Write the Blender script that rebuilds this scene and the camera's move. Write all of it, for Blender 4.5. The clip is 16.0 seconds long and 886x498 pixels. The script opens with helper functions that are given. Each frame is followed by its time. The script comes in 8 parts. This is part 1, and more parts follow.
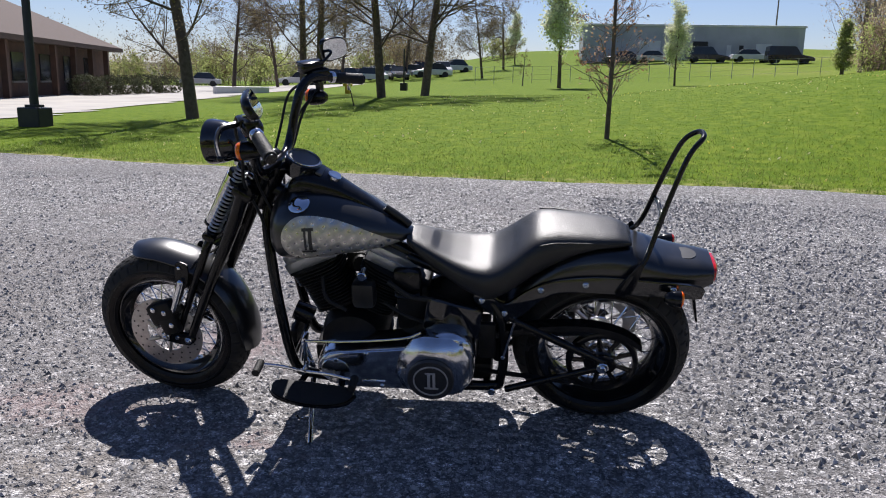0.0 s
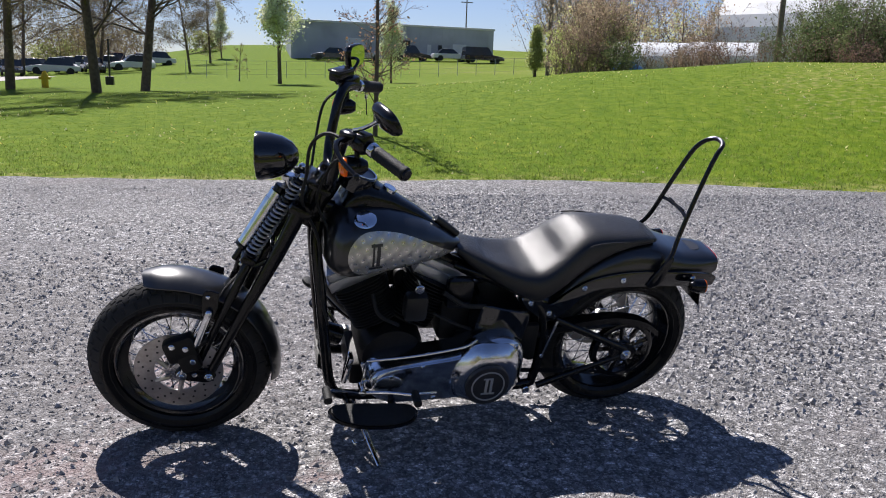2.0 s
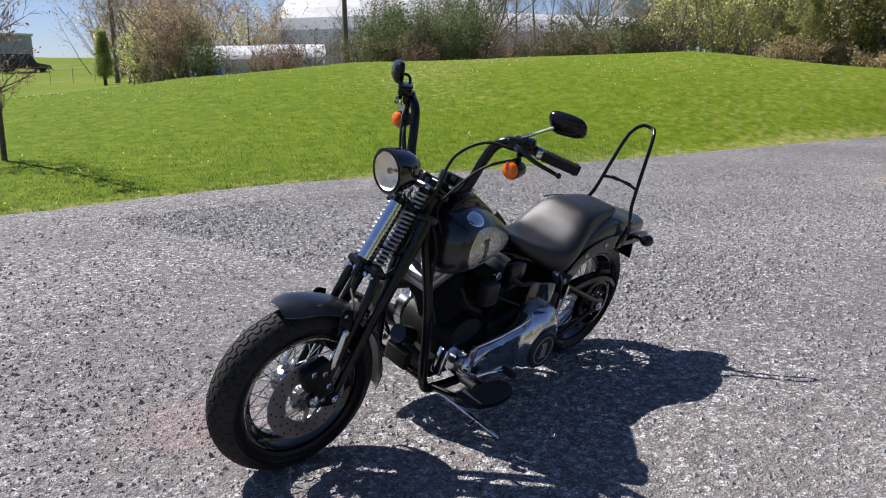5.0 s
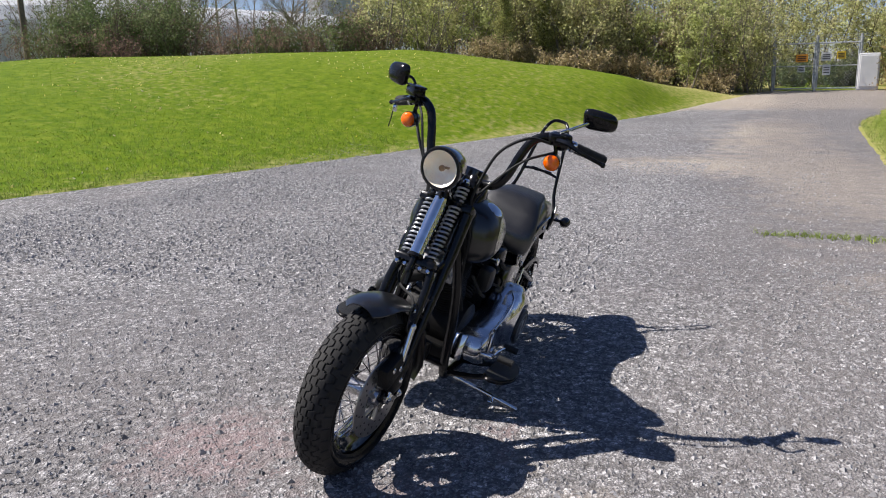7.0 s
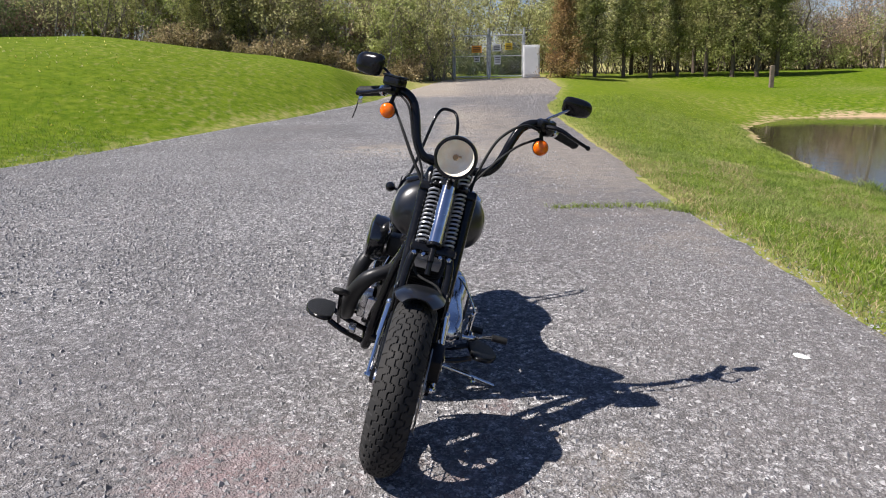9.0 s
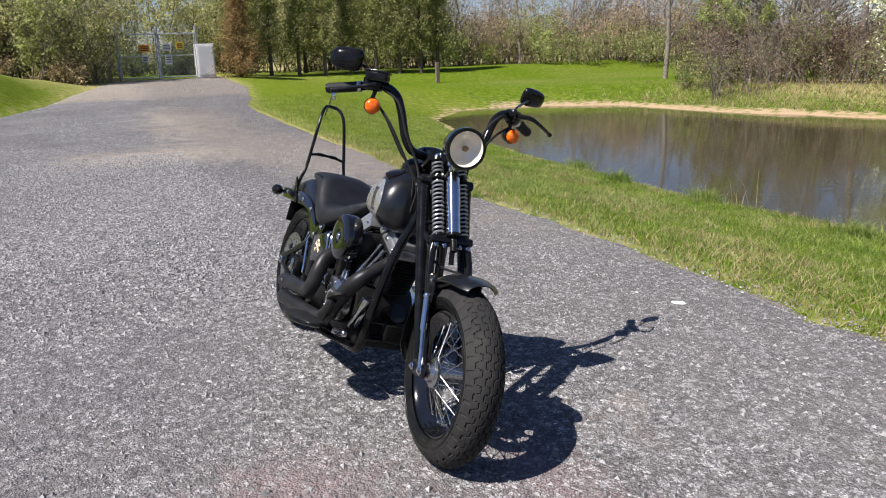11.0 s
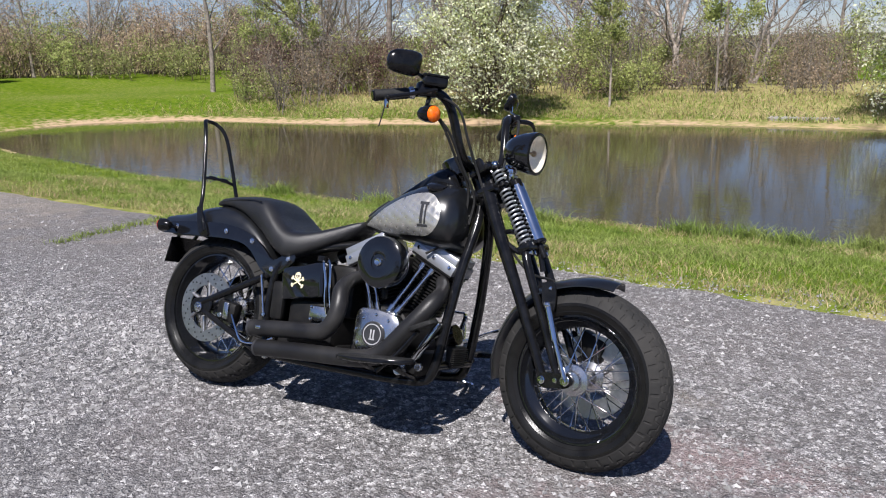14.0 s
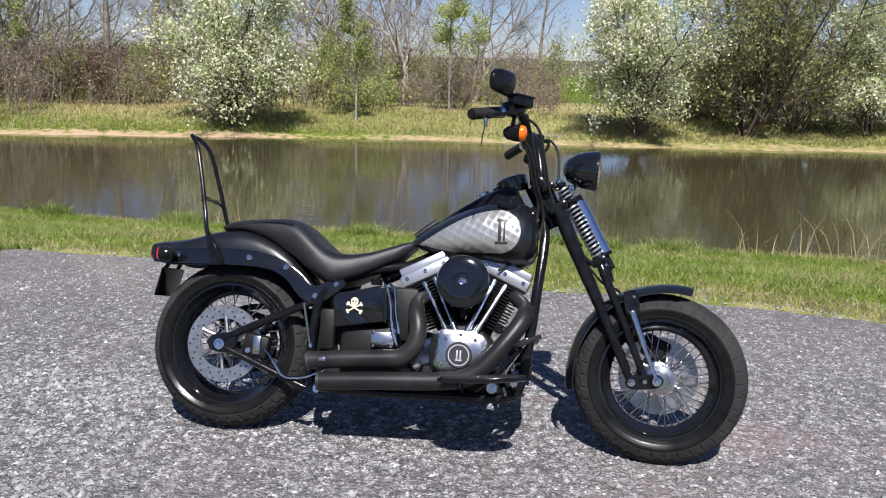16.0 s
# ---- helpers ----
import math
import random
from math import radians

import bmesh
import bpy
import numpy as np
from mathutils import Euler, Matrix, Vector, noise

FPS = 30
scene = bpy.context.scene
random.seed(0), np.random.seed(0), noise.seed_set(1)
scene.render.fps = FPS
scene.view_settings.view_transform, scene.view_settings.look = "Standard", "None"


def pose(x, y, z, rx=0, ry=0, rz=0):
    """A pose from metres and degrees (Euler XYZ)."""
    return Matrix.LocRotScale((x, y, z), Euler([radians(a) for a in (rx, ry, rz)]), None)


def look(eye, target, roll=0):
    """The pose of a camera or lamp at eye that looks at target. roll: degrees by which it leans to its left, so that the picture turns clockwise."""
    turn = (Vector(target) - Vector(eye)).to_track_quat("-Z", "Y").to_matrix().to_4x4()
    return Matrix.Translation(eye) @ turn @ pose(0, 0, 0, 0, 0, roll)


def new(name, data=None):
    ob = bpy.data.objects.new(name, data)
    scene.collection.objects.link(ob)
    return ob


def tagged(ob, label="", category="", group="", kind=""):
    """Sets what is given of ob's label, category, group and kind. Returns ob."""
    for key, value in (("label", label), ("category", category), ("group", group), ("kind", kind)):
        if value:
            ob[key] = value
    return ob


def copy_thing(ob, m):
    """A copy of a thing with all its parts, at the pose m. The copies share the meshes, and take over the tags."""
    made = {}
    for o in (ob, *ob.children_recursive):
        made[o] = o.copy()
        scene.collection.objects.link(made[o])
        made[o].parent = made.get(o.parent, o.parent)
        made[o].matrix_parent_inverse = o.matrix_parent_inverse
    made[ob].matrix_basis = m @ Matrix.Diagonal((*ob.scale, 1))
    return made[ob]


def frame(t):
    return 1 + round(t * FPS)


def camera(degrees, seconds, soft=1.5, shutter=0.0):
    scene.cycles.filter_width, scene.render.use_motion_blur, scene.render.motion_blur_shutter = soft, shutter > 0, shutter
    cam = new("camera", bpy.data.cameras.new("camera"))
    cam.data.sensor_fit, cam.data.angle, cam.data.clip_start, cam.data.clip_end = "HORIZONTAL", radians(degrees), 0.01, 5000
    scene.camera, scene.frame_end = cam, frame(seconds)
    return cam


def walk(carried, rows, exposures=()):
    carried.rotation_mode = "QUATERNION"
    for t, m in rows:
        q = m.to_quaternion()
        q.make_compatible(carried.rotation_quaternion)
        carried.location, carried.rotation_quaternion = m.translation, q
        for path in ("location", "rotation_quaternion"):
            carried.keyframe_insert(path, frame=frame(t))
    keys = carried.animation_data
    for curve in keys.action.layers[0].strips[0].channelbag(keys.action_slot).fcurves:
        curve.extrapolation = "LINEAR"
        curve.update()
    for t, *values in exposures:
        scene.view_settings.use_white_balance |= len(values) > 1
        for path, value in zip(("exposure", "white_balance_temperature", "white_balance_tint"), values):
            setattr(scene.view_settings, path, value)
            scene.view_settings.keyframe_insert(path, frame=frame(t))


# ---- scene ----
cam = camera(59.2, 16.0, soft=1.05)
PATH = [
    (0, (0.21, 2.842, 1.232), (0.483, 0.905, 0.813), 1.3),
    (0.5, (0.514, 2.838, 1.23), (0.604, 0.885, 0.808), 1.5),
    (1, (0.811, 2.871, 1.222), (0.719, 0.918, 0.801), 1.7),
    (1.5, (1.098, 2.877, 1.245), (0.827, 0.94, 0.83), 1.8),
    (2, (1.364, 2.81, 1.25), (0.912, 0.905, 0.84), 2.0),
    (2.5, (1.607, 2.763, 1.244), (0.981, 0.908, 0.839), 1.9),
    (3, (1.907, 2.704, 1.25), (1.112, 0.915, 0.843), 1.6),
    (3.2, (2.032, 2.672, 1.246), (1.173, 0.913, 0.836), 1.4),
    (5.3, (3.146, 2.139, 1.273), (1.701, 0.812, 0.881), -1.0),
    (5.5, (3.232, 2.068, 1.284), (1.738, 0.799, 0.892), -1.0),
    (6, (3.459, 1.873, 1.293), (1.852, 0.752, 0.892), -0.8),
    (6.5, (3.66, 1.662, 1.321), (1.954, 0.701, 0.913), -0.8),
    (7, (3.802, 1.381, 1.299), (2.014, 0.587, 0.884), -1.2),
    (7.5, (3.957, 1.102, 1.307), (2.102, 0.484, 0.885), -1.5),
    (8, (4.095, 0.822, 1.336), (2.19, 0.393, 0.905), -1.5),
    (8.5, (4.089, 0.55, 1.323), (2.154, 0.318, 0.878), -1.3),
    (9, (4.076, 0.283, 1.328), (2.129, 0.258, 0.87), -1.3),
    (9.5, (4.11, -0.021, 1.351), (2.175, 0.168, 0.881), -1.2),
    (9.7, (4.104, -0.137, 1.344), (2.18, 0.139, 0.875), -1.3),
    (11.8, (3.609, -1.332, 1.345), (1.975, -0.289, 0.852), -2.2),
    (12, (3.522, -1.429, 1.355), (1.931, -0.322, 0.861), -2.3),
    (12.5, (3.327, -1.677, 1.355), (1.857, -0.416, 0.858), -2.3),
    (13, (3.114, -1.9, 1.376), (1.781, -0.494, 0.88), -2.0),
    (13.5, (2.816, -2.056, 1.351), (1.636, -0.517, 0.861), -1.5),
    (14, (2.536, -2.226, 1.359), (1.515, -0.574, 0.879), -1.2),
    (14.5, (2.259, -2.41, 1.38), (1.406, -0.662, 0.914), -0.7),
    (15, (1.955, -2.523, 1.361), (1.275, -0.698, 0.905), -0.1),
    (15.5, (1.637, -2.613, 1.362), (1.128, -0.731, 0.915), 0.5),
    (16, (1.319, -2.688, 1.375), (0.979, -0.768, 0.929), 1.3),
]
EXPOSURES = [(0, 0.72, 6350, 11), (3.2, 0.78, 6400, 11), (7, 0.78, 6500, 10), (9.5, 0.70, 6500, 10), (12, 0.63, 6420, 10), (16, 0.65, 6220, 11)]
walk(cam, [(t, look(eye, target, roll)) for t, eye, target, roll in PATH], exposures=EXPOSURES)

# ---- world and sun ----
SUN_DIR = Vector((0.19, -0.80, 1.16)).normalized()
world = bpy.data.worlds.new("world")
scene.world = world
world.use_nodes = True
wn = world.node_tree
sky = wn.nodes.new("ShaderNodeTexSky")
sky.sky_type = "NISHITA"
sky.sun_disc = False
sky.sun_elevation = math.asin(SUN_DIR.z)
sky.sun_rotation = math.atan2(SUN_DIR.x, SUN_DIR.y)
sky.air_density, sky.dust_density, sky.ozone_density = 1.0, 0.2, 1.4
wn.nodes["Background"].inputs["Strength"].default_value = 0.047
tint = wn.nodes.new("ShaderNodeMix")
tint.data_type, tint.blend_type = "RGBA", "MULTIPLY"
tint.inputs[0].default_value, tint.inputs[7].default_value = 1.0, (0.96, 0.99, 1.26, 1)
wn.links.new(sky.outputs[0], tint.inputs[6])
wn.links.new(tint.outputs[2], wn.nodes["Background"].inputs["Color"])
sun = new("sun", bpy.data.lights.new("sun", "SUN"))
sun.data.energy, sun.data.angle, sun.data.color = 5.2, radians(0.53), (1.0, 0.945, 0.905)
sun.matrix_world = look((0, 0, 0), -SUN_DIR)

# ---- materials ----


def material(name, color, rough=0.5, metal=0.0, color2=None, scale=8.0, detail=4.0, bump=0.0, bump_scale=None,
             coat=0.0, rough_var=0.0, dirt=None, dirt_scale=3.0, dirt_amount=0.0, island=0.0, objvar=0.0, trans=0.0, spec=0.5):
    """A node material: two noise colours, larger dirt, fine bump, and a spread of brightness by island or object."""
    m = bpy.data.materials.new(name)
    m.use_nodes = True
    nt = m.node_tree
    n, l = nt.nodes, nt.links
    b = n["Principled BSDF"]
    b.inputs["Roughness"].default_value, b.inputs["Metallic"].default_value = rough, metal
    b.inputs["Coat Weight"].default_value = coat
    b.inputs["Coat Roughness"].default_value = 0.08
    b.inputs["Specular IOR Level"].default_value = spec
    tc = n.new("ShaderNodeTexCoord")
    noise_t = n.new("ShaderNodeTexNoise")
    noise_t.inputs["Scale"].default_value, noise_t.inputs["Detail"].default_value = scale, detail
    l.new(tc.outputs["Object"], noise_t.inputs["Vector"])
    mix = n.new("ShaderNodeMix")
    mix.data_type = "RGBA"
    c2 = color2 or tuple(c * 0.75 for c in color)
    mix.inputs[6].default_value, mix.inputs[7].default_value = (*color, 1), (*c2, 1)
    ramp = n.new("ShaderNodeMapRange")
    ramp.inputs[1].default_value, ramp.inputs[2].default_value = 0.35, 0.65
    l.new(noise_t.outputs[0], ramp.inputs[0])
    l.new(ramp.outputs[0], mix.inputs[0])
    out = mix.outputs[2]
    if dirt:
        big = n.new("ShaderNodeTexNoise")
        big.inputs["Scale"].default_value, big.inputs["Detail"].default_value = dirt_scale, 6.0
        l.new(tc.outputs["Object"], big.inputs["Vector"])
        r2 = n.new("ShaderNodeMapRange")
        r2.inputs[1].default_value, r2.inputs[2].default_value, r2.inputs[4].default_value = 0.48, 0.72, dirt_amount
        l.new(big.outputs[0], r2.inputs[0])
        m2 = n.new("ShaderNodeMix")
        m2.data_type = "RGBA"
        l.new(r2.outputs[0], m2.inputs[0])
        l.new(out, m2.inputs[6])
        m2.inputs[7].default_value = (*dirt, 1)
        out = m2.outputs[2]
    for amount, node, sock in ((island, "ShaderNodeNewGeometry", "Random Per Island"), (objvar, "ShaderNodeObjectInfo", "Random")):
        if amount:
            g = n.new(node)
            hs = n.new("ShaderNodeHueSaturation")
            mr = n.new("ShaderNodeMapRange")
            mr.inputs[3].default_value, mr.inputs[4].default_value = 1 - amount, 1 + amount
            l.new(g.outputs[sock], mr.inputs[0])
            l.new(mr.outputs[0], hs.inputs["Value"])
            l.new(out, hs.inputs["Color"])
            out = hs.outputs[0]
    l.new(out, b.inputs["Base Color"])
    if rough_var:
        mr = n.new("ShaderNodeMapRange")
        mr.inputs[3].default_value, mr.inputs[4].default_value = max(0.02, rough - rough_var), rough + rough_var
        l.new(noise_t.outputs[0], mr.inputs[0])
        l.new(mr.outputs[0], b.inputs["Roughness"])
    if bump:
        bn = n.new("ShaderNodeTexNoise")
        bn.inputs["Scale"].default_value, bn.inputs["Detail"].default_value = bump_scale or scale * 4, 3.0
        l.new(tc.outputs["Object"], bn.inputs["Vector"])
        bp = n.new("ShaderNodeBump")
        bp.inputs["Strength"].default_value, bp.inputs["Distance"].default_value = bump, 0.01
        l.new(bn.outputs[0], bp.inputs["Height"])
        l.new(bp.outputs[0], b.inputs["Normal"])
    if trans:
        t = n.new("ShaderNodeBsdfTranslucent")
        l.new(out, t.inputs["Color"])
        ms = n.new("ShaderNodeMixShader")
        ms.inputs[0].default_value = trans
        l.new(b.outputs[0], ms.inputs[1])
        l.new(t.outputs[0], ms.inputs[2])
        l.new(ms.outputs[0], n["Material Output"].inputs["Surface"])
    return m


def attribute_mask(m, attr, color, scale=9.0, soft=0.35, amount=1.0):
    """Mixes a further colour into a material where a mesh attribute is high, with a ragged edge."""
    nt = m.node_tree
    n, l = nt.nodes, nt.links
    base = n["Principled BSDF"].inputs["Base Color"]
    src = base.links[0].from_socket
    at = n.new("ShaderNodeAttribute")
    at.attribute_name = attr
    tc = n.new("ShaderNodeTexCoord")
    nz = n.new("ShaderNodeTexNoise")
    nz.inputs["Scale"].default_value, nz.inputs["Detail"].default_value = scale, 6.0
    l.new(tc.outputs["Object"], nz.inputs["Vector"])
    add = n.new("ShaderNodeMath")
    add.operation = "ADD"
    l.new(at.outputs["Fac"], add.inputs[0])
    l.new(nz.outputs[0], add.inputs[1])
    mr = n.new("ShaderNodeMapRange")
    mr.inputs[1].default_value, mr.inputs[2].default_value, mr.inputs[4].default_value = 0.9 - soft / 2, 0.9 + soft / 2, amount
    l.new(add.outputs[0], mr.inputs[0])
    mx = n.new("ShaderNodeMix")
    mx.data_type = "RGBA"
    l.new(mr.outputs[0], mx.inputs[0])
    l.new(src, mx.inputs[6])
    mx.inputs[7].default_value = (*color, 1)
    l.new(mx.outputs[2], base)


def gravel_material():
    """Compacted asphalt millings: pale and dark chips in a grey-brown binder, gap shade in the colour."""
    m = bpy.data.materials.new("millings")
    m.use_nodes = True
    nt = m.node_tree
    n, l = nt.nodes, nt.links
    b = n["Principled BSDF"]
    tc = n.new("ShaderNodeTexCoord")
    heights, colour = [], None
    for scale, ramp_cols in ((70.0, ((0.0, (0.070, 0.069, 0.072)), (0.20, (0.165, 0.161, 0.162)), (0.50, (0.310, 0.300, 0.298)), (0.80, (0.46, 0.45, 0.445)), (1.0, (0.66, 0.645, 0.635)))),
                             (140.0, ((0.0, (0.070, 0.069, 0.070)), (0.5, (0.290, 0.281, 0.279)), (1.0, (0.60, 0.585, 0.575))))):
        v = n.new("ShaderNodeTexVoronoi")
        v.inputs["Scale"].default_value = scale
        v.inputs["Randomness"].default_value = 1.0
        l.new(tc.outputs["Object"], v.inputs["Vector"])
        sep = n.new("ShaderNodeSeparateColor")
        l.new(v.outputs["Color"], sep.inputs[0])
        cr = n.new("ShaderNodeValToRGB")
        els = cr.color_ramp.elements
        els[0].position, els[0].color = ramp_cols[0][0], (*ramp_cols[0][1], 1)
        els[1].position, els[1].color = ramp_cols[-1][0], (*ramp_cols[-1][1], 1)
        for p, c in ramp_cols[1:-1]:
            els.new(p).color = (*c, 1)
        l.new(sep.outputs[0], cr.inputs[0])
        # dark binder between the chips, gap shade put into its colour
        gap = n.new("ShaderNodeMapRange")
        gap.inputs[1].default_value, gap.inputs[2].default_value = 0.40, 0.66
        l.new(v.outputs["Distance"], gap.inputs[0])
        bind_shade = n.new("ShaderNodeMix")
        bind_shade.data_type = "RGBA"
        l.new(gap.outputs[0], bind_shade.inputs[0])
        l.new(cr.outputs[0], bind_shade.inputs[6])
        bind_shade.inputs[7].default_value = (0.125, 0.121, 0.122, 1)
        mul = n.new("ShaderNodeMath")
        mul.operation = "MULTIPLY_ADD"
        l.new(v.outputs["Distance"], mul.inputs[0])
        mul.inputs[1].default_value = -0.7
        l.new(sep.outputs[1], mul.inputs[2])
        heights.append(mul.outputs[0])
        if colour is None:
            colour = bind_shade.outputs[2]
        else:
            mx = n.new("ShaderNodeMix")
            mx.data_type = "RGBA"
            nz = n.new("ShaderNodeTexNoise")
            nz.inputs["Scale"].default_value, nz.inputs["Detail"].default_value = 30.0, 3.0
            l.new(tc.outputs["Object"], nz.inputs["Vector"])
            mr = n.new("ShaderNodeMapRange")
            mr.inputs[1].default_value, mr.inputs[2].default_value = 0.44, 0.56
            l.new(nz.outputs[0], mr.inputs[0])
            l.new(mr.outputs[0], mx.inputs[0])
            l.new(colour, mx.inputs[6])
            l.new(bind_shade.outputs[2], mx.inputs[7])
            colour = mx.outputs[2]
    # coarser stones scattered through it
    v3 = n.new("ShaderNodeTexVoronoi")
    v3.inputs["Scale"].default_value = 31.0
    l.new(tc.outputs["Object"], v3.inputs["Vector"])
    s3 = n.new("ShaderNodeSeparateColor")
    l.new(v3.outputs["Color"], s3.inputs[0])
    m3 = n.new("ShaderNodeMapRange")
    m3.inputs[3].default_value, m3.inputs[4].default_value = 0.56, 1.60
    l.new(s3.outputs[2], m3.inputs[0])
    # gaps between the coarser stones, their shade put into the colour
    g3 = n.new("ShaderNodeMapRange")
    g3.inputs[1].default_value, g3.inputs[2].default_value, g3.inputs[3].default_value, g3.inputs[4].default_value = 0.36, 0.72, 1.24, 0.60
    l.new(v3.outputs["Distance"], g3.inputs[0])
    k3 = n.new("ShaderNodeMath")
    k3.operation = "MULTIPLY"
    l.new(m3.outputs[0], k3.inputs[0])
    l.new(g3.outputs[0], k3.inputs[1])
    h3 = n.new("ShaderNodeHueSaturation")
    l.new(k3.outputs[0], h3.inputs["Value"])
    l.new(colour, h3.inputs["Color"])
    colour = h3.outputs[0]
    # worn tracks, reddish and dark stains at a larger scale
    for scale, col, lo, hi, amount in ((0.38, (0.125, 0.118, 0.122), 0.46, 0.62, 0.45), (0.9, (0.25, 0.205, 0.195), 0.56, 0.74, 0.25), (7.0, (0.07, 0.068, 0.07), 0.60, 0.76, 0.5)):
        nz = n.new("ShaderNodeTexNoise")
        nz.inputs["Scale"].default_value, nz.inputs["Detail"].default_value = scale, 5.0
        l.new(tc.outputs["Object"], nz.inputs["Vector"])
        mr = n.new("ShaderNodeMapRange")
        mr.inputs[1].default_value, mr.inputs[2].default_value, mr.inputs[4].default_value = lo, hi, amount
        l.new(nz.outputs[0], mr.inputs[0])
        mx = n.new("ShaderNodeMix")
        mx.data_type = "RGBA"
        l.new(mr.outputs[0], mx.inputs[0])
        l.new(colour, mx.inputs[6])
        mx.inputs[7].default_value = (*col, 1)
        colour = mx.outputs[2]
    l.new(colour, b.inputs["Base Color"])
    b.inputs["Roughness"].default_value = 0.78
    b.inputs["Specular IOR Level"].default_value = 0.4
    ad = n.new("ShaderNodeMath")
    ad.operation = "ADD"
    l.new(heights[0], ad.inputs[0])
    l.new(heights[1], ad.inputs[1])
    bp = n.new("ShaderNodeBump")
    bp.inputs["Strength"].default_value, bp.inputs["Distance"].default_value = 1.0, 0.010
    hi = n.new("ShaderNodeMath")
    hi.operation = "MULTIPLY_ADD"
    l.new(v3.outputs["Distance"], hi.inputs[0])
    hi.inputs[1].default_value = -0.8
    l.new(ad.outputs[0], hi.inputs[2])
    l.new(hi.outputs[0], bp.inputs["Height"])
    l.new(bp.outputs[0], b.inputs["Normal"])
    return m


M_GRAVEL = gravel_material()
attribute_mask(M_GRAVEL, "sand", (0.58, 0.48, 0.36), 3.0, 0.40, 0.5)
attribute_mask(M_GRAVEL, "fine", (0.180, 0.163, 0.154), 5.0, 0.9, 0.72)
attribute_mask(M_GRAVEL, "stain", (0.30, 0.195, 0.19), 12.0, 0.5, 0.5)
M_GRASS = material("lawn", (0.050, 0.098, 0.002), 0.85, color2=(0.095, 0.146, 0.005), scale=5.0, detail=12, bump=1.0, bump_scale=45,
                   dirt=(0.19, 0.22, 0.025), dirt_scale=3.2, dirt_amount=0.4, spec=0.06)
attribute_mask(M_GRASS, "dry", (0.33, 0.28, 0.13), 6.0, 0.5)
attribute_mask(M_GRASS, "pale", (0.20, 0.215, 0.030), 14.0, 1.2, 0.8)
attribute_mask(M_GRASS, "sand", (0.40, 0.29, 0.18), 5.0, 0.3)
attribute_mask(M_GRASS, "woods", (0.10, 0.095, 0.06), 0.08, 0.5)
M_PAVE = material("pale_pavement", (0.36, 0.335, 0.30), 0.85, color2=(0.28, 0.265, 0.245), scale=0.6, detail=8, bump=0.2, bump_scale=40,
                  dirt=(0.16, 0.15, 0.14), dirt_scale=0.25, dirt_amount=0.5)
M_BARK = material("bark", (0.080, 0.056, 0.043), 0.9, color2=(0.13, 0.098, 0.076), scale=9, bump=0.8, bump_scale=30, objvar=0.25)
M_BARK_GREY = material("grey_bark", (0.31, 0.265, 0.22), 0.9, color2=(0.14, 0.12, 0.10), scale=9, bump=0.6, bump_scale=30, objvar=0.3)
M_BUD = material("brown_buds", (0.20, 0.135, 0.085), 0.8, color2=(0.26, 0.22, 0.10), scale=2, island=0.35, trans=0.25, spec=0.2)
M_REDLEAF = material("russet_leaves", (0.36, 0.17, 0.11), 0.7, color2=(0.42, 0.28, 0.16), scale=2, island=0.4, trans=0.3, spec=0.2)
M_YOUNG = material("young_leaves", (0.46, 0.48, 0.20), 0.7, color2=(0.34, 0.39, 0.13), scale=1.5, island=0.4, objvar=0.15, trans=0.55, spec=0.2)
M_OLIVE = material("olive_leaves", (0.26, 0.31, 0.10), 0.75, color2=(0.38, 0.36, 0.17), scale=1.5, island=0.4, objvar=0.2, trans=0.45, spec=0.2)
M_DARKLEAF = material("dark_green_leaves", (0.095, 0.14, 0.05), 0.7, color2=(0.18, 0.20, 0.09), scale=1.2, island=0.45, objvar=0.2, trans=0.35, spec=0.25)
M_BROWNB = material("brown_brush", (0.42, 0.33, 0.23), 0.85, color2=(0.32, 0.24, 0.17), scale=1.5, island=0.4, objvar=0.25, trans=0.45, spec=0.2)
M_PLUM = material("plum_brush", (0.22, 0.13, 0.11), 0.85, color2=(0.20, 0.15, 0.11), scale=1.5, island=0.4, objvar=0.2, trans=0.45, spec=0.2)
M_BLOSSOM = material("white_blossom", (0.80, 0.78, 0.62), 0.7, color2=(0.56, 0.62, 0.34), scale=1.2, island=0.3, trans=0.35, spec=0.2)
# brighter copy of the olive leaves, sunlight put into the colour
M_WOODLEAF = material("sunlit_wood_leaves", (0.46, 0.48, 0.19), 0.75, color2=(0.58, 0.54, 0.30), scale=1.5, island=0.45, objvar=0.2, trans=0.65, spec=0.2)
M_RUSTCEDAR = material("rusty_cedar_needles", (0.36, 0.22, 0.10), 0.8, color2=(0.28, 0.22, 0.09), scale=1.2, island=0.4, trans=0.4, spec=0.2)
M_CEDAR = material("cedar_needles", (0.23, 0.26, 0.08), 0.8, color2=(0.33, 0.31, 0.13), scale=1.2, island=0.45, objvar=0.2, trans=0.35, spec=0.2)
M_BLADE = material("grass_blades", (0.165, 0.235, 0.045), 0.7, color2=(0.31, 0.36, 0.105), scale=2.2, detail=6, island=0.4, trans=0.45, spec=0.25)
M_STRAW = material("dry_stalks", (0.44, 0.36, 0.20), 0.75, color2=(0.34, 0.26, 0.14), scale=2.0, island=0.35, trans=0.3, spec=0.2)
M_TURF = material("turf_blades", (0.066, 0.122, 0.002), 0.8, color2=(0.125, 0.178, 0.005), scale=4.0, detail=8, island=0.3, trans=0.2, spec=0.05)

# ---- helpers for meshes ----


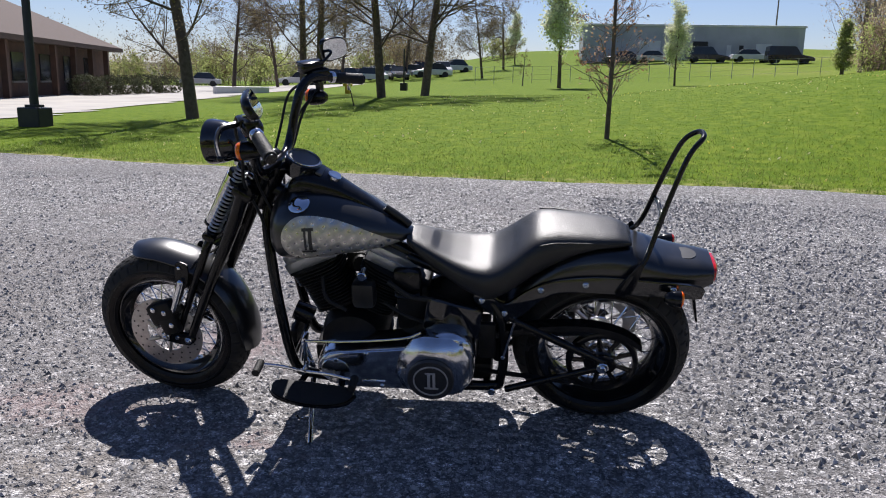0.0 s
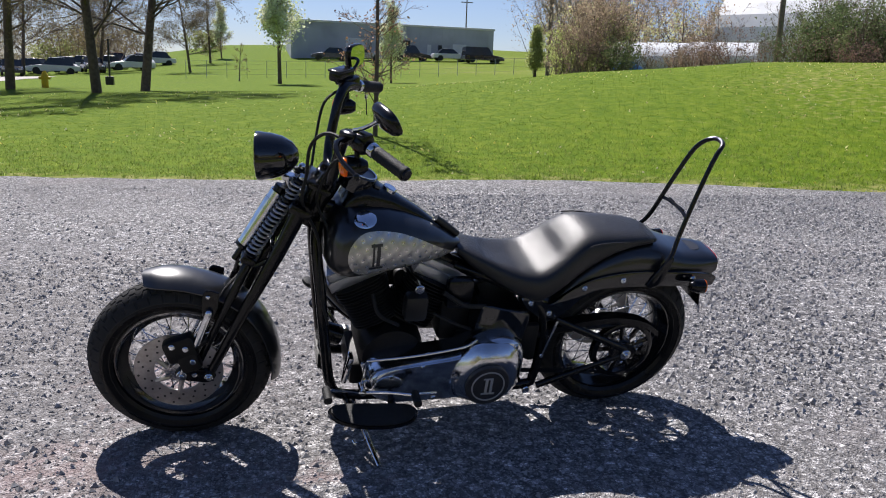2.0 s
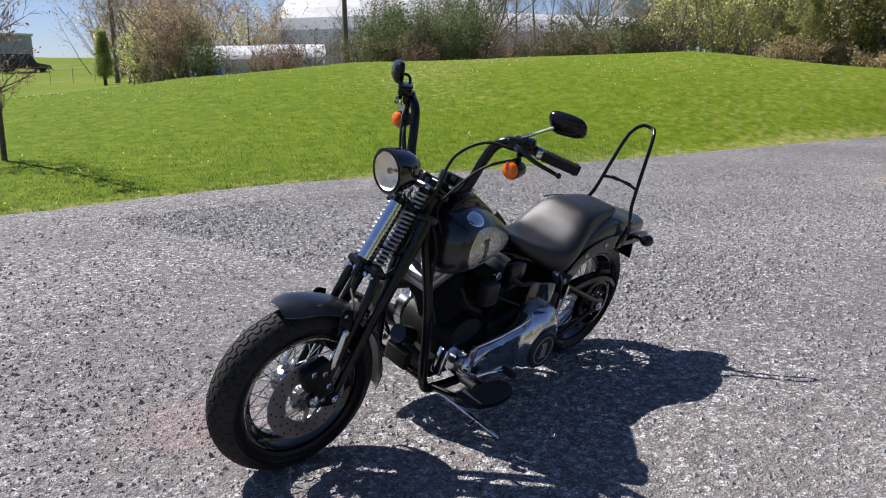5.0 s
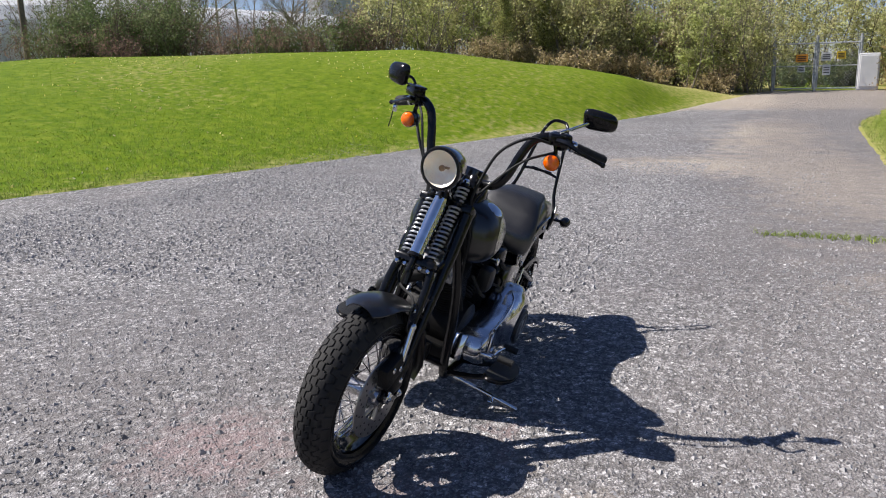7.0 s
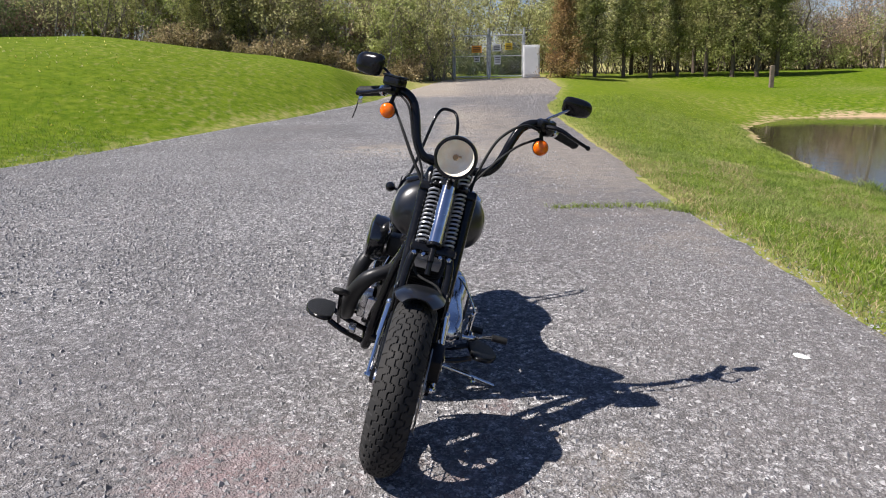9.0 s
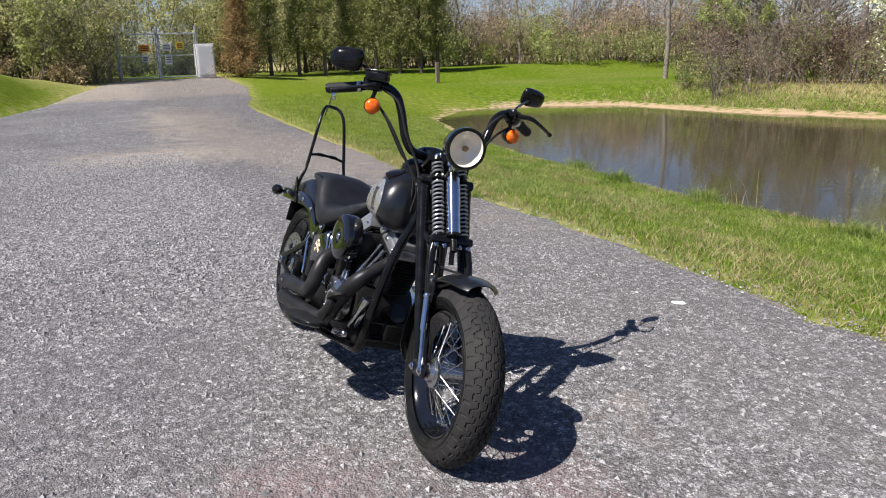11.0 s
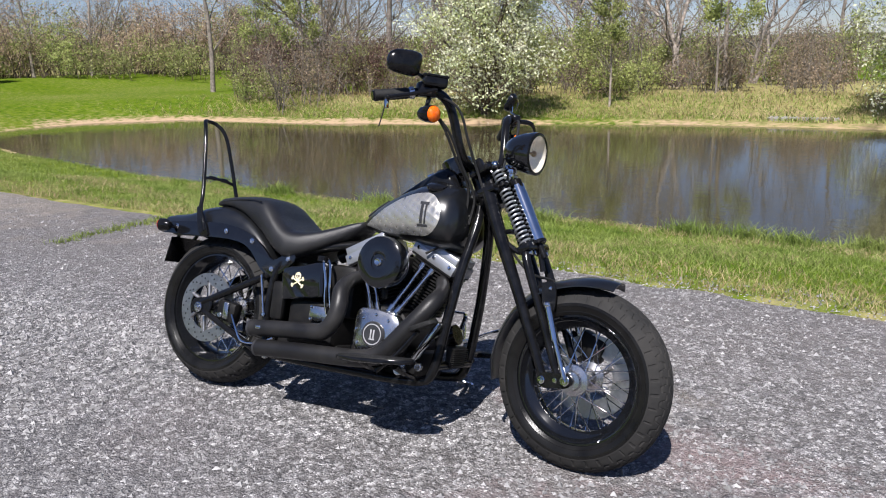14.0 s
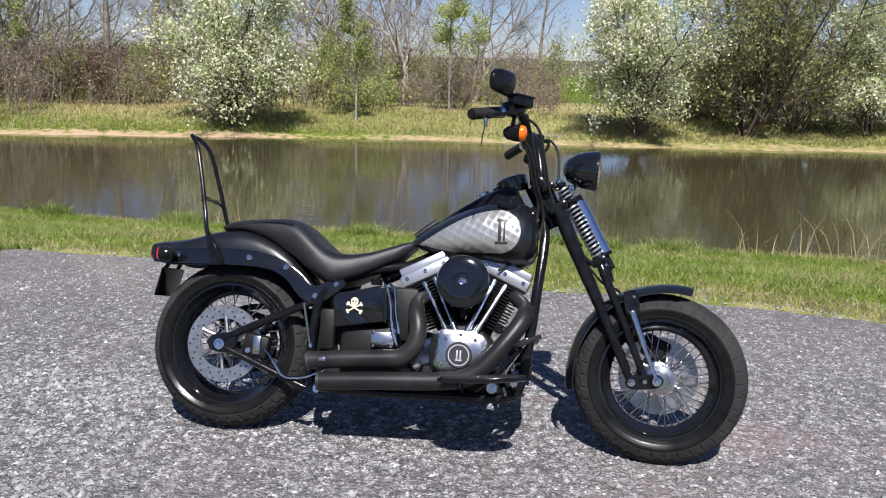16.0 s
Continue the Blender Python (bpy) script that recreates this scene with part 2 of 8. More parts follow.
def mesh_object(name, verts, faces, mat, parent=None, smooth=False, label=""):
    me = bpy.data.meshes.new(name)
    me.from_pydata([tuple(v) for v in verts], [], [tuple(f) for f in faces])
    if mat:
        me.materials.append(mat)
    if smooth:
        me.polygons.foreach_set("use_smooth", [True] * len(me.polygons))
    me.update()
    ob = new(name, me)
    if parent:
        ob.parent = parent
    if label:
        tagged(ob, label)
    return ob


def quads_mesh(name, co, mat, sides=4):
    """A mesh of loose polygons from an array (n, sides, 3)."""
    n = len(co)
    me = bpy.data.meshes.new(name)
    me.vertices.add(n * sides)
    me.vertices.foreach_set("co", np.asarray(co, dtype=np.float32).reshape(-1))
    me.loops.add(n * sides)
    me.loops.foreach_set("vertex_index", np.arange(n * sides, dtype=np.int32))
    me.polygons.add(n)
    me.polygons.foreach_set("loop_start", np.arange(0, n * sides, sides, dtype=np.int32))
    me.materials.append(mat)
    me.update(calc_edges=True)
    me.validate()
    return me


def empty(name, m=None):
    ob = new(name)
    ob.empty_display_size = 0.1
    if m is not None:
        ob.matrix_basis = m
    return ob


# ---- the lie of the land ----
N_EDGE = ((-60, 0.2), (-37, 0.2), (-28, -1.2), (-20, -2.4), (-16, -3.5), (-11, -5.4), (-8.5, -6.1), (-5, -7.2), (-3, -7.6), (-1.3, -7.5), (0.8, -7.45), (3, -7.6), (6, -7.75), (9, -8.4), (60, -9.6))
S_EDGE = ((-60, 5.6), (-37, 5.2), (-27, 4.7), (-17, 2.9), (-9, 2.8), (-3, 2.5), (0.3, 2.45), (3, 2.15), (8, 1.2), (60, -4))
POND = ((26, 6.4), (14, 6.1), (4.6, 6.1), (-4, 5.95), (-8, 6.3), (-13, 7.1), (-18, 8.4), (-21, 10.6), (-21.5, 13.2), (-19, 16.0), (-14, 16.2), (-8, 17.8), (-4, 19.0), (2, 19.2), (9, 20.6), (20, 20.5), (28, 17), (30, 10))
WATER_Z = -0.55
HILL = ((-190, 0.4), (-180, 0.45), (-172, 0.95), (-168, 1.45), (-164, 1.80), (-152, 2.2), (-127, 2.2), (-115, 1.85), (-108, 1.45), (-98, 0.95), (-88, 0.75), (-78, 0.55), (-70, 0.22), (-60, 0.0), (190, 0.0))
HEIGHT_BEYOND = ((-190, 0.0), (-125, 0.0), (-112, 0.0005), (-98, 0.0007), (-88, 0.0006), (-78, 0.0002), (-70, 0.0), (190, 0.0))


def table(t, v):
    return np.interp(v, [a for a, _ in t], [b for _, b in t])


def wave(x, y, k, seed):
    """A smooth uneven sum of sines, about -1 to 1."""
    r = np.random.RandomState(seed)
    out = 0
    for i in range(6):
        a, f, p = r.uniform(0, 6.28), k * r.uniform(0.5, 1.8), r.uniform(0, 6.28)
        out = out + np.sin((x * np.cos(a) + y * np.sin(a)) * f + p)
    return out / 4.0


def n_edge(x):
    return table(N_EDGE, x) + 0.10 * wave(x, x * 0, 1.5, 3) + 0.05 * wave(x, x * 0, 6.0, 4)


def s_edge(x):
    return table(S_EDGE, x) + 0.07 * wave(x, x * 0, 2.0, 5) + 0.04 * wave(x, x * 0, 8.0, 6)


def pond_distance(x, y):
    """Signed distance to the shore: negative on the water."""
    x, y = np.asarray(x, float), np.asarray(y, float)
    d = np.full(x.shape, 1e9)
    inside = np.zeros(x.shape, bool)
    for (ax, ay), (bx, by) in zip(POND, POND[1:] + POND[:1]):
        ex, ey = bx - ax, by - ay
        t = np.clip(((x - ax) * ex + (y - ay) * ey) / (ex * ex + ey * ey), 0, 1)
        d = np.minimum(d, np.hypot(x - ax - t * ex, y - ay - t * ey))
        cross = ((ay > y) != (by > y)) & (x < (bx - ax) * (y - ay) / (by - ay + 1e-12) + ax)
        inside ^= cross
    d = d + 0.15 * wave(x, y, 1.2, 8)
    return np.where(inside, -d, d)


def smooth(u):
    u = np.clip(u, 0, 1)
    return u * u * (3 - 2 * u)


def ground_z(x, y):
    x, y = np.asarray(x, float), np.asarray(y, float)
    r = np.hypot(x - 2.0, y - 1.5)
    az = np.degrees(np.arctan2(y - 1.5, x - 2.0))
    ramp = 0.022 * np.clip(-x - 8, 0, 32) * smooth((-x - 8) / 6)
    s = n_edge(x) - y
    az_n = np.where(az > 90, az - 360, az)
    s28 = n_edge(2.0 + 28 * np.cos(np.radians(az))) - (1.5 + 28 * np.sin(np.radians(az)))
    u = np.clip(s / np.clip(s28, 2.5, 22.0), 0, 1)
    ramp = ramp * (1 - smooth((y - 5.5) / 5.5)) + 0.6 * smooth((-x - 33) / 8) * smooth((y - 5.5) / 5.5)
    z = ramp + np.where(s > 0, (table(HILL, az_n) - ramp * smooth((-150 - az_n) / 16)) * np.sin(u * np.pi / 2) ** 1.15, 0)
    z = z + np.where(s > 0, table(HEIGHT_BEYOND, az_n) * np.clip(r - 30, 0, 95) ** 2, 0)
    z = z + 0.02 * wave(x, y, 0.7, 11) * smooth(s / 3) + 0.02 * wave(x, y, 1.1, 12) * smooth((y - s_edge(x)) / 1.5)
    far = smooth((y - 24) / 60) * 0.6
    dp = pond_distance(x, y)
    bank = WATER_Z - 0.35 * smooth(-dp / 2.0) + 0.10 * smooth(dp / 0.25) + (z - WATER_Z - 0.10) * smooth(dp / 3.9)
    z = np.where((dp < 3.9) & (y > s_edge(x) - 0.4), np.minimum(bank, z + 0.0), z) + far
    return z + 11 * smooth((r - 260) / 420)


def axis(lo, hi, a, b):
    """Coordinates, close together from a to b and wider towards lo and hi."""
    c = list(np.arange(a, b + 0.01, 0.25))
    step, v = 0.3, a
    while v > lo:
        v -= step
        step = min(step * 1.09, 40)
        c.insert(0, v)
    step, v = 0.3, b
    while v < hi:
        v += step
        step = min(step * 1.09, 40)
        c.append(v)
    return np.array(c)


def sheet(name, xs, ys, zfun, keep, mat, attrs=()):
    X, Y = np.meshgrid(xs, ys, indexing="ij")
    Z = zfun(X, Y)
    nx, ny = X.shape
    idx = np.arange(nx * ny).reshape(nx, ny)
    f = np.stack([idx[:-1, :-1], idx[1:, :-1], idx[1:, 1:], idx[:-1, 1:]], -1).reshape(-1, 4)
    k = keep(X, Y).reshape(-1)
    f = f[k[f].all(1)]
    used = np.unique(f)
    remap = np.full(nx * ny, -1)
    remap[used] = np.arange(len(used))
    co = np.stack([X, Y, Z], -1).reshape(-1, 3)[used]
    ob = mesh_object(name, co.tolist(), remap[f].tolist(), mat, smooth=True)
    for nm, fun in attrs:
        at = ob.data.attributes.new(nm, "FLOAT", "POINT")
        at.data.foreach_set("value", fun(co[:, 0], co[:, 1]).astype(np.float32))
    return ob


def on_lot(x, y):
    return (y > n_edge(x)) & (y < s_edge(x)) & (x > -37)


def lawn_dry(x, y):
    s2 = y - s_edge(x)
    near = 0.50 * np.exp(-np.abs(s2) / 0.35) + 0.36 * np.exp(-np.abs(n_edge(x) - y) / 0.25)
    far = 0.45 * smooth((y - 17.5) / 2.5) * (y < 34) * smooth((x + 21) / 5) + 0.42 * smooth((-x - 46) / 6) * (y > 5) + 0.3 * smooth((-x - 24) / 8) * (y < 1) * (y > -6)
    hill = 0.13 * smooth((-x - 4) / 9) * (y < n_edge(x)) * (1 + 0.6 * wave(x * 0.5, y * 1.6, 1.2, 23))
    hill = hill + 0.15 * smooth((-x - 6) / 6) * smooth((y - 4) / 3) * (1 + 0.5 * wave(x, y, 0.9, 24))
    return np.clip(near + far + hill + 0.10 * wave(x, y, 0.5, 21), 0, 1)


def lawn_pale(x, y):
    return 0.17 * smooth((-x - 6) / 14) * (y < n_edge(x)) + 0.26 * smooth((-x - 4) / 8) * (y > n_edge(x)) * (y < 12) - 0.14


def lawn_sand(x, y):
    dp = pond_distance(x, y)
    far = (y > 12) * np.exp(-np.maximum(dp, 0) / 0.7) * 0.66 * (0.7 + 0.3 * smooth((-6 - x) / 3)) + ((y <= 12) & (x < -15)) * np.exp(-np.maximum(dp, 0) / 0.3) * 0.5
    near = ((y <= 12) & (x >= -15)) * np.exp(-np.maximum(dp, 0) / 0.12) * 0.5
    return far + near


gx, gy = axis(-1200, 1200, -12, 9), axis(-1200, 1200, -12, 8)
ground = sheet("ground", gx, gy, lambda x, y: ground_z(x, y) - np.where((y > n_edge(x) + 0.12) & (y < s_edge(x) - 0.12) & (x > -36.5), 0.06, 0.0), lambda x, y: x == x, M_GRASS,
               (("dry", lawn_dry), ("pale", lawn_pale), ("sand", lawn_sand), ("woods", lambda x, y: 0.9 * smooth((np.hypot(x, y) - 230) / 60))))
tagged(ground, "sunlit spring lawn rising to a low grassy hill", "lawn", kind="structure")


def lot_sand(x, y):
    a = 0.74 * np.exp(-(((x + 7.0) / 3.4) ** 2 + ((y - 1.9) / 0.8) ** 2)) + 0.64 * np.exp(-(((x + 8.6) / 1.2) ** 2 + ((y + 0.2) / 1.6) ** 2))
    b = 0.62 * np.exp(-(((x + 14.0) / 5.0) ** 2 + ((y - 1.0) / 1.2) ** 2))
    c = 0.22 * np.exp(-(y - n_edge(x)) / 0.25) + 0.50 * np.exp(-(s_edge(x) - y) / 0.14)
    d = 0.78 * smooth((-x - 20) / 5)
    e = 0.28 * np.exp(-(((x + 1.6) / 1.0) ** 2 + ((y - 1.9) / 0.5) ** 2)) + 0.32 * np.exp(-(((x - 1.5) / 0.5) ** 2 + ((y - 0.75) / 0.25) ** 2))
    return np.clip(a + b + c + d + e, 0, 1)


lx = np.concatenate([np.arange(-37, -12, 0.5), np.arange(-12, 9, 0.12), np.arange(9, 40, 0.6)])
# rows of the lot run from one grass edge to the other
t_rows = np.linspace(0, 1, 70)
LX = np.repeat(lx[:, None], len(t_rows), 1)
LN, LS = n_edge(lx)[:, None], s_edge(lx)[:, None]
LY = LN + (LS - LN) * t_rows[None, :]
LZ = ground_z(LX, np.clip(LY, LN + 0.02, LS - 0.02)) + 0.006 * wave(LX, LY, 2.5, 31) * smooth(np.minimum(t_rows, 1 - t_rows) * 6)[None, :]
near_bike = np.exp(-((LX - 0.8) ** 2 / 6 + LY ** 2 / 5))
LZ = LZ * (1 - near_bike)
LZ[:, 0] -= 0.03
LZ[:, -1] -= 0.03
idx = np.arange(LX.size).reshape(LX.shape)
faces = np.stack([idx[:-1, :-1], idx[1:, :-1], idx[1:, 1:], idx[:-1, 1:]], -1).reshape(-1, 4)
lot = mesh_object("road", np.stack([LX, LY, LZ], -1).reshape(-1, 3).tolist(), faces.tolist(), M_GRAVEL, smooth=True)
at = lot.data.attributes.new("sand", "FLOAT", "POINT")
at.data.foreach_set("value", lot_sand(LX.ravel(), LY.ravel()).astype(np.float32))
for nm, values in (("fine", np.maximum(0.62 * smooth((LY - 0.2 - 0.25 * wave(LX, LY, 1.1, 33)) / 1.3), 0.40 * smooth((LX - 0.2 + 0.3 * wave(LX, LY, 1.3, 34)) / 1.5) * smooth((LY + 3.5) / 1.5))),
                   ("stain", 0.58 * np.exp(-(((LX - 1.70) / 0.34) ** 2 + ((LY + 0.50) / 0.34) ** 2)) + 0.5 * np.exp(-(((LX - 2.05) / 0.5) ** 2 + ((LY - 0.30) / 0.22) ** 2)) + 0.5 * np.exp(-(((LX - 1.2) / 0.3) ** 2 + ((LY - 0.45) / 0.08) ** 2)))):
    at = lot.data.attributes.new(nm, "FLOAT", "POINT")
    at.data.foreach_set("value", values.ravel().astype(np.float32))
tagged(lot, "grey asphalt-millings lot and driveway with sandy patches", "gravel lot", kind="structure")

# ---- the pond ----
M_WATER = bpy.data.materials.new("pond_water")
M_WATER.use_nodes = True
wn2 = M_WATER.node_tree
wb = wn2.nodes["Principled BSDF"]
wb.inputs["Base Color"].default_value = (0.046, 0.040, 0.020, 1)
wb.inputs["Roughness"].default_value = 0.03
wb.inputs["IOR"].default_value = 1.36
wtc = wn2.nodes.new("ShaderNodeTexCoord")
wmp = wn2.nodes.new("ShaderNodeMapping")
wmp.inputs["Scale"].default_value = (1.0, 2.2, 1.0)
wnz = wn2.nodes.new("ShaderNodeTexNoise")
wnz.inputs["Scale"].default_value, wnz.inputs["Detail"].default_value = 3.0, 3.0
wbp = wn2.nodes.new("ShaderNodeBump")
wbp.inputs["Strength"].default_value, wbp.inputs["Distance"].default_value = 0.05, 0.05
wn2.links.new(wtc.outputs["Object"], wmp.inputs["Vector"])
wn2.links.new(wmp.outputs[0], wnz.inputs["Vector"])
wn2.links.new(wnz.outputs[0], wbp.inputs["Height"])
wn2.links.new(wbp.outputs[0], wb.inputs["Normal"])
wxs, wys = np.arange(-24, 33, 1.0), np.arange(4, 24, 1.0)
water = sheet("water", wxs, wys, lambda x, y: x * 0 + WATER_Z, lambda x, y: pond_distance(x, y) < 1.6, M_WATER)
tagged(water, "still brown-green pond reflecting trees and sky", "pond", kind="structure")

# ---- pale pavement of the far car park ----


def polar(az, d, ex=0.21, ey=2.84):
    return ex + d * math.cos(radians(az)), ey + d * math.sin(radians(az))


PARK = [(20, -9), (14.4, -12.5), (13.9, -15.0), (14.3, -17.9), (15.6, -22.8), (16.2, -28.1), (17.1, -35.9), (19.3, -47.3), (17.5, -70), (33, -88), (60, -88), (60, -9)]


def in_park(x, y):
    inside = np.zeros(x.shape, bool)
    for (ax, ay), (bx, by) in zip(PARK, PARK[1:] + PARK[:1]):
        inside ^= ((ay > y) != (by > y)) & (x < (bx - ax) * (y - ay) / (by - ay + 1e-12) + ax)
    return inside


pavement = sheet("pavement", np.arange(10, 60, 0.8), np.arange(-95, -8, 0.8), lambda x, y: ground_z(x, y) + 0.03, in_park, M_PAVE)
tagged(pavement, "pale sun-bleached car park beyond the lawn", "car park", kind="structure")

# ---- plants ----


def unit(v):
    return v / (np.linalg.norm(v, axis=-1, keepdims=True) + 1e-9)


def tube_arrays(pts, r0, r1, sides):
    """Tapered tubes along polylines (n, m, 3): vertices and quads."""
    n, m, _ = pts.shape
    d = unit(pts[:, -1] - pts[:, 0])
    ref = np.where(np.abs(d[:, 2:3]) > 0.9, np.array([[1.0, 0, 0]]), np.array([[0, 0, 1.0]]))
    a = unit(np.cross(d, ref))
    b = np.cross(d, a)
    ang = np.linspace(0, 2 * np.pi, sides, endpoint=False)
    ring = a[:, None, :] * np.cos(ang)[None, :, None] + b[:, None, :] * np.sin(ang)[None, :, None]
    t = np.linspace(0, 1, m)
    rad = r0[:, None] * (1 - t) + r1[:, None] * t
    v = pts[:, :, None, :] + ring[:, None] * rad[:, :, None, None]
    idx = np.arange(n * m * sides).reshape(n, m, sides)
    nxt = np.roll(idx, -1, axis=2)
    f = np.stack([idx[:, :-1], nxt[:, :-1], nxt[:, 1:], idx[:, 1:]], -1).reshape(-1, 4)
    return v.reshape(-1, 3), f


def arrays_mesh(name, parts_list, mat):
    vs, fs, k = [], [], 0
    for v, f in parts_list:
        vs.append(v)
        fs.append(f + k)
        k += len(v)
    v, f = np.concatenate(vs), np.concatenate(fs)
    me = bpy.data.meshes.new(name)
    me.vertices.add(len(v))
    me.vertices.foreach_set("co", v.astype(np.float32).ravel())
    me.loops.add(f.size)
    me.loops.foreach_set("vertex_index", f.astype(np.int32).ravel())
    me.polygons.add(len(f))
    me.polygons.foreach_set("loop_start", np.arange(0, f.size, 4, dtype=np.int32))
    me.polygons.foreach_set("use_smooth", np.ones(len(f), bool))
    me.materials.append(mat)
    me.update(calc_edges=True)
    return me


def polyline(rng, start, d, length, bend, lift, m=5):
    """Crooked lines from start along d; lift turns them upwards."""
    pts = [start]
    cur = d.copy()
    for _ in range(m - 1):
        cur = unit(cur + rng.normal(0, bend, cur.shape) + np.array([0, 0, lift]))
        pts.append(pts[-1] + cur * (length / (m - 1))[:, None])
    return np.stack(pts, 1)


def spread(rng, d, angle):
    """Turns directions away from themselves by about an angle, in random planes."""
    p = unit(np.cross(d, unit(rng.normal(0, 1, d.shape))))
    a = angle * rng.uniform(0.7, 1.3, len(d))[:, None]
    return unit(d * np.cos(a) + p * np.sin(a))


def skeleton(rng, height, r0, levels, lift=0.05, bend=0.10, stems=1, lean=0.04, clear=0.25):
    """Wood of a tree and the places of its twigs' ends. levels: children a branch, length ratio, angle."""
    start = np.zeros((stems, 3)) + rng.normal(0, 0.12 if stems > 1 else 0, (stems, 3)) * np.array([1, 1, 0])
    d = unit(np.array([[0, 0, 1.0]]) + rng.normal(0, lean if stems == 1 else 0.28, (stems, 3)) * np.array([1, 1, 0]))
    length = np.full(stems, height) * rng.uniform(0.85, 1.0, stems)
    rad = np.full(stems, r0)
    wood, tips = [], []
    for i, (k, ratio, angle) in enumerate(list(levels) + [(0, 0, 0)]):
        pts = polyline(rng, start, d, length, bend * (0.4 if i == 0 and stems == 1 else 1), lift if i else 0.0, 6 if i == 0 else 4)
        wood.append(tube_arrays(pts, rad, rad * (0.25 if i < 2 else 0.5), 8 if i == 0 else (5 if i == 1 else 3)))
        if i >= max(1, len(levels) - 1):
            tips.append(pts[:, 1:].reshape(-1, 3))
        if not k:
            break
        n, m, _ = pts.shape
        t = rng.uniform(clear if i == 0 else 0.2, 1.0, (n, k))
        seg = np.clip((t * (m - 1)).astype(int), 0, m - 2)
        fr = t * (m - 1) - seg
        ii = np.arange(n)[:, None]
        p0, p1 = pts[ii, seg], pts[ii, seg + 1]
        start2 = (p0 + (p1 - p0) * fr[..., None]).reshape(-1, 3)
        d2 = spread(rng, np.repeat(unit(pts[:, -1] - pts[:, 0]), k, 0), angle)
        length2 = np.repeat(length, k) * ratio * (1.15 - 0.65 * t.ravel()) * rng.uniform(0.7, 1.2, n * k)
        rad2 = np.minimum(np.repeat(rad, k) * (0.24 if i == 0 and stems == 1 else 0.42) * (1.1 - 0.5 * t.ravel()), length2 * 0.016)
        start, d, length, rad = start2, d2, length2, np.maximum(rad2, 0.0035)
    return wood, np.concatenate(tips)


def leaves(rng, pts, count, jitter, size, flat=0.0):
    """Loose four-sided leaves scattered round places."""
    p = pts[rng.randint(0, len(pts), count)] + rng.normal(0, jitter, (count, 3))
    a = unit(rng.normal(0, 1, (count, 3)))
    b = unit(np.cross(a, rng.normal(0, 1, (count, 3))))
    s = size * rng.uniform(0.5, 1.4, (count, 1))
    return np.stack([p - a * s, p - b * s * 0.6, p + a * s, p + b * s * 0.6], 1)


def tree(name, wood, leaf_quads, bark, leaf_mat, place, label, category, turn=0.0, scale=1.0, group=""):
    t = empty(name, pose(place[0], place[1], float(ground_z(place[0], place[1])) - 0.05, 0, 0, turn) @ Matrix.Scale(scale, 4))
    w = new("trunk", arrays_mesh("trunk", wood[:1], bark))
    w.parent = t
    if len(wood) > 1:
        limbs = tagged(new("limbwork", arrays_mesh("limbwork", wood[1:], bark)), kind="stuff")
        limbs.parent = t
    if leaf_quads is not None:
        c = new("crown", quads_mesh("crown", leaf_quads, leaf_mat))
        c.parent = t
    return tagged(t, label, category, group)


def again(ob, place, turn, scale):
    return copy_thing(ob, pose(place[0], place[1], float(ground_z(place[0], place[1])) - 0.05, 0, 0, turn) @ Matrix.Scale(scale / ob.scale[0], 4))


rs = np.random.RandomState(7)
BIG = ((34, 0.38, 1.15), (12, 0.46, 0.75), (6, 0.45, 0.65), (4, 0.5, 0.6))
w, tp = skeleton(rs, 11.0, 0.175, BIG, lift=0.02, clear=0.13, lean=0.012)
oak = tree("budding_tree", w, leaves(rs, tp, 26000, 0.10, 0.026), M_BARK, M_BUD, (9.9, -17.2), "tall bare tree with reddish buds on the lawn", "tree", 20)
w, tp = skeleton(rs, 12.0, 0.175, BIG, lift=0.03, clear=0.14, lean=0.012)
oak2 = tree("budding_tree", w, leaves(rs, tp, 26000, 0.10, 0.030), M_BARK, M_BUD, polar(-77.3, 30), "tall bare tree with brown buds beside the car park", "tree", 70)
again(oak2, polar(-80.4, 32), 200, 1.02)
again(oak, polar(-72.9, 41), 130, 1.25)
again(oak2, polar(-71.8, 43), 300, 1.2)
again(oak, polar(-67, 66), 250, 1.0)
again(oak2, polar(-84.5, 75), 30, 0.75)
again(oak, polar(-86, 92), 80, 0.8)
again(oak2, polar(-70, 80), 10, 1.0)
again(oak, polar(-79, 84), 160, 1.05)
again(oak2, polar(-74.5, 88), 260, 1.1)

w, tp = skeleton(rs, 4.8, 0.046, ((52, 0.18, 1.05), (6, 0.5, 0.7), (4, 0.5, 0.7)), lift=0.10, clear=0.10)
tree("russet_sapling", w, leaves(rs, tp, 1300, 0.04, 0.026), M_BARK, M_REDLEAF, (-0.68, -11.5), "slim sapling with sparse russet leaves on the lawn", "tree", 0)
w, tp = skeleton(rs, 2.6, 0.05, ((9, 0.4, 1.0), (4, 0.5, 0.7), (2, 0.5, 0.7)), lift=0.08, clear=0.2)
tree("young_tree", w, leaves(rs, tp, 500, 0.06, 0.03), M_BARK_GREY, M_BUD, polar(-87.4, 54), "young bare tree on the mown slope", "tree", 0)
w, tp = skeleton(rs, 4.6, 0.07, ((22, 0.30, 0.6), (6, 0.5, 0.6)), lift=0.18, clear=0.15)
pear = tree("flowering_pear", w, leaves(rs, tp, 9500, 0.14, 0.048), M_BARK, M_BLOSSOM, polar(-97.9, 50), "narrow flowering pear tree with white-green blossom", "tree", 0)
again(pear, polar(-90.0, 48), 90, 1.75)
again(pear, polar(-86.8, 100), 40, 1.3)

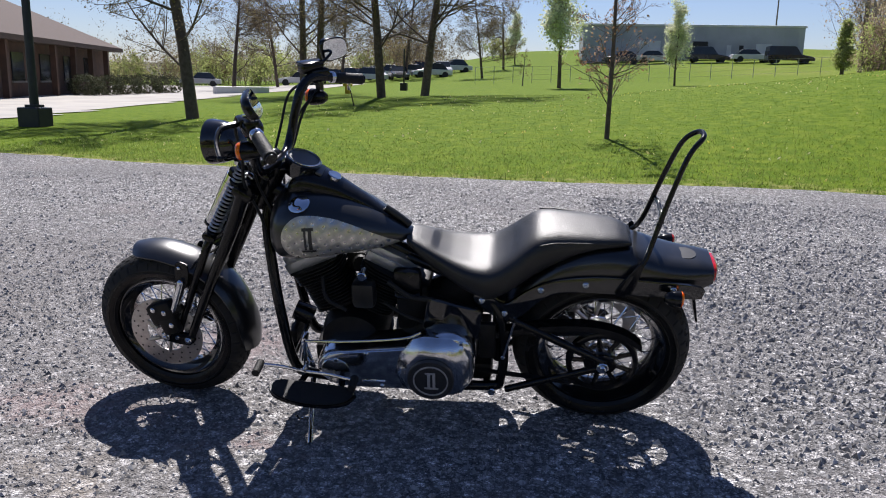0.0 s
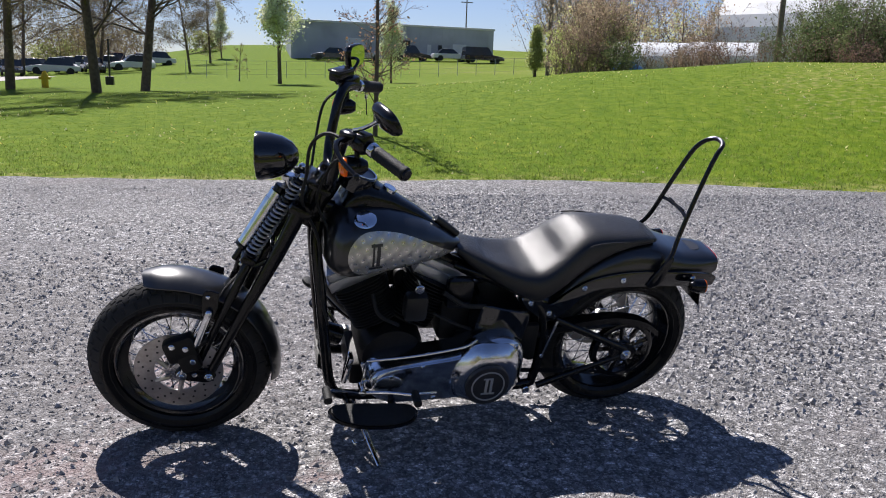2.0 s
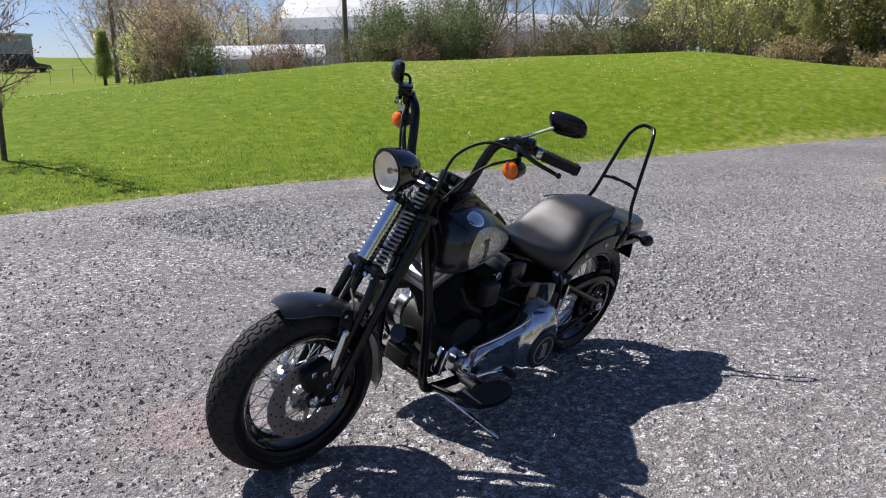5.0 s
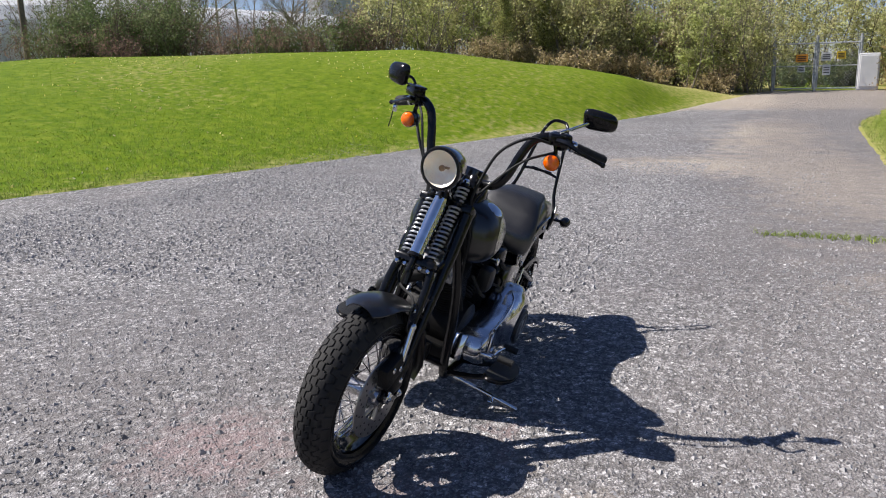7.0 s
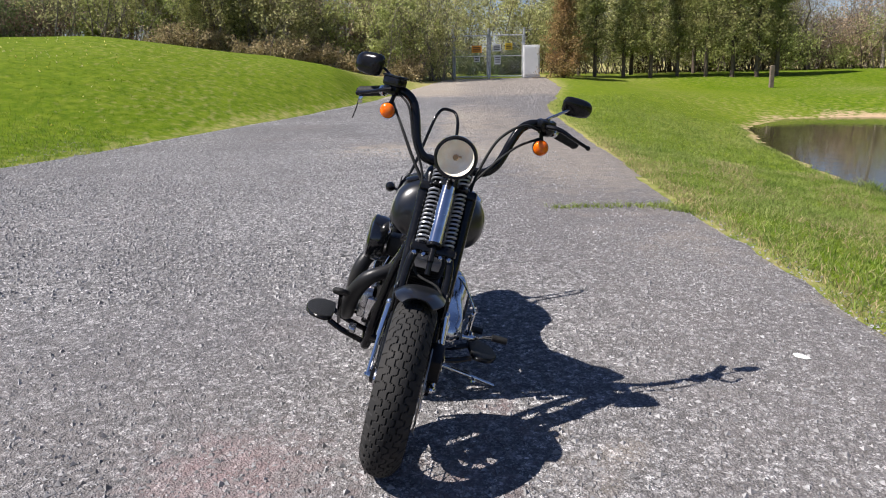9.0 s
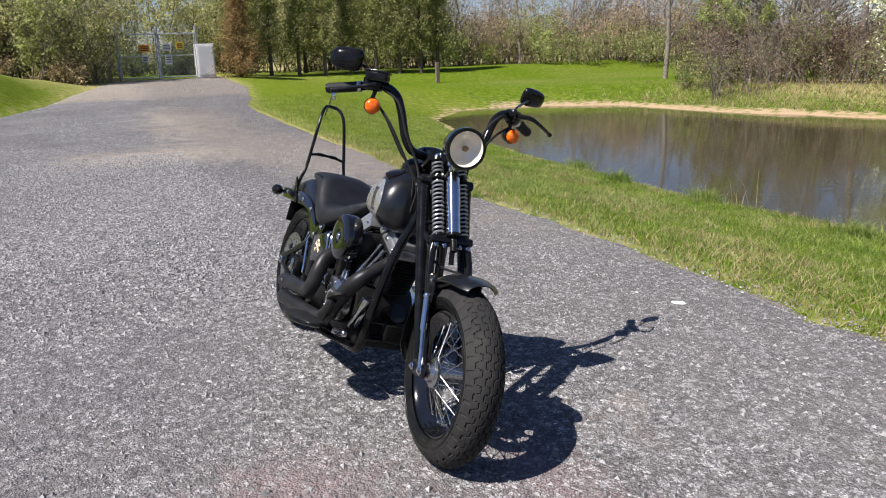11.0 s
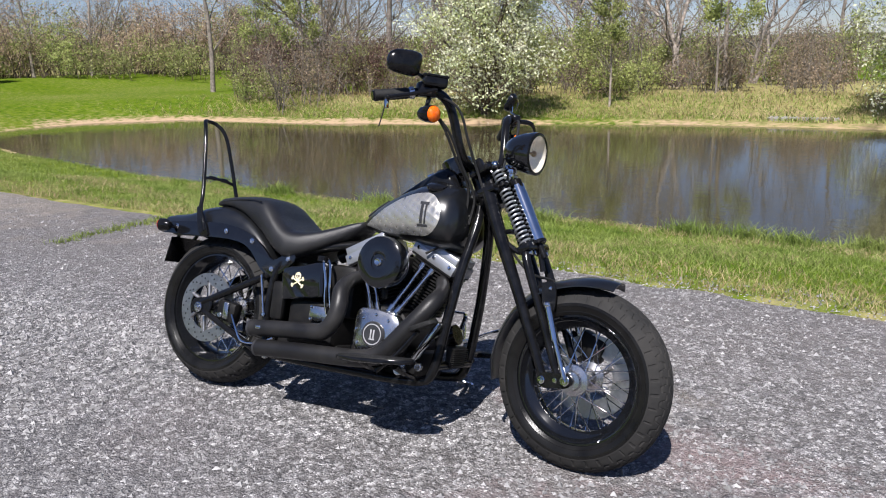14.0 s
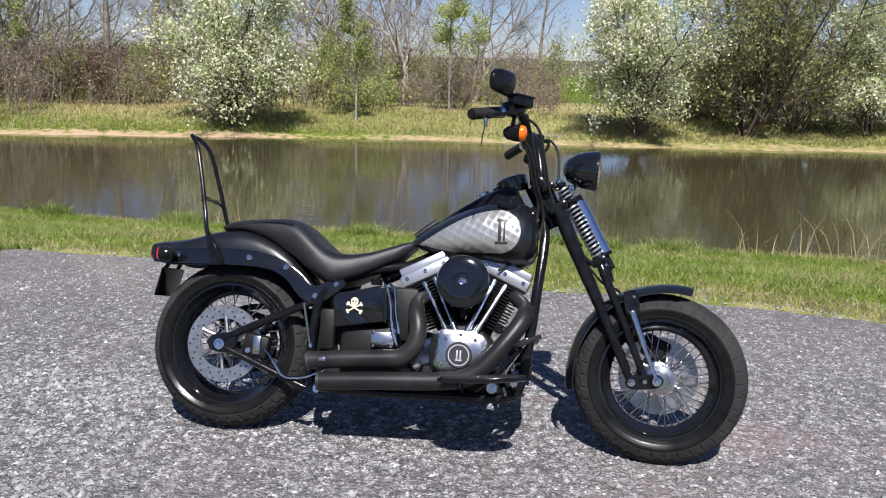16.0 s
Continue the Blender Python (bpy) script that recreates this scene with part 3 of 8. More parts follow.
# shrubs on the far shore of the pond
SHRUB = ((18, 0.42, 0.85), (7, 0.5, 0.7), (4, 0.5, 0.7))
w, tp = skeleton(rs, 4.6, 0.05, SHRUB, lift=0.03, stems=7, clear=0.02)
shad = tree("flowering_shrub", w, leaves(rs, tp, 21000, 0.12, 0.042), M_BARK, M_BLOSSOM, (-8.9, 18.6), "wide flowering pear thick with white blossom on the bank", "tree", 0)
fresh = new("crown", quads_mesh("crown", leaves(rs, tp, 8000, 0.14, 0.042), M_YOUNG))
fresh.parent = shad
again(shad, (2.9, 20.4), 140, 0.92)
again(shad, (9.5, 22.6), 250, 0.8)
w, tp = skeleton(rs, 5.2, 0.05, SHRUB, lift=0.07, stems=6, clear=0.03)
willow = tree("green_shrub", w, leaves(rs, tp, 12000, 0.10, 0.045), M_BARK, M_OLIVE, (5.8, 21.4), "leafy olive-green tree crowding the pond bank", "tree", 0)
again(willow, (7.6, 22.4), 200, 1.0)
w, tp = skeleton(rs, 3.6, 0.04, ((12, 0.4, 0.7), (6, 0.5, 0.7), (3, 0.5, 0.6)), lift=0.15, clear=0.1)
sprout = tree("young_tree", w, leaves(rs, tp, 3500, 0.08, 0.04), M_BARK_GREY, M_YOUNG, (-5.6, 20.6), "slim young tree in fresh yellow-green leaf", "tree", 0)
again(sprout, (-17.5, 20.5), 70, 1.1)
again(sprout, (-3.4, 24.5), 170, 1.2)
again(sprout, (-23.0, 24.0), 270, 1.2)

# bare trees of the wood behind the pond
w, tp = skeleton(rs, 9.0, 0.13, ((16, 0.42, 0.75), (7, 0.5, 0.6), (4, 0.5, 0.6)), lift=0.10, bend=0.16, clear=0.2)
bare_a = tree("bare_tree", w, leaves(rs, tp, 2200, 0.15, 0.03), M_BARK_GREY, M_BUD, (-14.0, 28.0), "bare grey tree in the wood behind the pond", "tree", 0, group="bare trees of the wood")
w, tp = skeleton(rs, 8.0, 0.10, ((11, 0.45, 0.8), (6, 0.5, 0.7), (4, 0.5, 0.6)), lift=0.10, bend=0.2, stems=3, clear=0.15)
bare_b = tree("bare_tree", w, leaves(rs, tp, 2200, 0.15, 0.03), M_BARK_GREY, M_BUD, (-6.0, 29.0), "bare many-stemmed tree in the wood behind the pond", "tree", 0, group="bare trees of the wood")
rr = random.Random(5)
for i in range(50):
    a = rr.uniform(58, 158)
    if 84 < a < 93:
        continue
    d = rr.uniform(31, 46) + (20 if a > 138 else 0)
    x, y = 1.5 + d * math.cos(radians(a)), -2 + d * math.sin(radians(a))
    again(rr.choice((bare_a, bare_b)), (x, y), rr.uniform(0, 360), rr.uniform(0.65, 1.1))
for i in range(30):
    a, d = -rr.uniform(111.5, 176), rr.uniform(44, 56)
    again(rr.choice((bare_a, bare_b)), (3.5 + d * math.cos(radians(a)), 1.3 + d * math.sin(radians(a))), rr.uniform(0, 360), rr.uniform(0.55, 0.95))
again(bare_a, (-34.5, -13.9), 40, 0.85)


def thicket(name, spots, leaf_mat, label, seed, per=900, size=0.05, stem_mat=M_BARK, stems=9, conical=False):
    """A belt of brush: crowded stems and small leaves round the given spots (x, y, height, width)."""
    r = np.random.RandomState(seed)
    wood_parts, leaf_parts = [], []
    for x, y, h, wd in spots:
        base = np.zeros((stems, 3)) + np.array([x, y, 0])
        base[:, :2] += r.normal(0, wd * 0.22, (stems, 2))
        base[:, 2] = ground_z(base[:, 0], base[:, 1]) - 0.05
        d = unit(np.array([[0, 0, 1.0]]) + r.normal(0, 0.05 if conical else 0.26, (stems, 3)) * np.array([1, 1, 0]))
        pts = polyline(r, base, d, h * r.uniform(0.6, 1.1, stems), 0.14, 0.04, 5)
        wood_parts.append(tube_arrays(pts, np.full(stems, 0.008 + 0.005 * h), np.full(stems, 0.004), 3))
        side = pts[:, 1:].reshape(-1, 3)
        side = np.repeat(side, 3, 0)
        sd = spread(r, np.repeat(unit(pts[:, -1] - pts[:, 0]), 12, 0), 0.8)
        sp = polyline(r, side, sd, h * r.uniform(0.10, 0.3, len(side)), 0.2, 0.06, 4)
        wood_parts.append(tube_arrays(sp, np.full(len(side), 0.008), np.full(len(side), 0.003), 3))
        if conical:
            n = per
            t = r.uniform(0, 1, n) ** 0.8
            rad = wd * 0.5 * (1 - t * 0.85) * np.sqrt(r.uniform(0.25, 1, n)) * (1 + 0.25 * np.sin(t * 40 + r.uniform(0, 6)))
            an = r.uniform(0, 6.283, n)
            cl = np.stack([x + rad * np.cos(an), y + rad * np.sin(an), 0.15 + t * h], -1)
            cl[:, 2] += ground_z(x, y)
            leaf_parts.append(leaves(r, cl, n, 0.06, size))
        else:
            src = np.concatenate([sp.reshape(-1, 3), pts[:, 2:].reshape(-1, 3)])
            leaf_parts.append(leaves(r, src, int(per * 0.6), 0.10 + 0.03 * h, size))
            cn = 26
            cc = unit(r.normal(0, 1, (cn, 3))) * r.uniform(0.4, 1.0, (cn, 1)) * np.array([wd * 0.55, wd * 0.55, h * 0.48])
            cc += np.array([x, y, float(ground_z(x, y)) + h * 0.47])
            leaf_parts.append(leaves(r, cc, int(per * 0.9), 0.10 * wd * 0.6, size))
    st = empty(name)
    a = new("stems", arrays_mesh("stems", wood_parts, stem_mat))
    b = new("foliage", quads_mesh("foliage", np.concatenate(leaf_parts), leaf_mat))
    a.parent = b.parent = st
    return tagged(st, label, "brush", kind="stuff")


def arc(n, a0, a1, d0, d1, h0, h1, seed, w0=1.6, w1=3.0, ex=3.5, ey=1.3, skip=()):
    r = random.Random(seed)
    out = []
    while len(out) < n:
        a, d = radians(r.uniform(a0, a1)), r.uniform(d0, d1)
        if any(lo < math.degrees(a) < hi for lo, hi in skip):
            continue
        out.append((ex + d * math.cos(a), ey + d * math.sin(a), r.uniform(h0, h1), r.uniform(w0, w1)))
    return out


GAP = ((85.5, 92),)
E_ = dict(ex=1.5, ey=-2, skip=GAP)
thicket("pond_brush", arc(60, 56, 134, 26.5, 34, 1.0, 2.8, 1, **E_), M_BROWNB, "tangle of brown leafless brush behind the pond", 11, 1000, 0.034, stem_mat=M_BARK_GREY, stems=18)
thicket("pond_brush", arc(30, 56, 134, 27, 38, 1.2, 2.7, 2, **E_), M_OLIVE, "olive-green brush behind the pond", 12, 1700, 0.045)
thicket("pond_brush", arc(16, 60, 134, 26, 36, 1.2, 3.0, 3, **E_), M_YOUNG, "bright young leaves among the brush", 13, 1500, 0.045)
thicket("pond_brush", arc(9, 122, 134, 29, 35, 1.6, 3.0, 4, ex=1.5, ey=-2), M_PLUM, "plum-brown brush behind the pond", 14, 1500, 0.038)
thicket("pond_brush", arc(26, 54, 134, 36, 48, 1.8, 3.2, 5, 2.5, 4.5, **E_), M_BROWNB, "grey-brown wood behind the pond", 15, 1200, 0.05, stems=10)
thicket("pond_brush", arc(40, 133, 160, 52, 66, 2.5, 6.0, 25, 2.5, 4.5, ex=1.5, ey=-2), M_BROWNB, "grey-brown wood beyond the rough grass", 26, 1400, 0.06, stems=10)
thicket("pond_brush", arc(26, 133, 160, 50, 64, 2.0, 5.0, 26, 2.5, 4.0, ex=1.5, ey=-2), M_OLIVE, "olive wood beyond the rough grass", 27, 1500, 0.06, stems=10)
thicket("pond_brush", arc(10, 133, 158, 49, 56, 1.5, 3.0, 27, 2.0, 3.0, ex=1.5, ey=-2), M_YOUNG, "fresh green bushes beyond the rough grass", 28, 1500, 0.06)
thicket("hedge", arc(13, -138, -130.2, 39, 44, 2.0, 3.9, 6, 2.2, 3.6), M_DARKLEAF, "rounded green bushes along the top of the hill", 46, 1900, 0.05)
thicket("hedge", arc(5, -118.8, -114.6, 40, 44, 3.2, 5.2, 36, 2.4, 3.4), M_BROWNB, "tall tan brush at the end of the hill", 47, 1900, 0.05)
thicket("hedge", arc(20, -124, -111.5, 60, 84, 4.0, 9.5, 37, 3.0, 5.0), M_BROWNB, "tan budding wood behind the greenhouses", 48, 1300, 0.08)
thicket("hedge", arc(6, -122, -111.5, 60, 80, 4.0, 8.0, 38, 3.0, 5.0), M_WOODLEAF, "yellow-green trees behind the greenhouses", 49, 1500, 0.08)
thicket("hedge", arc(14, -152, -118, 38, 44, 1.2, 2.8, 39, skip=((-130, -124), (-141.5, -138))), M_DARKLEAF, "dark green hedge along the top of the hill", 16, 1530, 0.05)
thicket("hedge", arc(14, -158, -115, 37, 46, 1.0, 2.6, 7), M_PLUM, "dull brown leafless hedge along the top of the hill", 17, 600, 0.04)
thicket("hedge", arc(12, -152, -122, 37, 41, 1.2, 2.6, 8), M_PLUM, "plum-brown hedge along the top of the hill", 18, 500, 0.04)
thicket("hedge", arc(4, -118.5, -113, 40, 46, 1.5, 3.4, 9), M_YOUNG, "yellow-green bushes behind the lawn", 19, 1530, 0.05)
thicket("wood_edge", arc(30, -178, -152, 38, 46, 3.0, 6.5, 10, 2.2, 3.6), M_WOODLEAF, "olive wood beside the driveway gate", 20, 2550, 0.06, stem_mat=M_BARK_GREY)
thicket("wood_edge", arc(28, -178, -154, 37, 46, 3.0, 6.0, 11, 2.2, 3.4), M_YOUNG, "young green wood beside the driveway gate", 21, 2210, 0.06, stem_mat=M_BARK_GREY)
thicket("wood_edge", arc(9, -176, -150, 37, 45, 2.5, 5.0, 12, 2.0, 3.2), M_BROWNB, "brown wood beside the driveway gate", 22, 1870, 0.05, stem_mat=M_BARK_GREY)
thicket("wood_edge", arc(30, 160, 184, 48, 62, 5.0, 9.0, 13, 3.0, 4.5), M_WOODLEAF, "green wood behind the gate", 23, 2720, 0.08)
thicket("wood_edge", arc(7, 160, 184, 50, 62, 5.0, 9.0, 14, 3.0, 4.5), M_DARKLEAF, "dark green wood behind the gate", 24, 1870, 0.07)

thicket("hedge", arc(7, -125, -119, 42, 45, 1.0, 2.2, 16, 1.2, 2.2), M_BROWNB, "thin brown brush before the white tunnels", 50, 420, 0.04)
thicket("wood_edge", arc(14, -176, -158, 36.2, 37.6, 0.6, 1.3, 17, 1.3, 2.2), M_STRAW, "low tan brush along the foot of the wood", 51, 1100, 0.045)
thicket("wood_edge", arc(9, 175, 184, 47, 49, 0.8, 1.7, 18, 1.6, 2.6), M_DARKLEAF, "low dark undergrowth behind the gate", 52, 1500, 0.05)
thicket("far_wood", arc(26, -84, -57, 92, 125, 4, 9, 31, 5, 8), M_BUD, "tan budding wood far beyond the car park", 32, 900, 0.10, stems=12)
thicket("far_wood", arc(4, -86, -57, 90, 120, 3, 6, 33, 5, 8), M_YOUNG, "fresh green trees far beyond the car park", 34, 1500, 0.14, stems=10)
thicket("far_wood", arc(8, -88, -57, 95, 125, 3, 6, 35, 5, 8), M_OLIVE, "olive trees far beyond the car park", 36, 1500, 0.14, stems=10)

# cedars in a row beside the gate, and singly at the wood's edge
def cedar(seed, h, wd, low=0.13):
    r = np.random.RandomState(seed)
    wd_parts = [tube_arrays(np.array([[[0, 0, 0], [0.03, 0, h * 0.5], [0, 0.02, h]]], float), np.array([0.11]), np.array([0.02]), 7)]
    n = 260
    t = r.uniform(low, 1, n) ** (0.9 if low > 0.1 else 1.3)
    an = r.uniform(0, 6.283, n)
    ln = wd * 0.5 * (1 - t * 0.82) * r.uniform(0.6, 1.1, n)
    st = np.stack([0 * t, 0 * t, t * h], -1)
    d = unit(np.stack([np.cos(an), np.sin(an), r.uniform(0.1, 0.7, n)], -1))
    pts = polyline(r, st, d, ln, 0.12, 0.05, 4)
    wd_parts.append(tube_arrays(pts, np.full(n, 0.014), np.full(n, 0.004), 3))
    lv = leaves(r, pts[:, 1:].reshape(-1, 3), 15000, 0.10, 0.042)
    return wd_parts, lv


cw, cl = cedar(3, 6.2, 2.6)
cedar_a = tree("cedar", cw, cl, M_BARK, M_CEDAR, (-38.0, 6.2), "dark cedar in the row beside the gate", "tree", group="cedars beside the gate")
cw, cl = cedar(4, 6.8, 2.4)
cedar_b = tree("cedar", cw, cl, M_BARK, M_CEDAR, (-38.4, 8.0), "dark cedar in the row beside the gate", "tree", group="cedars beside the gate")
for i, (x, y, s) in enumerate(((-38.8, 9.6, 1.0), (-38.6, 11.0, 1.05), (-38.9, 12.5, 0.95), (-38.5, 13.9, 1.05), (-38.2, 15.2, 1.1), (-38.0, 16.4, 1.1), (-38.4, 17.6, 1.12), (-40.0, 7.4, 0.9), (-41, 10.5, 1.1), (-41, 14.0, 1.1))):
    again((cedar_a, cedar_b)[i % 2], (x, y), 57 * i, s)
for x, y, s in ((-33.0, -9.5, 0.75), (-31.5, -11.0, 0.65), (-37.0, -4.0, 0.8), (-36.0, -6.5, 0.7), (-40, -1.5, 0.9)):
    again(cedar_a, (x, y), 33 * x, s)
cw, cl = cedar(5, 3.0, 1.7)
cw2, cl2 = cedar(6, 4.2, 3.0, 0.03)
tree("cedar", cw2, cl2, M_BARK, M_RUSTCEDAR, (-36.0, 6.0), "rusty brown cedar beside the white cabinet", "tree", group="cedars beside the gate")
tree("arborvitae", cw, cl, M_BARK, M_YOUNG, polar(-108.2, 50), "rounded yellow-green evergreen at the lawn's far edge", "tree")


# ---- grass blades, dry stalks, loose chips ----


def blades(name, pts, height, width, lean, mat, label, seed, category="grass"):
    r = np.random.RandomState(seed)
    n = len(pts)
    an = r.uniform(0, 6.283, n)
    side = np.stack([np.cos(an), np.sin(an), 0 * an], -1) * (width * r.uniform(0.6, 1.3, n))[:, None]
    h = height * r.uniform(0.4, 1.2, n)
    tilt = r.normal(0, lean, (n, 2)) * h[:, None]
    tip = pts + np.concatenate([tilt, h[:, None]], 1)
    mid = pts + np.concatenate([tilt * 0.35, h[:, None] * 0.6], 1)
    q = np.stack([pts - side, pts + side, mid + side * 0.7, mid - side * 0.7], 1)
    t = np.stack([mid - side * 0.7, mid + side * 0.7, tip + side * 0.1, tip - side * 0.1], 1)
    ob = new(name, quads_mesh(name, np.concatenate([q, t]), mat))
    return tagged(ob, label, category, kind="stuff")


def scatter(n, x0, x1, y0, y1, seed, test):
    r = np.random.RandomState(seed)
    x, y = r.uniform(x0, x1, n), r.uniform(y0, y1, n)
    k = test(x, y, r)
    x, y = x[k], y[k]
    return np.stack([x, y, ground_z(x, y) - 0.01], -1)


blades("bank_grass", scatter(110000, -8, 7.5, 2.0, 6.6, 41, lambda x, y, r: (y > s_edge(x) - 0.03) & (pond_distance(x, y) > -0.05)), 0.052, 0.0035, 0.6, M_BLADE, "fresh green grass on the pond bank", 1)
blades("bank_straw", scatter(110000, -8, 7.5, 2.0, 6.6, 52, lambda x, y, r: (y > s_edge(x) - 0.03) & (pond_distance(x, y) > -0.05) & (wave(x, y, 3.0, 71) + 0.5 * wave(x, y, 9.0, 72) > r.uniform(-0.4, 1.1, len(x)))), 0.055, 0.003, 0.9, M_STRAW, "dry straw among the bank grass", 12)
blades("bank_clumps", scatter(120000, -9, 7.5, 2.0, 6.6, 54, lambda x, y, r: (y > s_edge(x) + 0.10) & (pond_distance(x, y) > 0.0) & (wave(x, y, 2.2, 75) + 0.6 * wave(x, y, 7.0, 76) > r.uniform(0.1, 1.0, len(x)))), 0.065, 0.004, 0.8, M_BLADE, "thicker clumps of green grass on the pond bank", 14)
blades("lawn_blades", scatter(700000, -26, 15, -34, -6.0, 53, lambda x, y, r: (y < n_edge(x) + 0.02) & (r.uniform(0, 1, len(x)) < 6.0 / (5 + n_edge(x) - y) * smooth((15 - x) / 6) * smooth((x + 26) / 16) * smooth((y + 34) / 22))), 0.026, 0.006, 1.2, M_TURF, "mown lawn grass", 13)
M_FLECK = material("dandelion_heads", (0.80, 0.70, 0.12), 0.7, color2=(0.78, 0.78, 0.55), scale=0.7, island=0.25, trans=0.3, spec=0.2)
blades("dandelions", scatter(2600, -20, 10, -26, -6.5, 55, lambda x, y, r: (y < n_edge(x) - 0.1) & (wave(x, y, 0.8, 77) > r.uniform(-0.6, 1.0, len(x)))), 0.05, 0.020, 0.5, M_FLECK, "dandelions and pale seed heads scattered over the lawn", 15)
blades("bank_grass", scatter(60000, -24, -8, 2.4, 8.5, 42, lambda x, y, r: (y > s_edge(x) - 0.03) & (pond_distance(x, y) > 0) & (r.uniform(0, 1, len(x)) < smooth((x + 24) / 12))), 0.055, 0.005, 0.6, M_BLADE, "fresh green grass beside the driveway", 2)
blades("dry_edge_grass", scatter(90000, -10, 7.5, 1.8, 6.6, 43, lambda x, y, r: (np.abs(y - s_edge(x) - 0.12) < r.exponential(0.22, len(x))) & (y > s_edge(x) - 0.06) & (pond_distance(x, y) > -0.1)), 0.055, 0.003, 0.8, M_STRAW, "dry straw-coloured grass along the gravel's edge", 3)
blades("lawn_grass", scatter(60000, -11, 9.5, -11.5, -5.0, 44, lambda x, y, r: (y < n_edge(x) + 0.04) & (r.uniform(0, 1, len(x)) < np.exp(-(n_edge(x) - y) / 1.6))), 0.06, 0.006, 0.4, M_BLADE, "short lawn grass along the gravel's edge", 4)
shore_r = np.random.RandomState(45)


def tufts(spots, per, radius, seed):
    r = np.random.RandomState(seed)
    p = np.concatenate([np.stack([x + r.normal(0, radius, per), y + r.normal(0, radius * 0.5, per)], -1) for x, y in spots])
    return np.stack([p[:, 0], p[:, 1], ground_z(p[:, 0], p[:, 1]) - 0.01], -1)


blades("dry_reeds", tufts([(3.2, 5.75), (3.7, 5.8), (4.3, 5.8), (4.8, 5.75), (5.4, 5.8), (-3.1, 5.75), (6.2, 5.7)], 16, 0.28, 46), 0.46, 0.005, 0.38, M_STRAW, "tall dry reed stalks at the water's edge", 5, "reeds")
blades("bank_tuft", tufts([(-3.3, 5.7), (0.6, 5.6), (1.1, 5.7), (-6.4, 6.0), (1.6, 5.5), (-1.0, 5.5), (2.3, 5.6), (-5.0, 5.7)], 320, 0.13, 47), 0.15, 0.005, 0.6, M_BLADE, "longer green tufts at the water's edge", 6)
blades("far_bank_grass", scatter(70000, -26, 16, 13, 27, 48, lambda x, y, r: (y > 16.2) & (pond_distance(x, y) > 0.5) & (r.uniform(0, 7, len(x)) > pond_distance(x, y)) & (r.uniform(0, 1, len(x)) < smooth((x + 22) / 6))), 0.17, 0.010, 0.8, M_STRAW, "dry tall grass on the far bank", 7)
blades("far_bank_grass", scatter(110000, -26, 16, 13, 27, 49, lambda x, y, r: (y > 15.5) & (pond_distance(x, y) > 0.3) & (r.uniform(0, 6, len(x)) > pond_distance(x, y)) & (r.uniform(0, 1, len(x)) < smooth((x + 24) / 8))), 0.11, 0.012, 0.8, M_BLADE, "green grass on the far bank", 8)
blades("driveway_weeds", np.concatenate([tufts([(-3.15 + 0.03 * math.sin(i * 1.7), 1.25 + 0.10 * i) for i in range(13)], 45, 0.045, 50), tufts([(-3.05 + 0.06 * i, 2.25 + 0.06 * i) for i in range(4)], 70, 0.06, 51)]), 0.06, 0.004, 0.6, M_BLADE, "weeds growing along a crack in the lot", 9)


def chips(name, n, x0, x1, y0, y1, seed, label, big):
    r = np.random.RandomState(seed)
    x, y = r.uniform(x0, x1, n), r.uniform(y0, y1, n)
    s = 0.0035 + big * r.uniform(0, 1, n) ** 2.5
    base = np.array([[1, 0, 0], [-0.5, 0.85, 0.1], [-0.5, -0.85, 0], [0.1, 0.0, 0.75]])
    v = base[None] * s[:, None, None] * r.uniform(0.6, 1.3, (n, 4, 3))
    an = r.uniform(0, 6.283, n)
    c, sn = np.cos(an)[:, None], np.sin(an)[:, None]
    v = np.stack([v[..., 0] * c - v[..., 1] * sn, v[..., 0] * sn + v[..., 1] * c, v[..., 2]], -1)
    v += np.stack([x, y, ground_z(x, y) * (1 - np.exp(-((x - 0.8) ** 2 / 6 + y ** 2 / 5))) + 0.0005], -1)[:, None]
    f = np.array([[0, 1, 3], [1, 2, 3], [2, 0, 3]])
    tri = v[:, f].reshape(-1, 3, 3)
    return tagged(new(name, quads_mesh(name, tri, M_CHIP, 3)), label, "gravel", kind="stuff")


M_CHIP = material("stone_chips", (0.33, 0.322, 0.318), 0.75, color2=(0.17, 0.167, 0.167), scale=40, island=0.42, spec=0.25)
scrap = tagged(empty("white_stone", pose(0.72, 1.86, 0.004, 0, 0, 35)), "small pale stone lying flat on the lot", "stone")
sb = bmesh.new()
bmesh.ops.create_icosphere(sb, subdivisions=2, radius=0.034, matrix=Matrix.Diagonal((1.25, 0.62, 0.22, 1)))
for v in sb.verts:
    v.co *= 1 + 0.12 * math.sin(v.co.x * 160) * math.cos(v.co.y * 190)
sm = bpy.data.meshes.new("stone")
sb.to_mesh(sm)
sb.free()
sm.materials.append(material("pale_stone", (0.78, 0.77, 0.74), 0.7, color2=(0.66, 0.65, 0.62), scale=60))
new("stone", sm).parent = scrap
chips("loose_chips", 24000, -2.2, 3.4, -2.6, 2.4, 64, "small pale and dark chips pressed into the lot", 0.0075)
chips("loose_chips", 30000, -3.0, 4.5, -3.0, 2.6, 61, "loose grey stone chips on the lot", 0.0105)
chips("loose_chips", 70000, -9.0, -0.2, -6.0, 0.3, 65, "crushed stone thick over the lot", 0.019)
chips("loose_chips", 42000, -10.0, 7.0, -6.6, 1.9, 62, "coarser loose stones over the lot", 0.016)

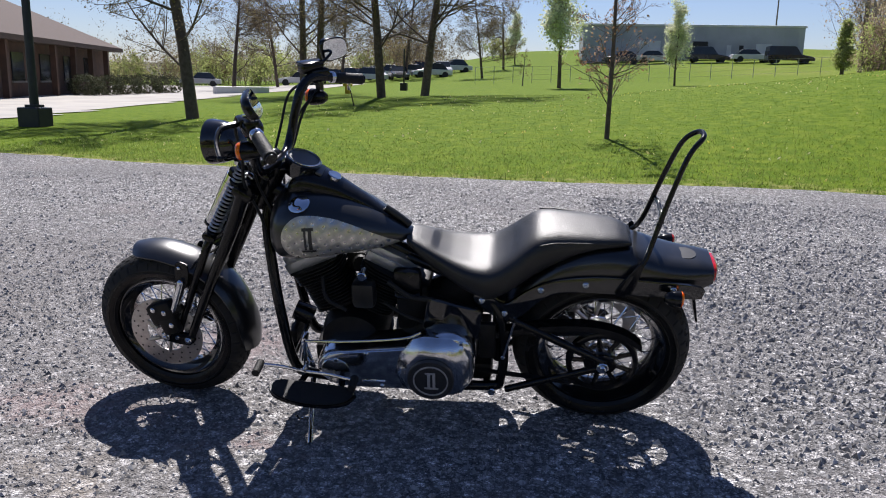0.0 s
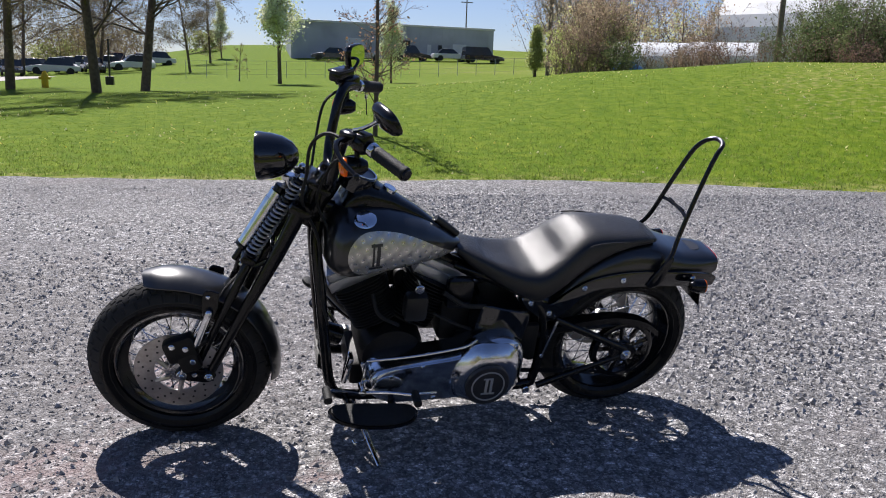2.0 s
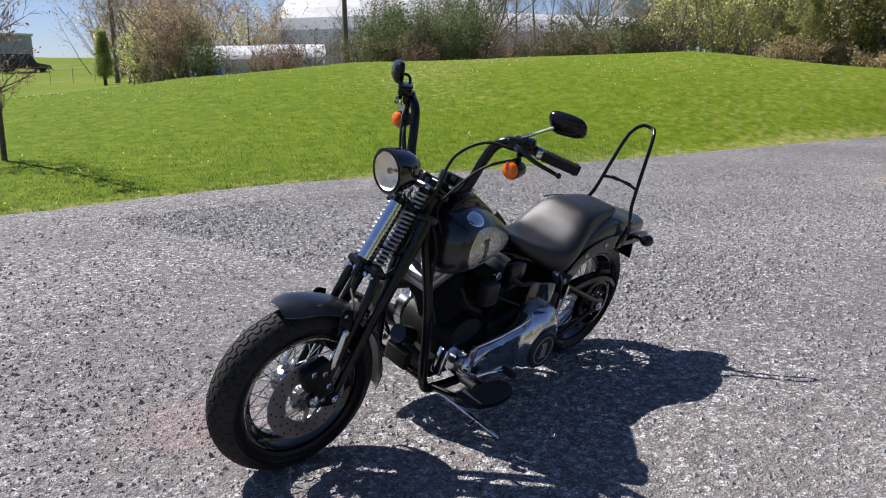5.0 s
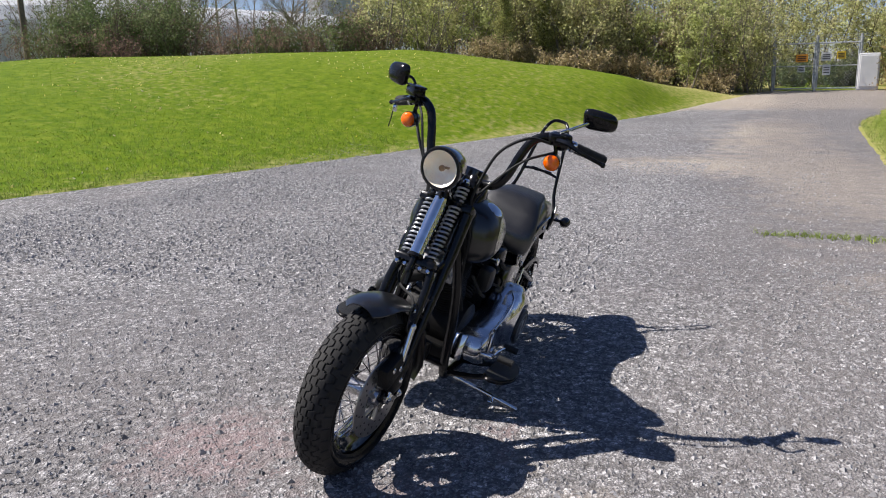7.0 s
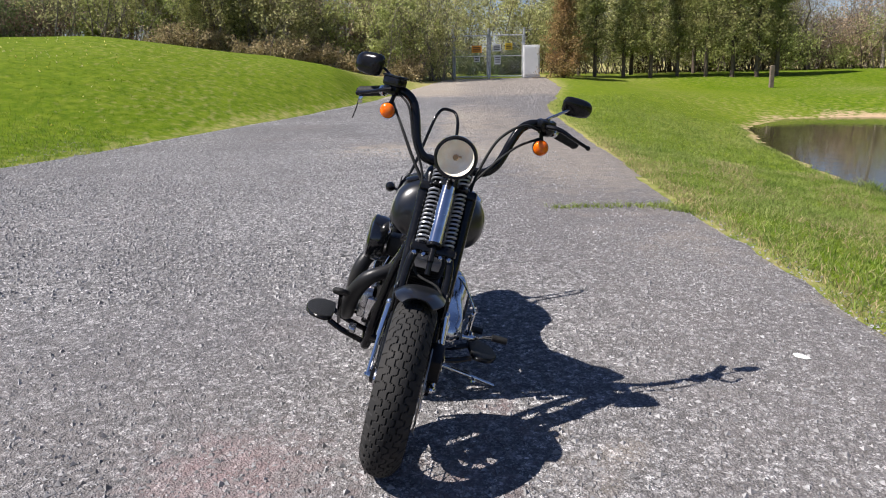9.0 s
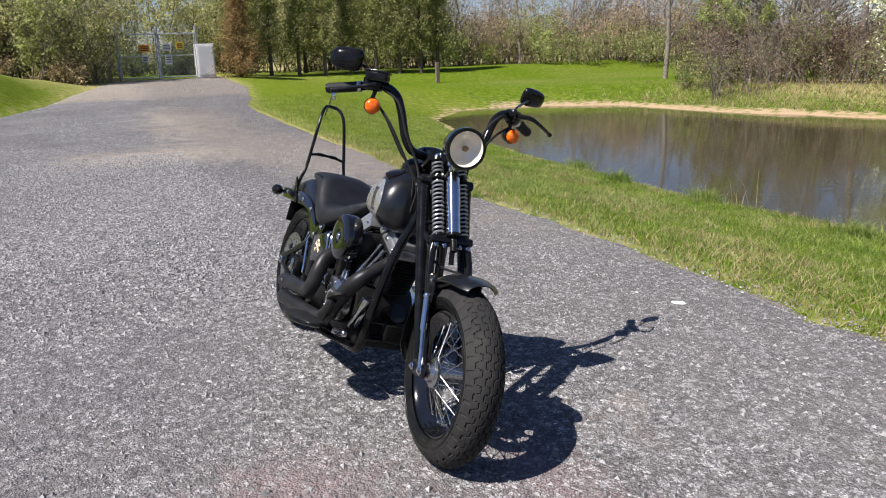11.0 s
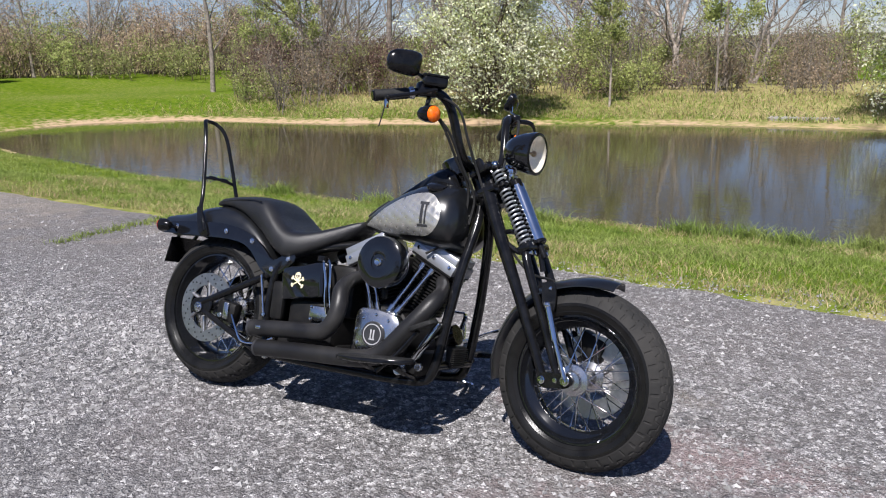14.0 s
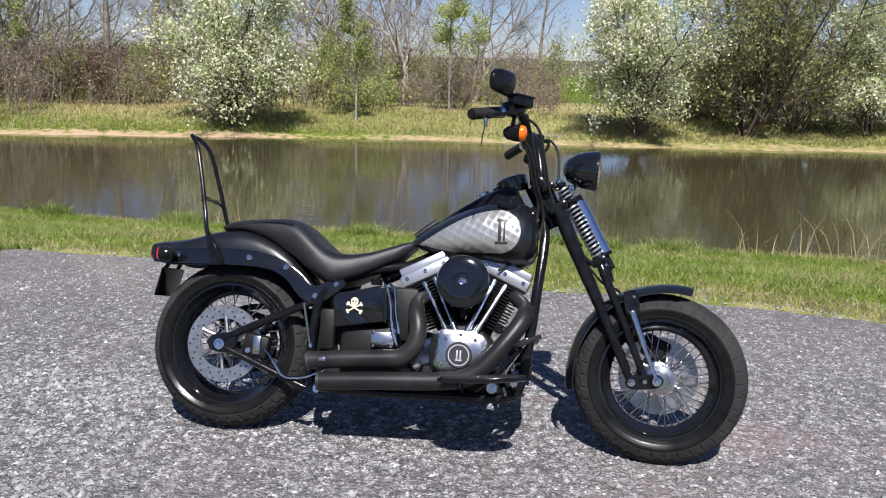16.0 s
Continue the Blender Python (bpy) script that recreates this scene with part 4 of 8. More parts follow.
# ---- buildings, vehicles and furniture of the distance ----
M_SIDING = material("grey_siding", (0.42, 0.43, 0.47), 0.6, color2=(0.36, 0.37, 0.41), scale=0.4, dirt=(0.18, 0.18, 0.19), dirt_scale=0.3, dirt_amount=0.4)
M_TRIMWHITE = material("white_trim", (0.66, 0.66, 0.66), 0.6, color2=(0.56, 0.56, 0.56), scale=1)
M_DOORDARK = material("dark_opening", (0.012, 0.012, 0.014), 0.7, color2=(0.02, 0.02, 0.02), scale=2)
M_BRICK = material("brown_brick", (0.105, 0.058, 0.042), 0.85, color2=(0.075, 0.045, 0.035), scale=3, bump=0.4, bump_scale=20, dirt=(0.05, 0.04, 0.035), dirt_scale=0.6, dirt_amount=0.5)
M_SHINGLE = material("brown_shingles", (0.070, 0.043, 0.034), 0.9, color2=(0.050, 0.034, 0.028), scale=5, bump=0.5, bump_scale=30)
M_WINDOW = material("dark_window_glass", (0.02, 0.024, 0.03), 0.08, color2=(0.03, 0.035, 0.04), scale=1)
M_POLE = material("black_pole_paint", (0.012, 0.012, 0.013), 0.5, color2=(0.02, 0.02, 0.02), scale=6)
M_CONC = material("grey_concrete", (0.30, 0.285, 0.26), 0.9, color2=(0.22, 0.21, 0.195), scale=5, bump=0.3, bump_scale=40)
M_WOODPOLE = material("weathered_pole", (0.20, 0.155, 0.12), 0.9, color2=(0.13, 0.10, 0.08), scale=8, bump=0.3, bump_scale=30)
M_GALV = material("galvanised_steel", (0.50, 0.51, 0.52), 0.5, 0.35, color2=(0.28, 0.29, 0.30), scale=12)
M_FILM = material("white_sheet_roof", (0.74, 0.75, 0.77), 0.5, color2=(0.60, 0.62, 0.65), scale=0.7, dirt=(0.42, 0.42, 0.42), dirt_scale=0.5, dirt_amount=0.4, trans=0.35)
M_YELLOW = material("yellow_paint", (0.68, 0.46, 0.02), 0.5, color2=(0.55, 0.36, 0.02), scale=6)
M_SIGNORANGE = material("orange_sign", (0.75, 0.30, 0.02), 0.5, color2=(0.66, 0.26, 0.02), scale=6)
M_TYREFAR = material("car_tyre", (0.02, 0.02, 0.02), 0.8, color2=(0.03, 0.03, 0.03), scale=5)


def solid(name, build, mat, parent, label="", m=None):
    bm = bmesh.new()
    build(bm)
    bmesh.ops.recalc_face_normals(bm, faces=bm.faces)
    me = bpy.data.meshes.new(name)
    bm.to_mesh(me)
    bm.free()
    me.materials.append(mat)
    ob = new(name, me)
    ob.parent = parent
    if m is not None:
        ob.matrix_basis = m
    if label:
        tagged(ob, label)
    return ob


def block(bm, x0, x1, y0, y1, z0, z1, bevel=0.0):
    r = bmesh.ops.create_cube(bm, size=1, matrix=Matrix.Translation(((x0 + x1) / 2, (y0 + y1) / 2, (z0 + z1) / 2)) @ Matrix.Diagonal((x1 - x0, y1 - y0, z1 - z0, 1)))
    if bevel:
        es = list({e for v in r["verts"] for e in v.link_edges})
        bmesh.ops.bevel(bm, geom=es, offset=bevel, segments=2, affect="EDGES", profile=0.5)


def rod(bm, a, b, r, n=8, r2=None):
    a, b = Vector(a), Vector(b)
    d = (b - a).normalized()
    u = d.orthogonal().normalized()
    w_ = d.cross(u)
    va = [bm.verts.new(a + (u * math.cos(t) + w_ * math.sin(t)) * r) for t in (2 * math.pi * i / n for i in range(n))]
    vb = [bm.verts.new(b + (u * math.cos(t) + w_ * math.sin(t)) * (r if r2 is None else r2)) for t in (2 * math.pi * i / n for i in range(n))]
    for i in range(n):
        j = (i + 1) % n
        bm.faces.new((va[i], va[j], vb[j], vb[i]))
    bm.faces.new(va[::-1])
    bm.faces.new(vb)


def facing(p, q, z):
    """A frame at p whose x axis runs towards q."""
    return pose(p[0], p[1], z, 0, 0, math.degrees(math.atan2(q[1] - p[1], q[0] - p[0])))


# the long grey warehouse on the rise
wl, wr = polar(-91.5, 100), polar(-105.8, 104)
W = math.hypot(wr[0] - wl[0], wr[1] - wl[1])
ware = tagged(empty("warehouse", facing(wr, wl, 4.15)), "long low grey metal-sided warehouse on the rise", "building")
WH = 4.45
solid("wall", lambda bm: block(bm, 0, W, -18, 0, -1, WH - 0.25), M_SIDING, ware)
solid("roof", lambda bm: block(bm, -0.15, W + 0.15, -18.2, 0.15, WH - 0.25, WH, 0.05), M_TRIMWHITE, ware, "pale roof edge")
for i in range(int(W // 1.5)):
    solid("wall_rib", lambda bm, i=i: block(bm, i * 1.5 + 0.7, i * 1.5 + 0.76, 0.0, 0.04, -0.2, WH - 0.3), M_SIDING, ware)
for u0, u1, h, mt, lab in ((0.425, 0.495, 2.5, M_DOORDARK, "open dark loading door"), (0.14, 0.21, 2.3, M_TRIMWHITE, "white roller door"), (0.265, 0.285, 2.1, M_DOORDARK, "dark door"), (0.64, 0.74, 2.5, M_TRIMWHITE, "white roller door"), (0.32, 0.34, 2.1, M_TRIMWHITE, "white door")):
    solid("door", lambda bm, u0=u0, u1=u1, h=h: block(bm, u0 * W, u1 * W, 0.02, 0.09, 0, h, 0.02), mt, ware, lab)


def car(name, place, heading, length, height, width, paint, label, box=False):
    """A parked car: body, glasshouse, wheels, lamps."""
    c = empty(name, pose(place[0], place[1], float(ground_z(*place)) + 0.02, 0, 0, heading))
    L, H, Wd = length, height, width
    prof = [(-L / 2, 0.35), (-L / 2, 0.75), (-L / 2 + 0.1, 0.85), (L / 2 - 1.2, 0.90), (L / 2 - 0.2, 0.72), (L / 2, 0.55), (L / 2, 0.30)]

    def body(bm):
        rings = []
        for y, k in ((-Wd / 2, 0.94), (-Wd / 2 + 0.06, 1.0), (Wd / 2 - 0.06, 1.0), (Wd / 2, 0.94)):
            rings.append([bm.verts.new((x * (0.98 if k < 1 else 1), y, 0.5 + (z - 0.5) * k)) for x, z in prof])
        for a, b in zip(rings, rings[1:]):
            for i in range(len(prof)):
                j = (i + 1) % len(prof)
                bm.faces.new((a[i], a[j], b[j], b[i]))
        bm.faces.new(rings[0])
        bm.faces.new(rings[-1][::-1])

    def cabin(bm, s=1.0, lo=0.86, hi=None):
        hi = hi or H
        x0, x1 = (-L / 2 + 0.05, L / 2 - 1.3) if box else (-L / 2 + 0.5, L / 2 - 1.35)
        pts = [(x0, lo), (x0 + (0.08 if box else 0.55), hi - 0.04), (x0 + (0.2 if box else 0.75), hi), (x1 - 0.75, hi), (x1 - 0.6, hi - 0.05), (x1, lo)]
        rings = []
        for y in (-Wd / 2 * 0.94 * s, -Wd / 2 * 0.90 * s, Wd / 2 * 0.90 * s, Wd / 2 * 0.94 * s):
            inner = abs(y) < Wd / 2 * 0.92 * s
            rings.append([bm.verts.new((x, y * (1 if z < lo + 0.1 else 0.88), z)) for x, z in pts])
        for a, b in zip(rings, rings[1:]):
            for i in range(len(pts)):
                j = (i + 1) % len(pts)
                bm.faces.new((a[i], a[j], b[j], b[i]))
        bm.faces.new(rings[0])
        bm.faces.new(rings[-1][::-1])
    solid("body", body, paint, c)
    solid("cabin", cabin, M_WINDOW, c, "dark window glass")
    solid("roof", lambda bm: block(bm, -L / 2 + (0.2 if box else 1.2), L / 2 - 2.0, -Wd * 0.40, Wd * 0.40, H - 0.05, H + 0.02, 0.02), paint, c)
    for sx_, sy_ in ((1, 1), (1, -1), (-1, 1), (-1, -1)):
        solid("wheel", lambda bm: rod(bm, (sx_ * L * 0.31, sy_ * (Wd / 2 - 0.20), 0.33), (sx_ * L * 0.31, sy_ * (Wd / 2 + 0.01), 0.33), 0.33, 18), M_TYREFAR, c)
    for sy_ in (1, -1):
        solid("headlight", lambda bm: block(bm, L / 2 - 0.06, L / 2 + 0.01, sy_ * Wd * 0.36 - 0.15, sy_ * Wd * 0.36 + 0.15, 0.55, 0.68, 0.02), M_FILM, c)
    return tagged(c, label, "car")


P_WHITE = material("white_car_paint", (0.70, 0.70, 0.70), 0.25, color2=(0.64, 0.64, 0.65), scale=1, coat=0.5)
P_SILVER = material("silver_car_paint", (0.42, 0.43, 0.45), 0.28, 0.4, color2=(0.36, 0.37, 0.39), scale=1, coat=0.5)
P_DARK = material("dark_car_paint", (0.015, 0.017, 0.022), 0.22, color2=(0.022, 0.024, 0.03), scale=1, coat=0.5)
P_RED = material("maroon_car_paint", (0.10, 0.012, 0.014), 0.25, color2=(0.08, 0.01, 0.012), scale=1, coat=0.5)
face = math.degrees(math.atan2(wr[1] - wl[1], wr[0] - wl[0]))
car("parked_suv", polar(-99.9, 95), face, 4.6, 1.72, 1.9, P_DARK, "dark sport utility parked by the warehouse", True)
car("parked_van", polar(-105.0, 92), face, 4.7, 1.75, 1.9, P_DARK, "long dark van parked by the warehouse", True)
car("parked_car", polar(-102.7, 95), face, 4.4, 1.4, 1.8, P_WHITE, "white saloon parked by the warehouse")
car("parked_car", polar(-94.2, 95), face + 180, 4.5, 1.45, 1.8, P_DARK, "dark saloon parked by the warehouse")
car("parked_car", polar(-96.5, 95), face, 4.4, 1.4, 1.8, P_SILVER, "silver saloon parked by the warehouse")
rc_ = random.Random(9)
for i in range(15):
    az = -71.5 - i * 0.78
    car("parked_car", polar(az, 84 + 5 * (i % 3)), 15 + rc_.uniform(-6, 6) + 90 * (i % 2), rc_.uniform(4.2, 4.7), rc_.uniform(1.4, 1.65), 1.8, (P_WHITE, P_SILVER, P_WHITE, P_DARK, P_SILVER, P_RED)[i % 6], ("white car in the far car park", "silver car in the far car park", "white car in the far car park", "dark car in the far car park", "silver car in the far car park", "maroon car in the far car park")[i % 6])
car("parked_car", polar(-64.8, 92), 20, 4.4, 1.5, 1.8, P_SILVER, "silver car beyond the car park")

# the low brick building with a shingled roof
b0, b1 = (24.5, -27.5), (30.4, -49.0)
BL = math.hypot(b1[0] - b0[0], b1[1] - b0[1])
brick = tagged(empty("brick_building", facing(b0, b1, 0.02)), "low brown brick building under a shingled hip roof", "building")
solid("wall", lambda bm: block(bm, -8, BL - 0.9, 0.9, 16, -0.3, 2.75), M_BRICK, brick)


def hip(bm):
    lo = [bm.verts.new(p) for p in ((-9, -0.2, 2.7), (BL, -0.2, 2.7), (BL, 17, 2.7), (-9, 17, 2.7))]
    lo2 = [bm.verts.new(p) for p in ((-9, -0.2, 2.95), (BL, -0.2, 2.95), (BL, 17, 2.95), (-9, 17, 2.95))]
    hi = [bm.verts.new(p) for p in ((-5, 5.5, 5.6), (BL - 4.6, 5.5, 5.6), (BL - 4.6, 12, 5.6), (-5, 12, 5.6))]
    bm.faces.new(lo[::-1])
    bm.faces.new(hi)
    for a, b in ((lo, lo2), (lo2, hi)):
        for i in range(4):
            bm.faces.new((a[i], a[(i + 1) % 4], b[(i + 1) % 4], b[i]))


solid("roof", hip, M_SHINGLE, brick, "brown shingled hip roof")
for i in range(7):
    x = -5 + i * 3.7
    wn_ = solid("window", lambda bm: block(bm, x, x + 1.5, 0.84, 0.93, 0.8, 2.2), M_WINDOW, brick, "dark window")
    solid("window_sill", lambda bm: block(bm, x - 0.1, x + 1.6, 0.78, 0.90, 0.70, 0.80, 0.01), M_CONC, wn_)
for i in range(9):
    solid("eave_post", lambda bm: block(bm, -6 + i * 3.2, -5.7 + i * 3.2, 0.1, 0.4, 0, 2.7, 0.02), M_BRICK, brick)
M_YEW = material("clipped_yew", (0.045, 0.055, 0.028), 0.8, color2=(0.085, 0.085, 0.045), scale=1.5, island=0.4, trans=0.2, spec=0.2)
for i in range(5):
    a, d = -57.6 - i * 1.25, 50 + i * 1.6
    x, y = polar(a, d)
    r_ = np.random.RandomState(100 + i)
    wq = tube_arrays(polyline(r_, np.zeros((14, 3)), unit(r_.normal(0, 1, (14, 3)) + np.array([0, 0, 1.6])), np.full(14, 1.0), 0.1, 0.05, 4), np.full(14, 0.015), np.full(14, 0.005), 3)
    pts_ = r_.normal(0, 1, (400, 3))
    pts_ = unit(pts_) * np.array([1.0, 1.0, 0.62]) * r_.uniform(0.75, 1.05, (400, 1)) + np.array([0, 0, 0.62])
    pts_[:, 2] = np.maximum(pts_[:, 2], 0.05)
    tree("foundation_shrub", [wq], leaves(r_, pts_, 2600, 0.07, 0.05), M_BARK, M_YEW, (x, y), "clipped dark shrub along the brick wall", "shrub", group="shrubs along the brick wall")

# lamp post on its concrete foot
lp = (12.2, -13.95)
lamp_post = tagged(empty("street_lamp", pose(lp[0], lp[1], float(ground_z(*lp)))), "black lamp post on a square concrete foot", "street lamp")
solid("foot", lambda bm: block(bm, -0.27, 0.27, -0.27, 0.27, -0.1, 0.44, 0.03), M_POLE, lamp_post, "dark painted concrete foot")
solid("base_plate", lambda bm: block(bm, -0.15, 0.15, -0.15, 0.15, 0.44, 0.50, 0.01), M_POLE, lamp_post)
solid("pole", lambda bm: rod(bm, (0, 0, 0.48), (0, 0, 7.5), 0.10, 14, 0.07), M_POLE, lamp_post)
solid("arm", lambda bm: rod(bm, (0, 0, 7.4), (0.9, 0, 7.55), 0.04, 8), M_POLE, lamp_post)
solid("lamp_head", lambda bm: block(bm, 0.7, 1.5, -0.2, 0.2, 7.45, 7.62, 0.04), M_POLE, lamp_post)
hp = polar(-74.9, 42)
hyd = tagged(empty("fire_hydrant", pose(hp[0], hp[1], float(ground_z(*hp)))), "yellow fire hydrant on the grass", "hydrant")
solid("barrel", lambda bm: (rod(bm, (0, 0, 0), (0, 0, 0.55), 0.15, 14), rod(bm, (0, 0, 0.55), (0, 0, 0.78), 0.17, 14, 0.05)), M_YELLOW, hyd)
for s_ in (1, -1):
    solid("outlet", lambda bm: rod(bm, (s_ * 0.12, 0, 0.45), (s_ * 0.25, 0, 0.45), 0.07, 12), M_YELLOW, hyd)
bp0 = polar(-78.9, 47)
boll = tagged(empty("garden_lamp", pose(bp0[0], bp0[1], float(ground_z(*bp0)))), "short black lamp post on the lawn", "lamp")
solid("pole", lambda bm: rod(bm, (0, 0, 0), (0, 0, 2.4), 0.05, 8), M_POLE, boll)
solid("foot", lambda bm: block(bm, -0.2, 0.2, -0.2, 0.2, 0, 0.45, 0.03), M_POLE, boll)
bar0, bar1 = polar(-65.7, 52), polar(-69.3, 54)
barrier = tagged(empty("concrete_barrier", facing(bar0, bar1, 0.02)), "low pale concrete wall beside the car park", "wall")
bl_ = math.hypot(bar1[0] - bar0[0], bar1[1] - bar0[1])
solid("wall", lambda bm: block(bm, 0, bl_, -0.2, 0.2, 0, 0.62, 0.03), M_TRIMWHITE, barrier)

# chain-link fence across the lawn
fx = [polar(-84 - i * 1.35, 60 + 0.2 * i) for i in range(27)]
fence = tagged(empty("chain_link_fence"), "grey chain-link fence across the far lawn", "fence")
for p in fx:
    z = float(ground_z(*p))
    solid("post", lambda bm: rod(bm, (p[0], p[1], z - 0.1), (p[0], p[1], z + 1.25), 0.022, 6), M_GALV, fence)
for p, q in zip(fx, fx[1:]):
    zp, zq = float(ground_z(*p)), float(ground_z(*q))
    for h in (0.25, 0.6, 0.95, 1.22):
        solid("wire", lambda bm: rod(bm, (p[0], p[1], zp + h), (q[0], q[1], zq + h), 0.006 if h < 1.2 else 0.012, 4), M_GALV, fence)


def utility_pole(place, height, label):
    u = tagged(empty("utility_pole", pose(place[0], place[1], float(ground_z(*place)) - 0.2)), label, "pole")
    solid("pole", lambda bm: rod(bm, (0, 0, 0), (0, 0, height), 0.16, 10, 0.10), M_WOODPOLE, u)
    solid("crossarm", lambda bm: block(bm, -1.1, 1.1, -0.05, 0.05, height - 0.8, height - 0.65, 0.01), M_WOODPOLE, u)


utility_pole(polar(-109.2, 54), 11, "weathered utility pole behind the lawn")
utility_pole(polar(-104.0, 150), 10, "weathered utility pole behind the warehouse")
utility_pole((3.2 + 46 * math.cos(radians(-127.9)), 2.0 + 46 * math.sin(radians(-127.9))), 10, "weathered utility pole behind the hedge")
utility_pole((3.2 + 44 * math.cos(radians(-136.9)), 2.0 + 44 * math.sin(radians(-136.9))), 10, "weathered utility pole behind the hedge")


def hoop_house(p, q, z, wall_h, roof_h, depth, label):
    h = tagged(empty("greenhouse", facing(q, p, z)), label, "building")
    Lh = math.hypot(q[0] - p[0], q[1] - p[1])
    solid("wall", lambda bm: block(bm, 0, Lh, -depth, 0, -2, wall_h), M_FILM, h)

    def roof(bm):
        n = 14
        rings = []
        for x in (-0.2, Lh + 0.2):
            rings.append([bm.verts.new((x, -depth / 2 + (depth / 2 + 0.15) * math.cos(math.pi * i / n), wall_h + (roof_h - wall_h) * math.sin(math.pi * i / n))) for i in range(n + 1)])
        for i in range(n):
            bm.faces.new((rings[0][i], rings[0][i + 1], rings[1][i + 1], rings[1][i]))
        bm.faces.new(rings[0])
        bm.faces.new(rings[1][::-1])
    solid("roof", roof, M_FILM, h, "white sheet roof")
    for i in range(int(Lh // 2) + 1):
        solid("rib", lambda bm: block(bm, i * 2.0, i * 2.0 + 0.08, 0.0, 0.05, -1, wall_h), M_GALV, h)


def at(az, d):
    return 3.23 + d * math.cos(radians(az)), 2.07 + d * math.sin(radians(az))


hoop_house(at(-123.2, 64), at(-138, 60), 2.2, 3.0, 7.4, 12, "long white greenhouse behind the hedge")
hoop_house(at(-138.5, 58), at(-149.0, 66), 2.0, 2.3, 5.2, 8, "low white greenhouse behind the hedge")
tower = tagged(empty("metal_silo", pose(*at(-148.3, 78), 2.0)), "tall grey metal silo behind the hedge", "silo")
solid("drum", lambda bm: rod(bm, (0, 0, 0), (0, 0, 9), 2.7, 24), M_SIDING, tower)
solid("roof", lambda bm: rod(bm, (0, 0, 9), (0, 0, 10.2), 2.8, 24, 0.3), M_GALV, tower)
for a, d, w_ in ((-119.2, 50, 3.4), (-121.6, 51, 4.0), (-124.2, 52, 3.6)):
    pp, pq = at(a + math.degrees(w_ / d) / 2, d), at(a - math.degrees(w_ / d) / 2, d)
    hoop_house(pp, pq, float(ground_z(*pp)), 0.9, 2.1, 6, "small white sheeted hoop tunnel behind the hedge")

# a blue tarpaulin thrown over a heap
tp_ = polar(-114.6, 47)
tarp = tagged(empty("blue_tarpaulin", pose(tp_[0], tp_[1], float(ground_z(*tp_)) - 0.05, 0, 0, 30)), "crumpled blue tarpaulin over a heap by the fence", "tarpaulin")


def heap(bm):
    bmesh.ops.create_icosphere(bm, subdivisions=4, radius=1.0)
    for v in bm.verts:
        k = 1 + 0.16 * math.sin(v.co.x * 7 + v.co.y * 3) + 0.12 * math.sin(v.co.y * 11 + v.co.z * 5) + 0.06 * math.sin(v.co.x * 19 - v.co.z * 13)
        v.co = Vector((v.co.x * 1.15 * k, v.co.y * 0.7 * k, max(0.0, v.co.z) * 0.75 * k))


solid("sheet", heap, material("blue_tarp_sheet", (0.05, 0.16, 0.42), 0.45, color2=(0.09, 0.24, 0.52), scale=3), tarp)

# gate across the driveway
gz = float(ground_z(-36, 2.5)) + 0.02
gate = tagged(empty("chain_link_gate", pose(-36.3, 0.50, gz)), "tall chain-link double gate with warning signs", "gate")
GW = 3.56
for y in (0.0, 1.78, GW):
    solid("post", lambda bm: rod(bm, (0, y, 0), (0, y, 2.45), 0.065, 8), M_GALV, gate)
for y0, y1 in ((0.08, 1.70), (1.86, GW - 0.08)):
    leaf = solid("gate_frame", lambda bm: (rod(bm, (0.03, y0, 0.1), (0.03, y1, 0.1), 0.036, 6), rod(bm, (0.03, y0, 2.1), (0.03, y1, 2.1), 0.036, 6), rod(bm, (0.03, y0, 0.1), (0.03, y0, 2.1), 0.036, 6), rod(bm, (0.03, y1, 0.1), (0.03, y1, 2.1), 0.036, 6), rod(bm, (0.03, y0, 1.1), (0.03, y1, 1.1), 0.02, 6)), M_GALV, gate)

    def mesh_wire(bm):
        step = 0.14
        k = int((y1 - y0 + 2.0) / step)
        for i in range(k):
            a = y0 - 2.0 + i * step
            for s_ in (1, -1):
                pts = []
                for t in (0.0, 2.0):
                    pts.append((a + t) if s_ > 0 else (a + 2.0 - t))
                lo_y, hi_y = pts
                n_ = 10
                seg = [(lo_y + (hi_y - lo_y) * q / n_, 0.1 + 2.0 * q / n_) for q in range(n_ + 1)]
                seg = [p for p in seg if y0 <= p[0] <= y1]
                if len(seg) > 1:
                    rod(bm, (0.03, seg[0][0], seg[0][1]), (0.03, seg[-1][0], seg[-1][1]), 0.004, 3)
    solid("wire_mesh", mesh_wire, M_GALV, gate)
for z in (2.25, 2.35, 2.45):
    solid("barbed_wire", lambda bm: rod(bm, (0.02, -0.3, z), (0.02, GW + 0.3, z), 0.008, 4), M_GALV, gate)
for y, z, w_, h_, mt in ((1.18, 1.45, 0.50, 0.34, M_SIGNORANGE), (2.18, 1.50, 0.42, 0.36, M_TRIMWHITE), (2.78, 1.55, 0.36, 0.32, M_YELLOW), (1.18, 0.98, 0.30, 0.30, M_TRIMWHITE), (2.22, 0.92, 0.32, 0.46, M_TRIMWHITE)):
    sg = solid("sign", lambda bm: block(bm, 0.05, 0.07, y - w_ / 2, y + w_ / 2, z - h_ / 2, z + h_ / 2), mt, gate, "small warning sign")
    for k in range(3):
        solid("text_bar", lambda bm: block(bm, 0.071, 0.075, y - w_ * 0.36, y + w_ * 0.36, z + h_ * (0.22 - 0.24 * k) - 0.02, z + h_ * (0.22 - 0.24 * k) + 0.02), M_DOORDARK, sg)
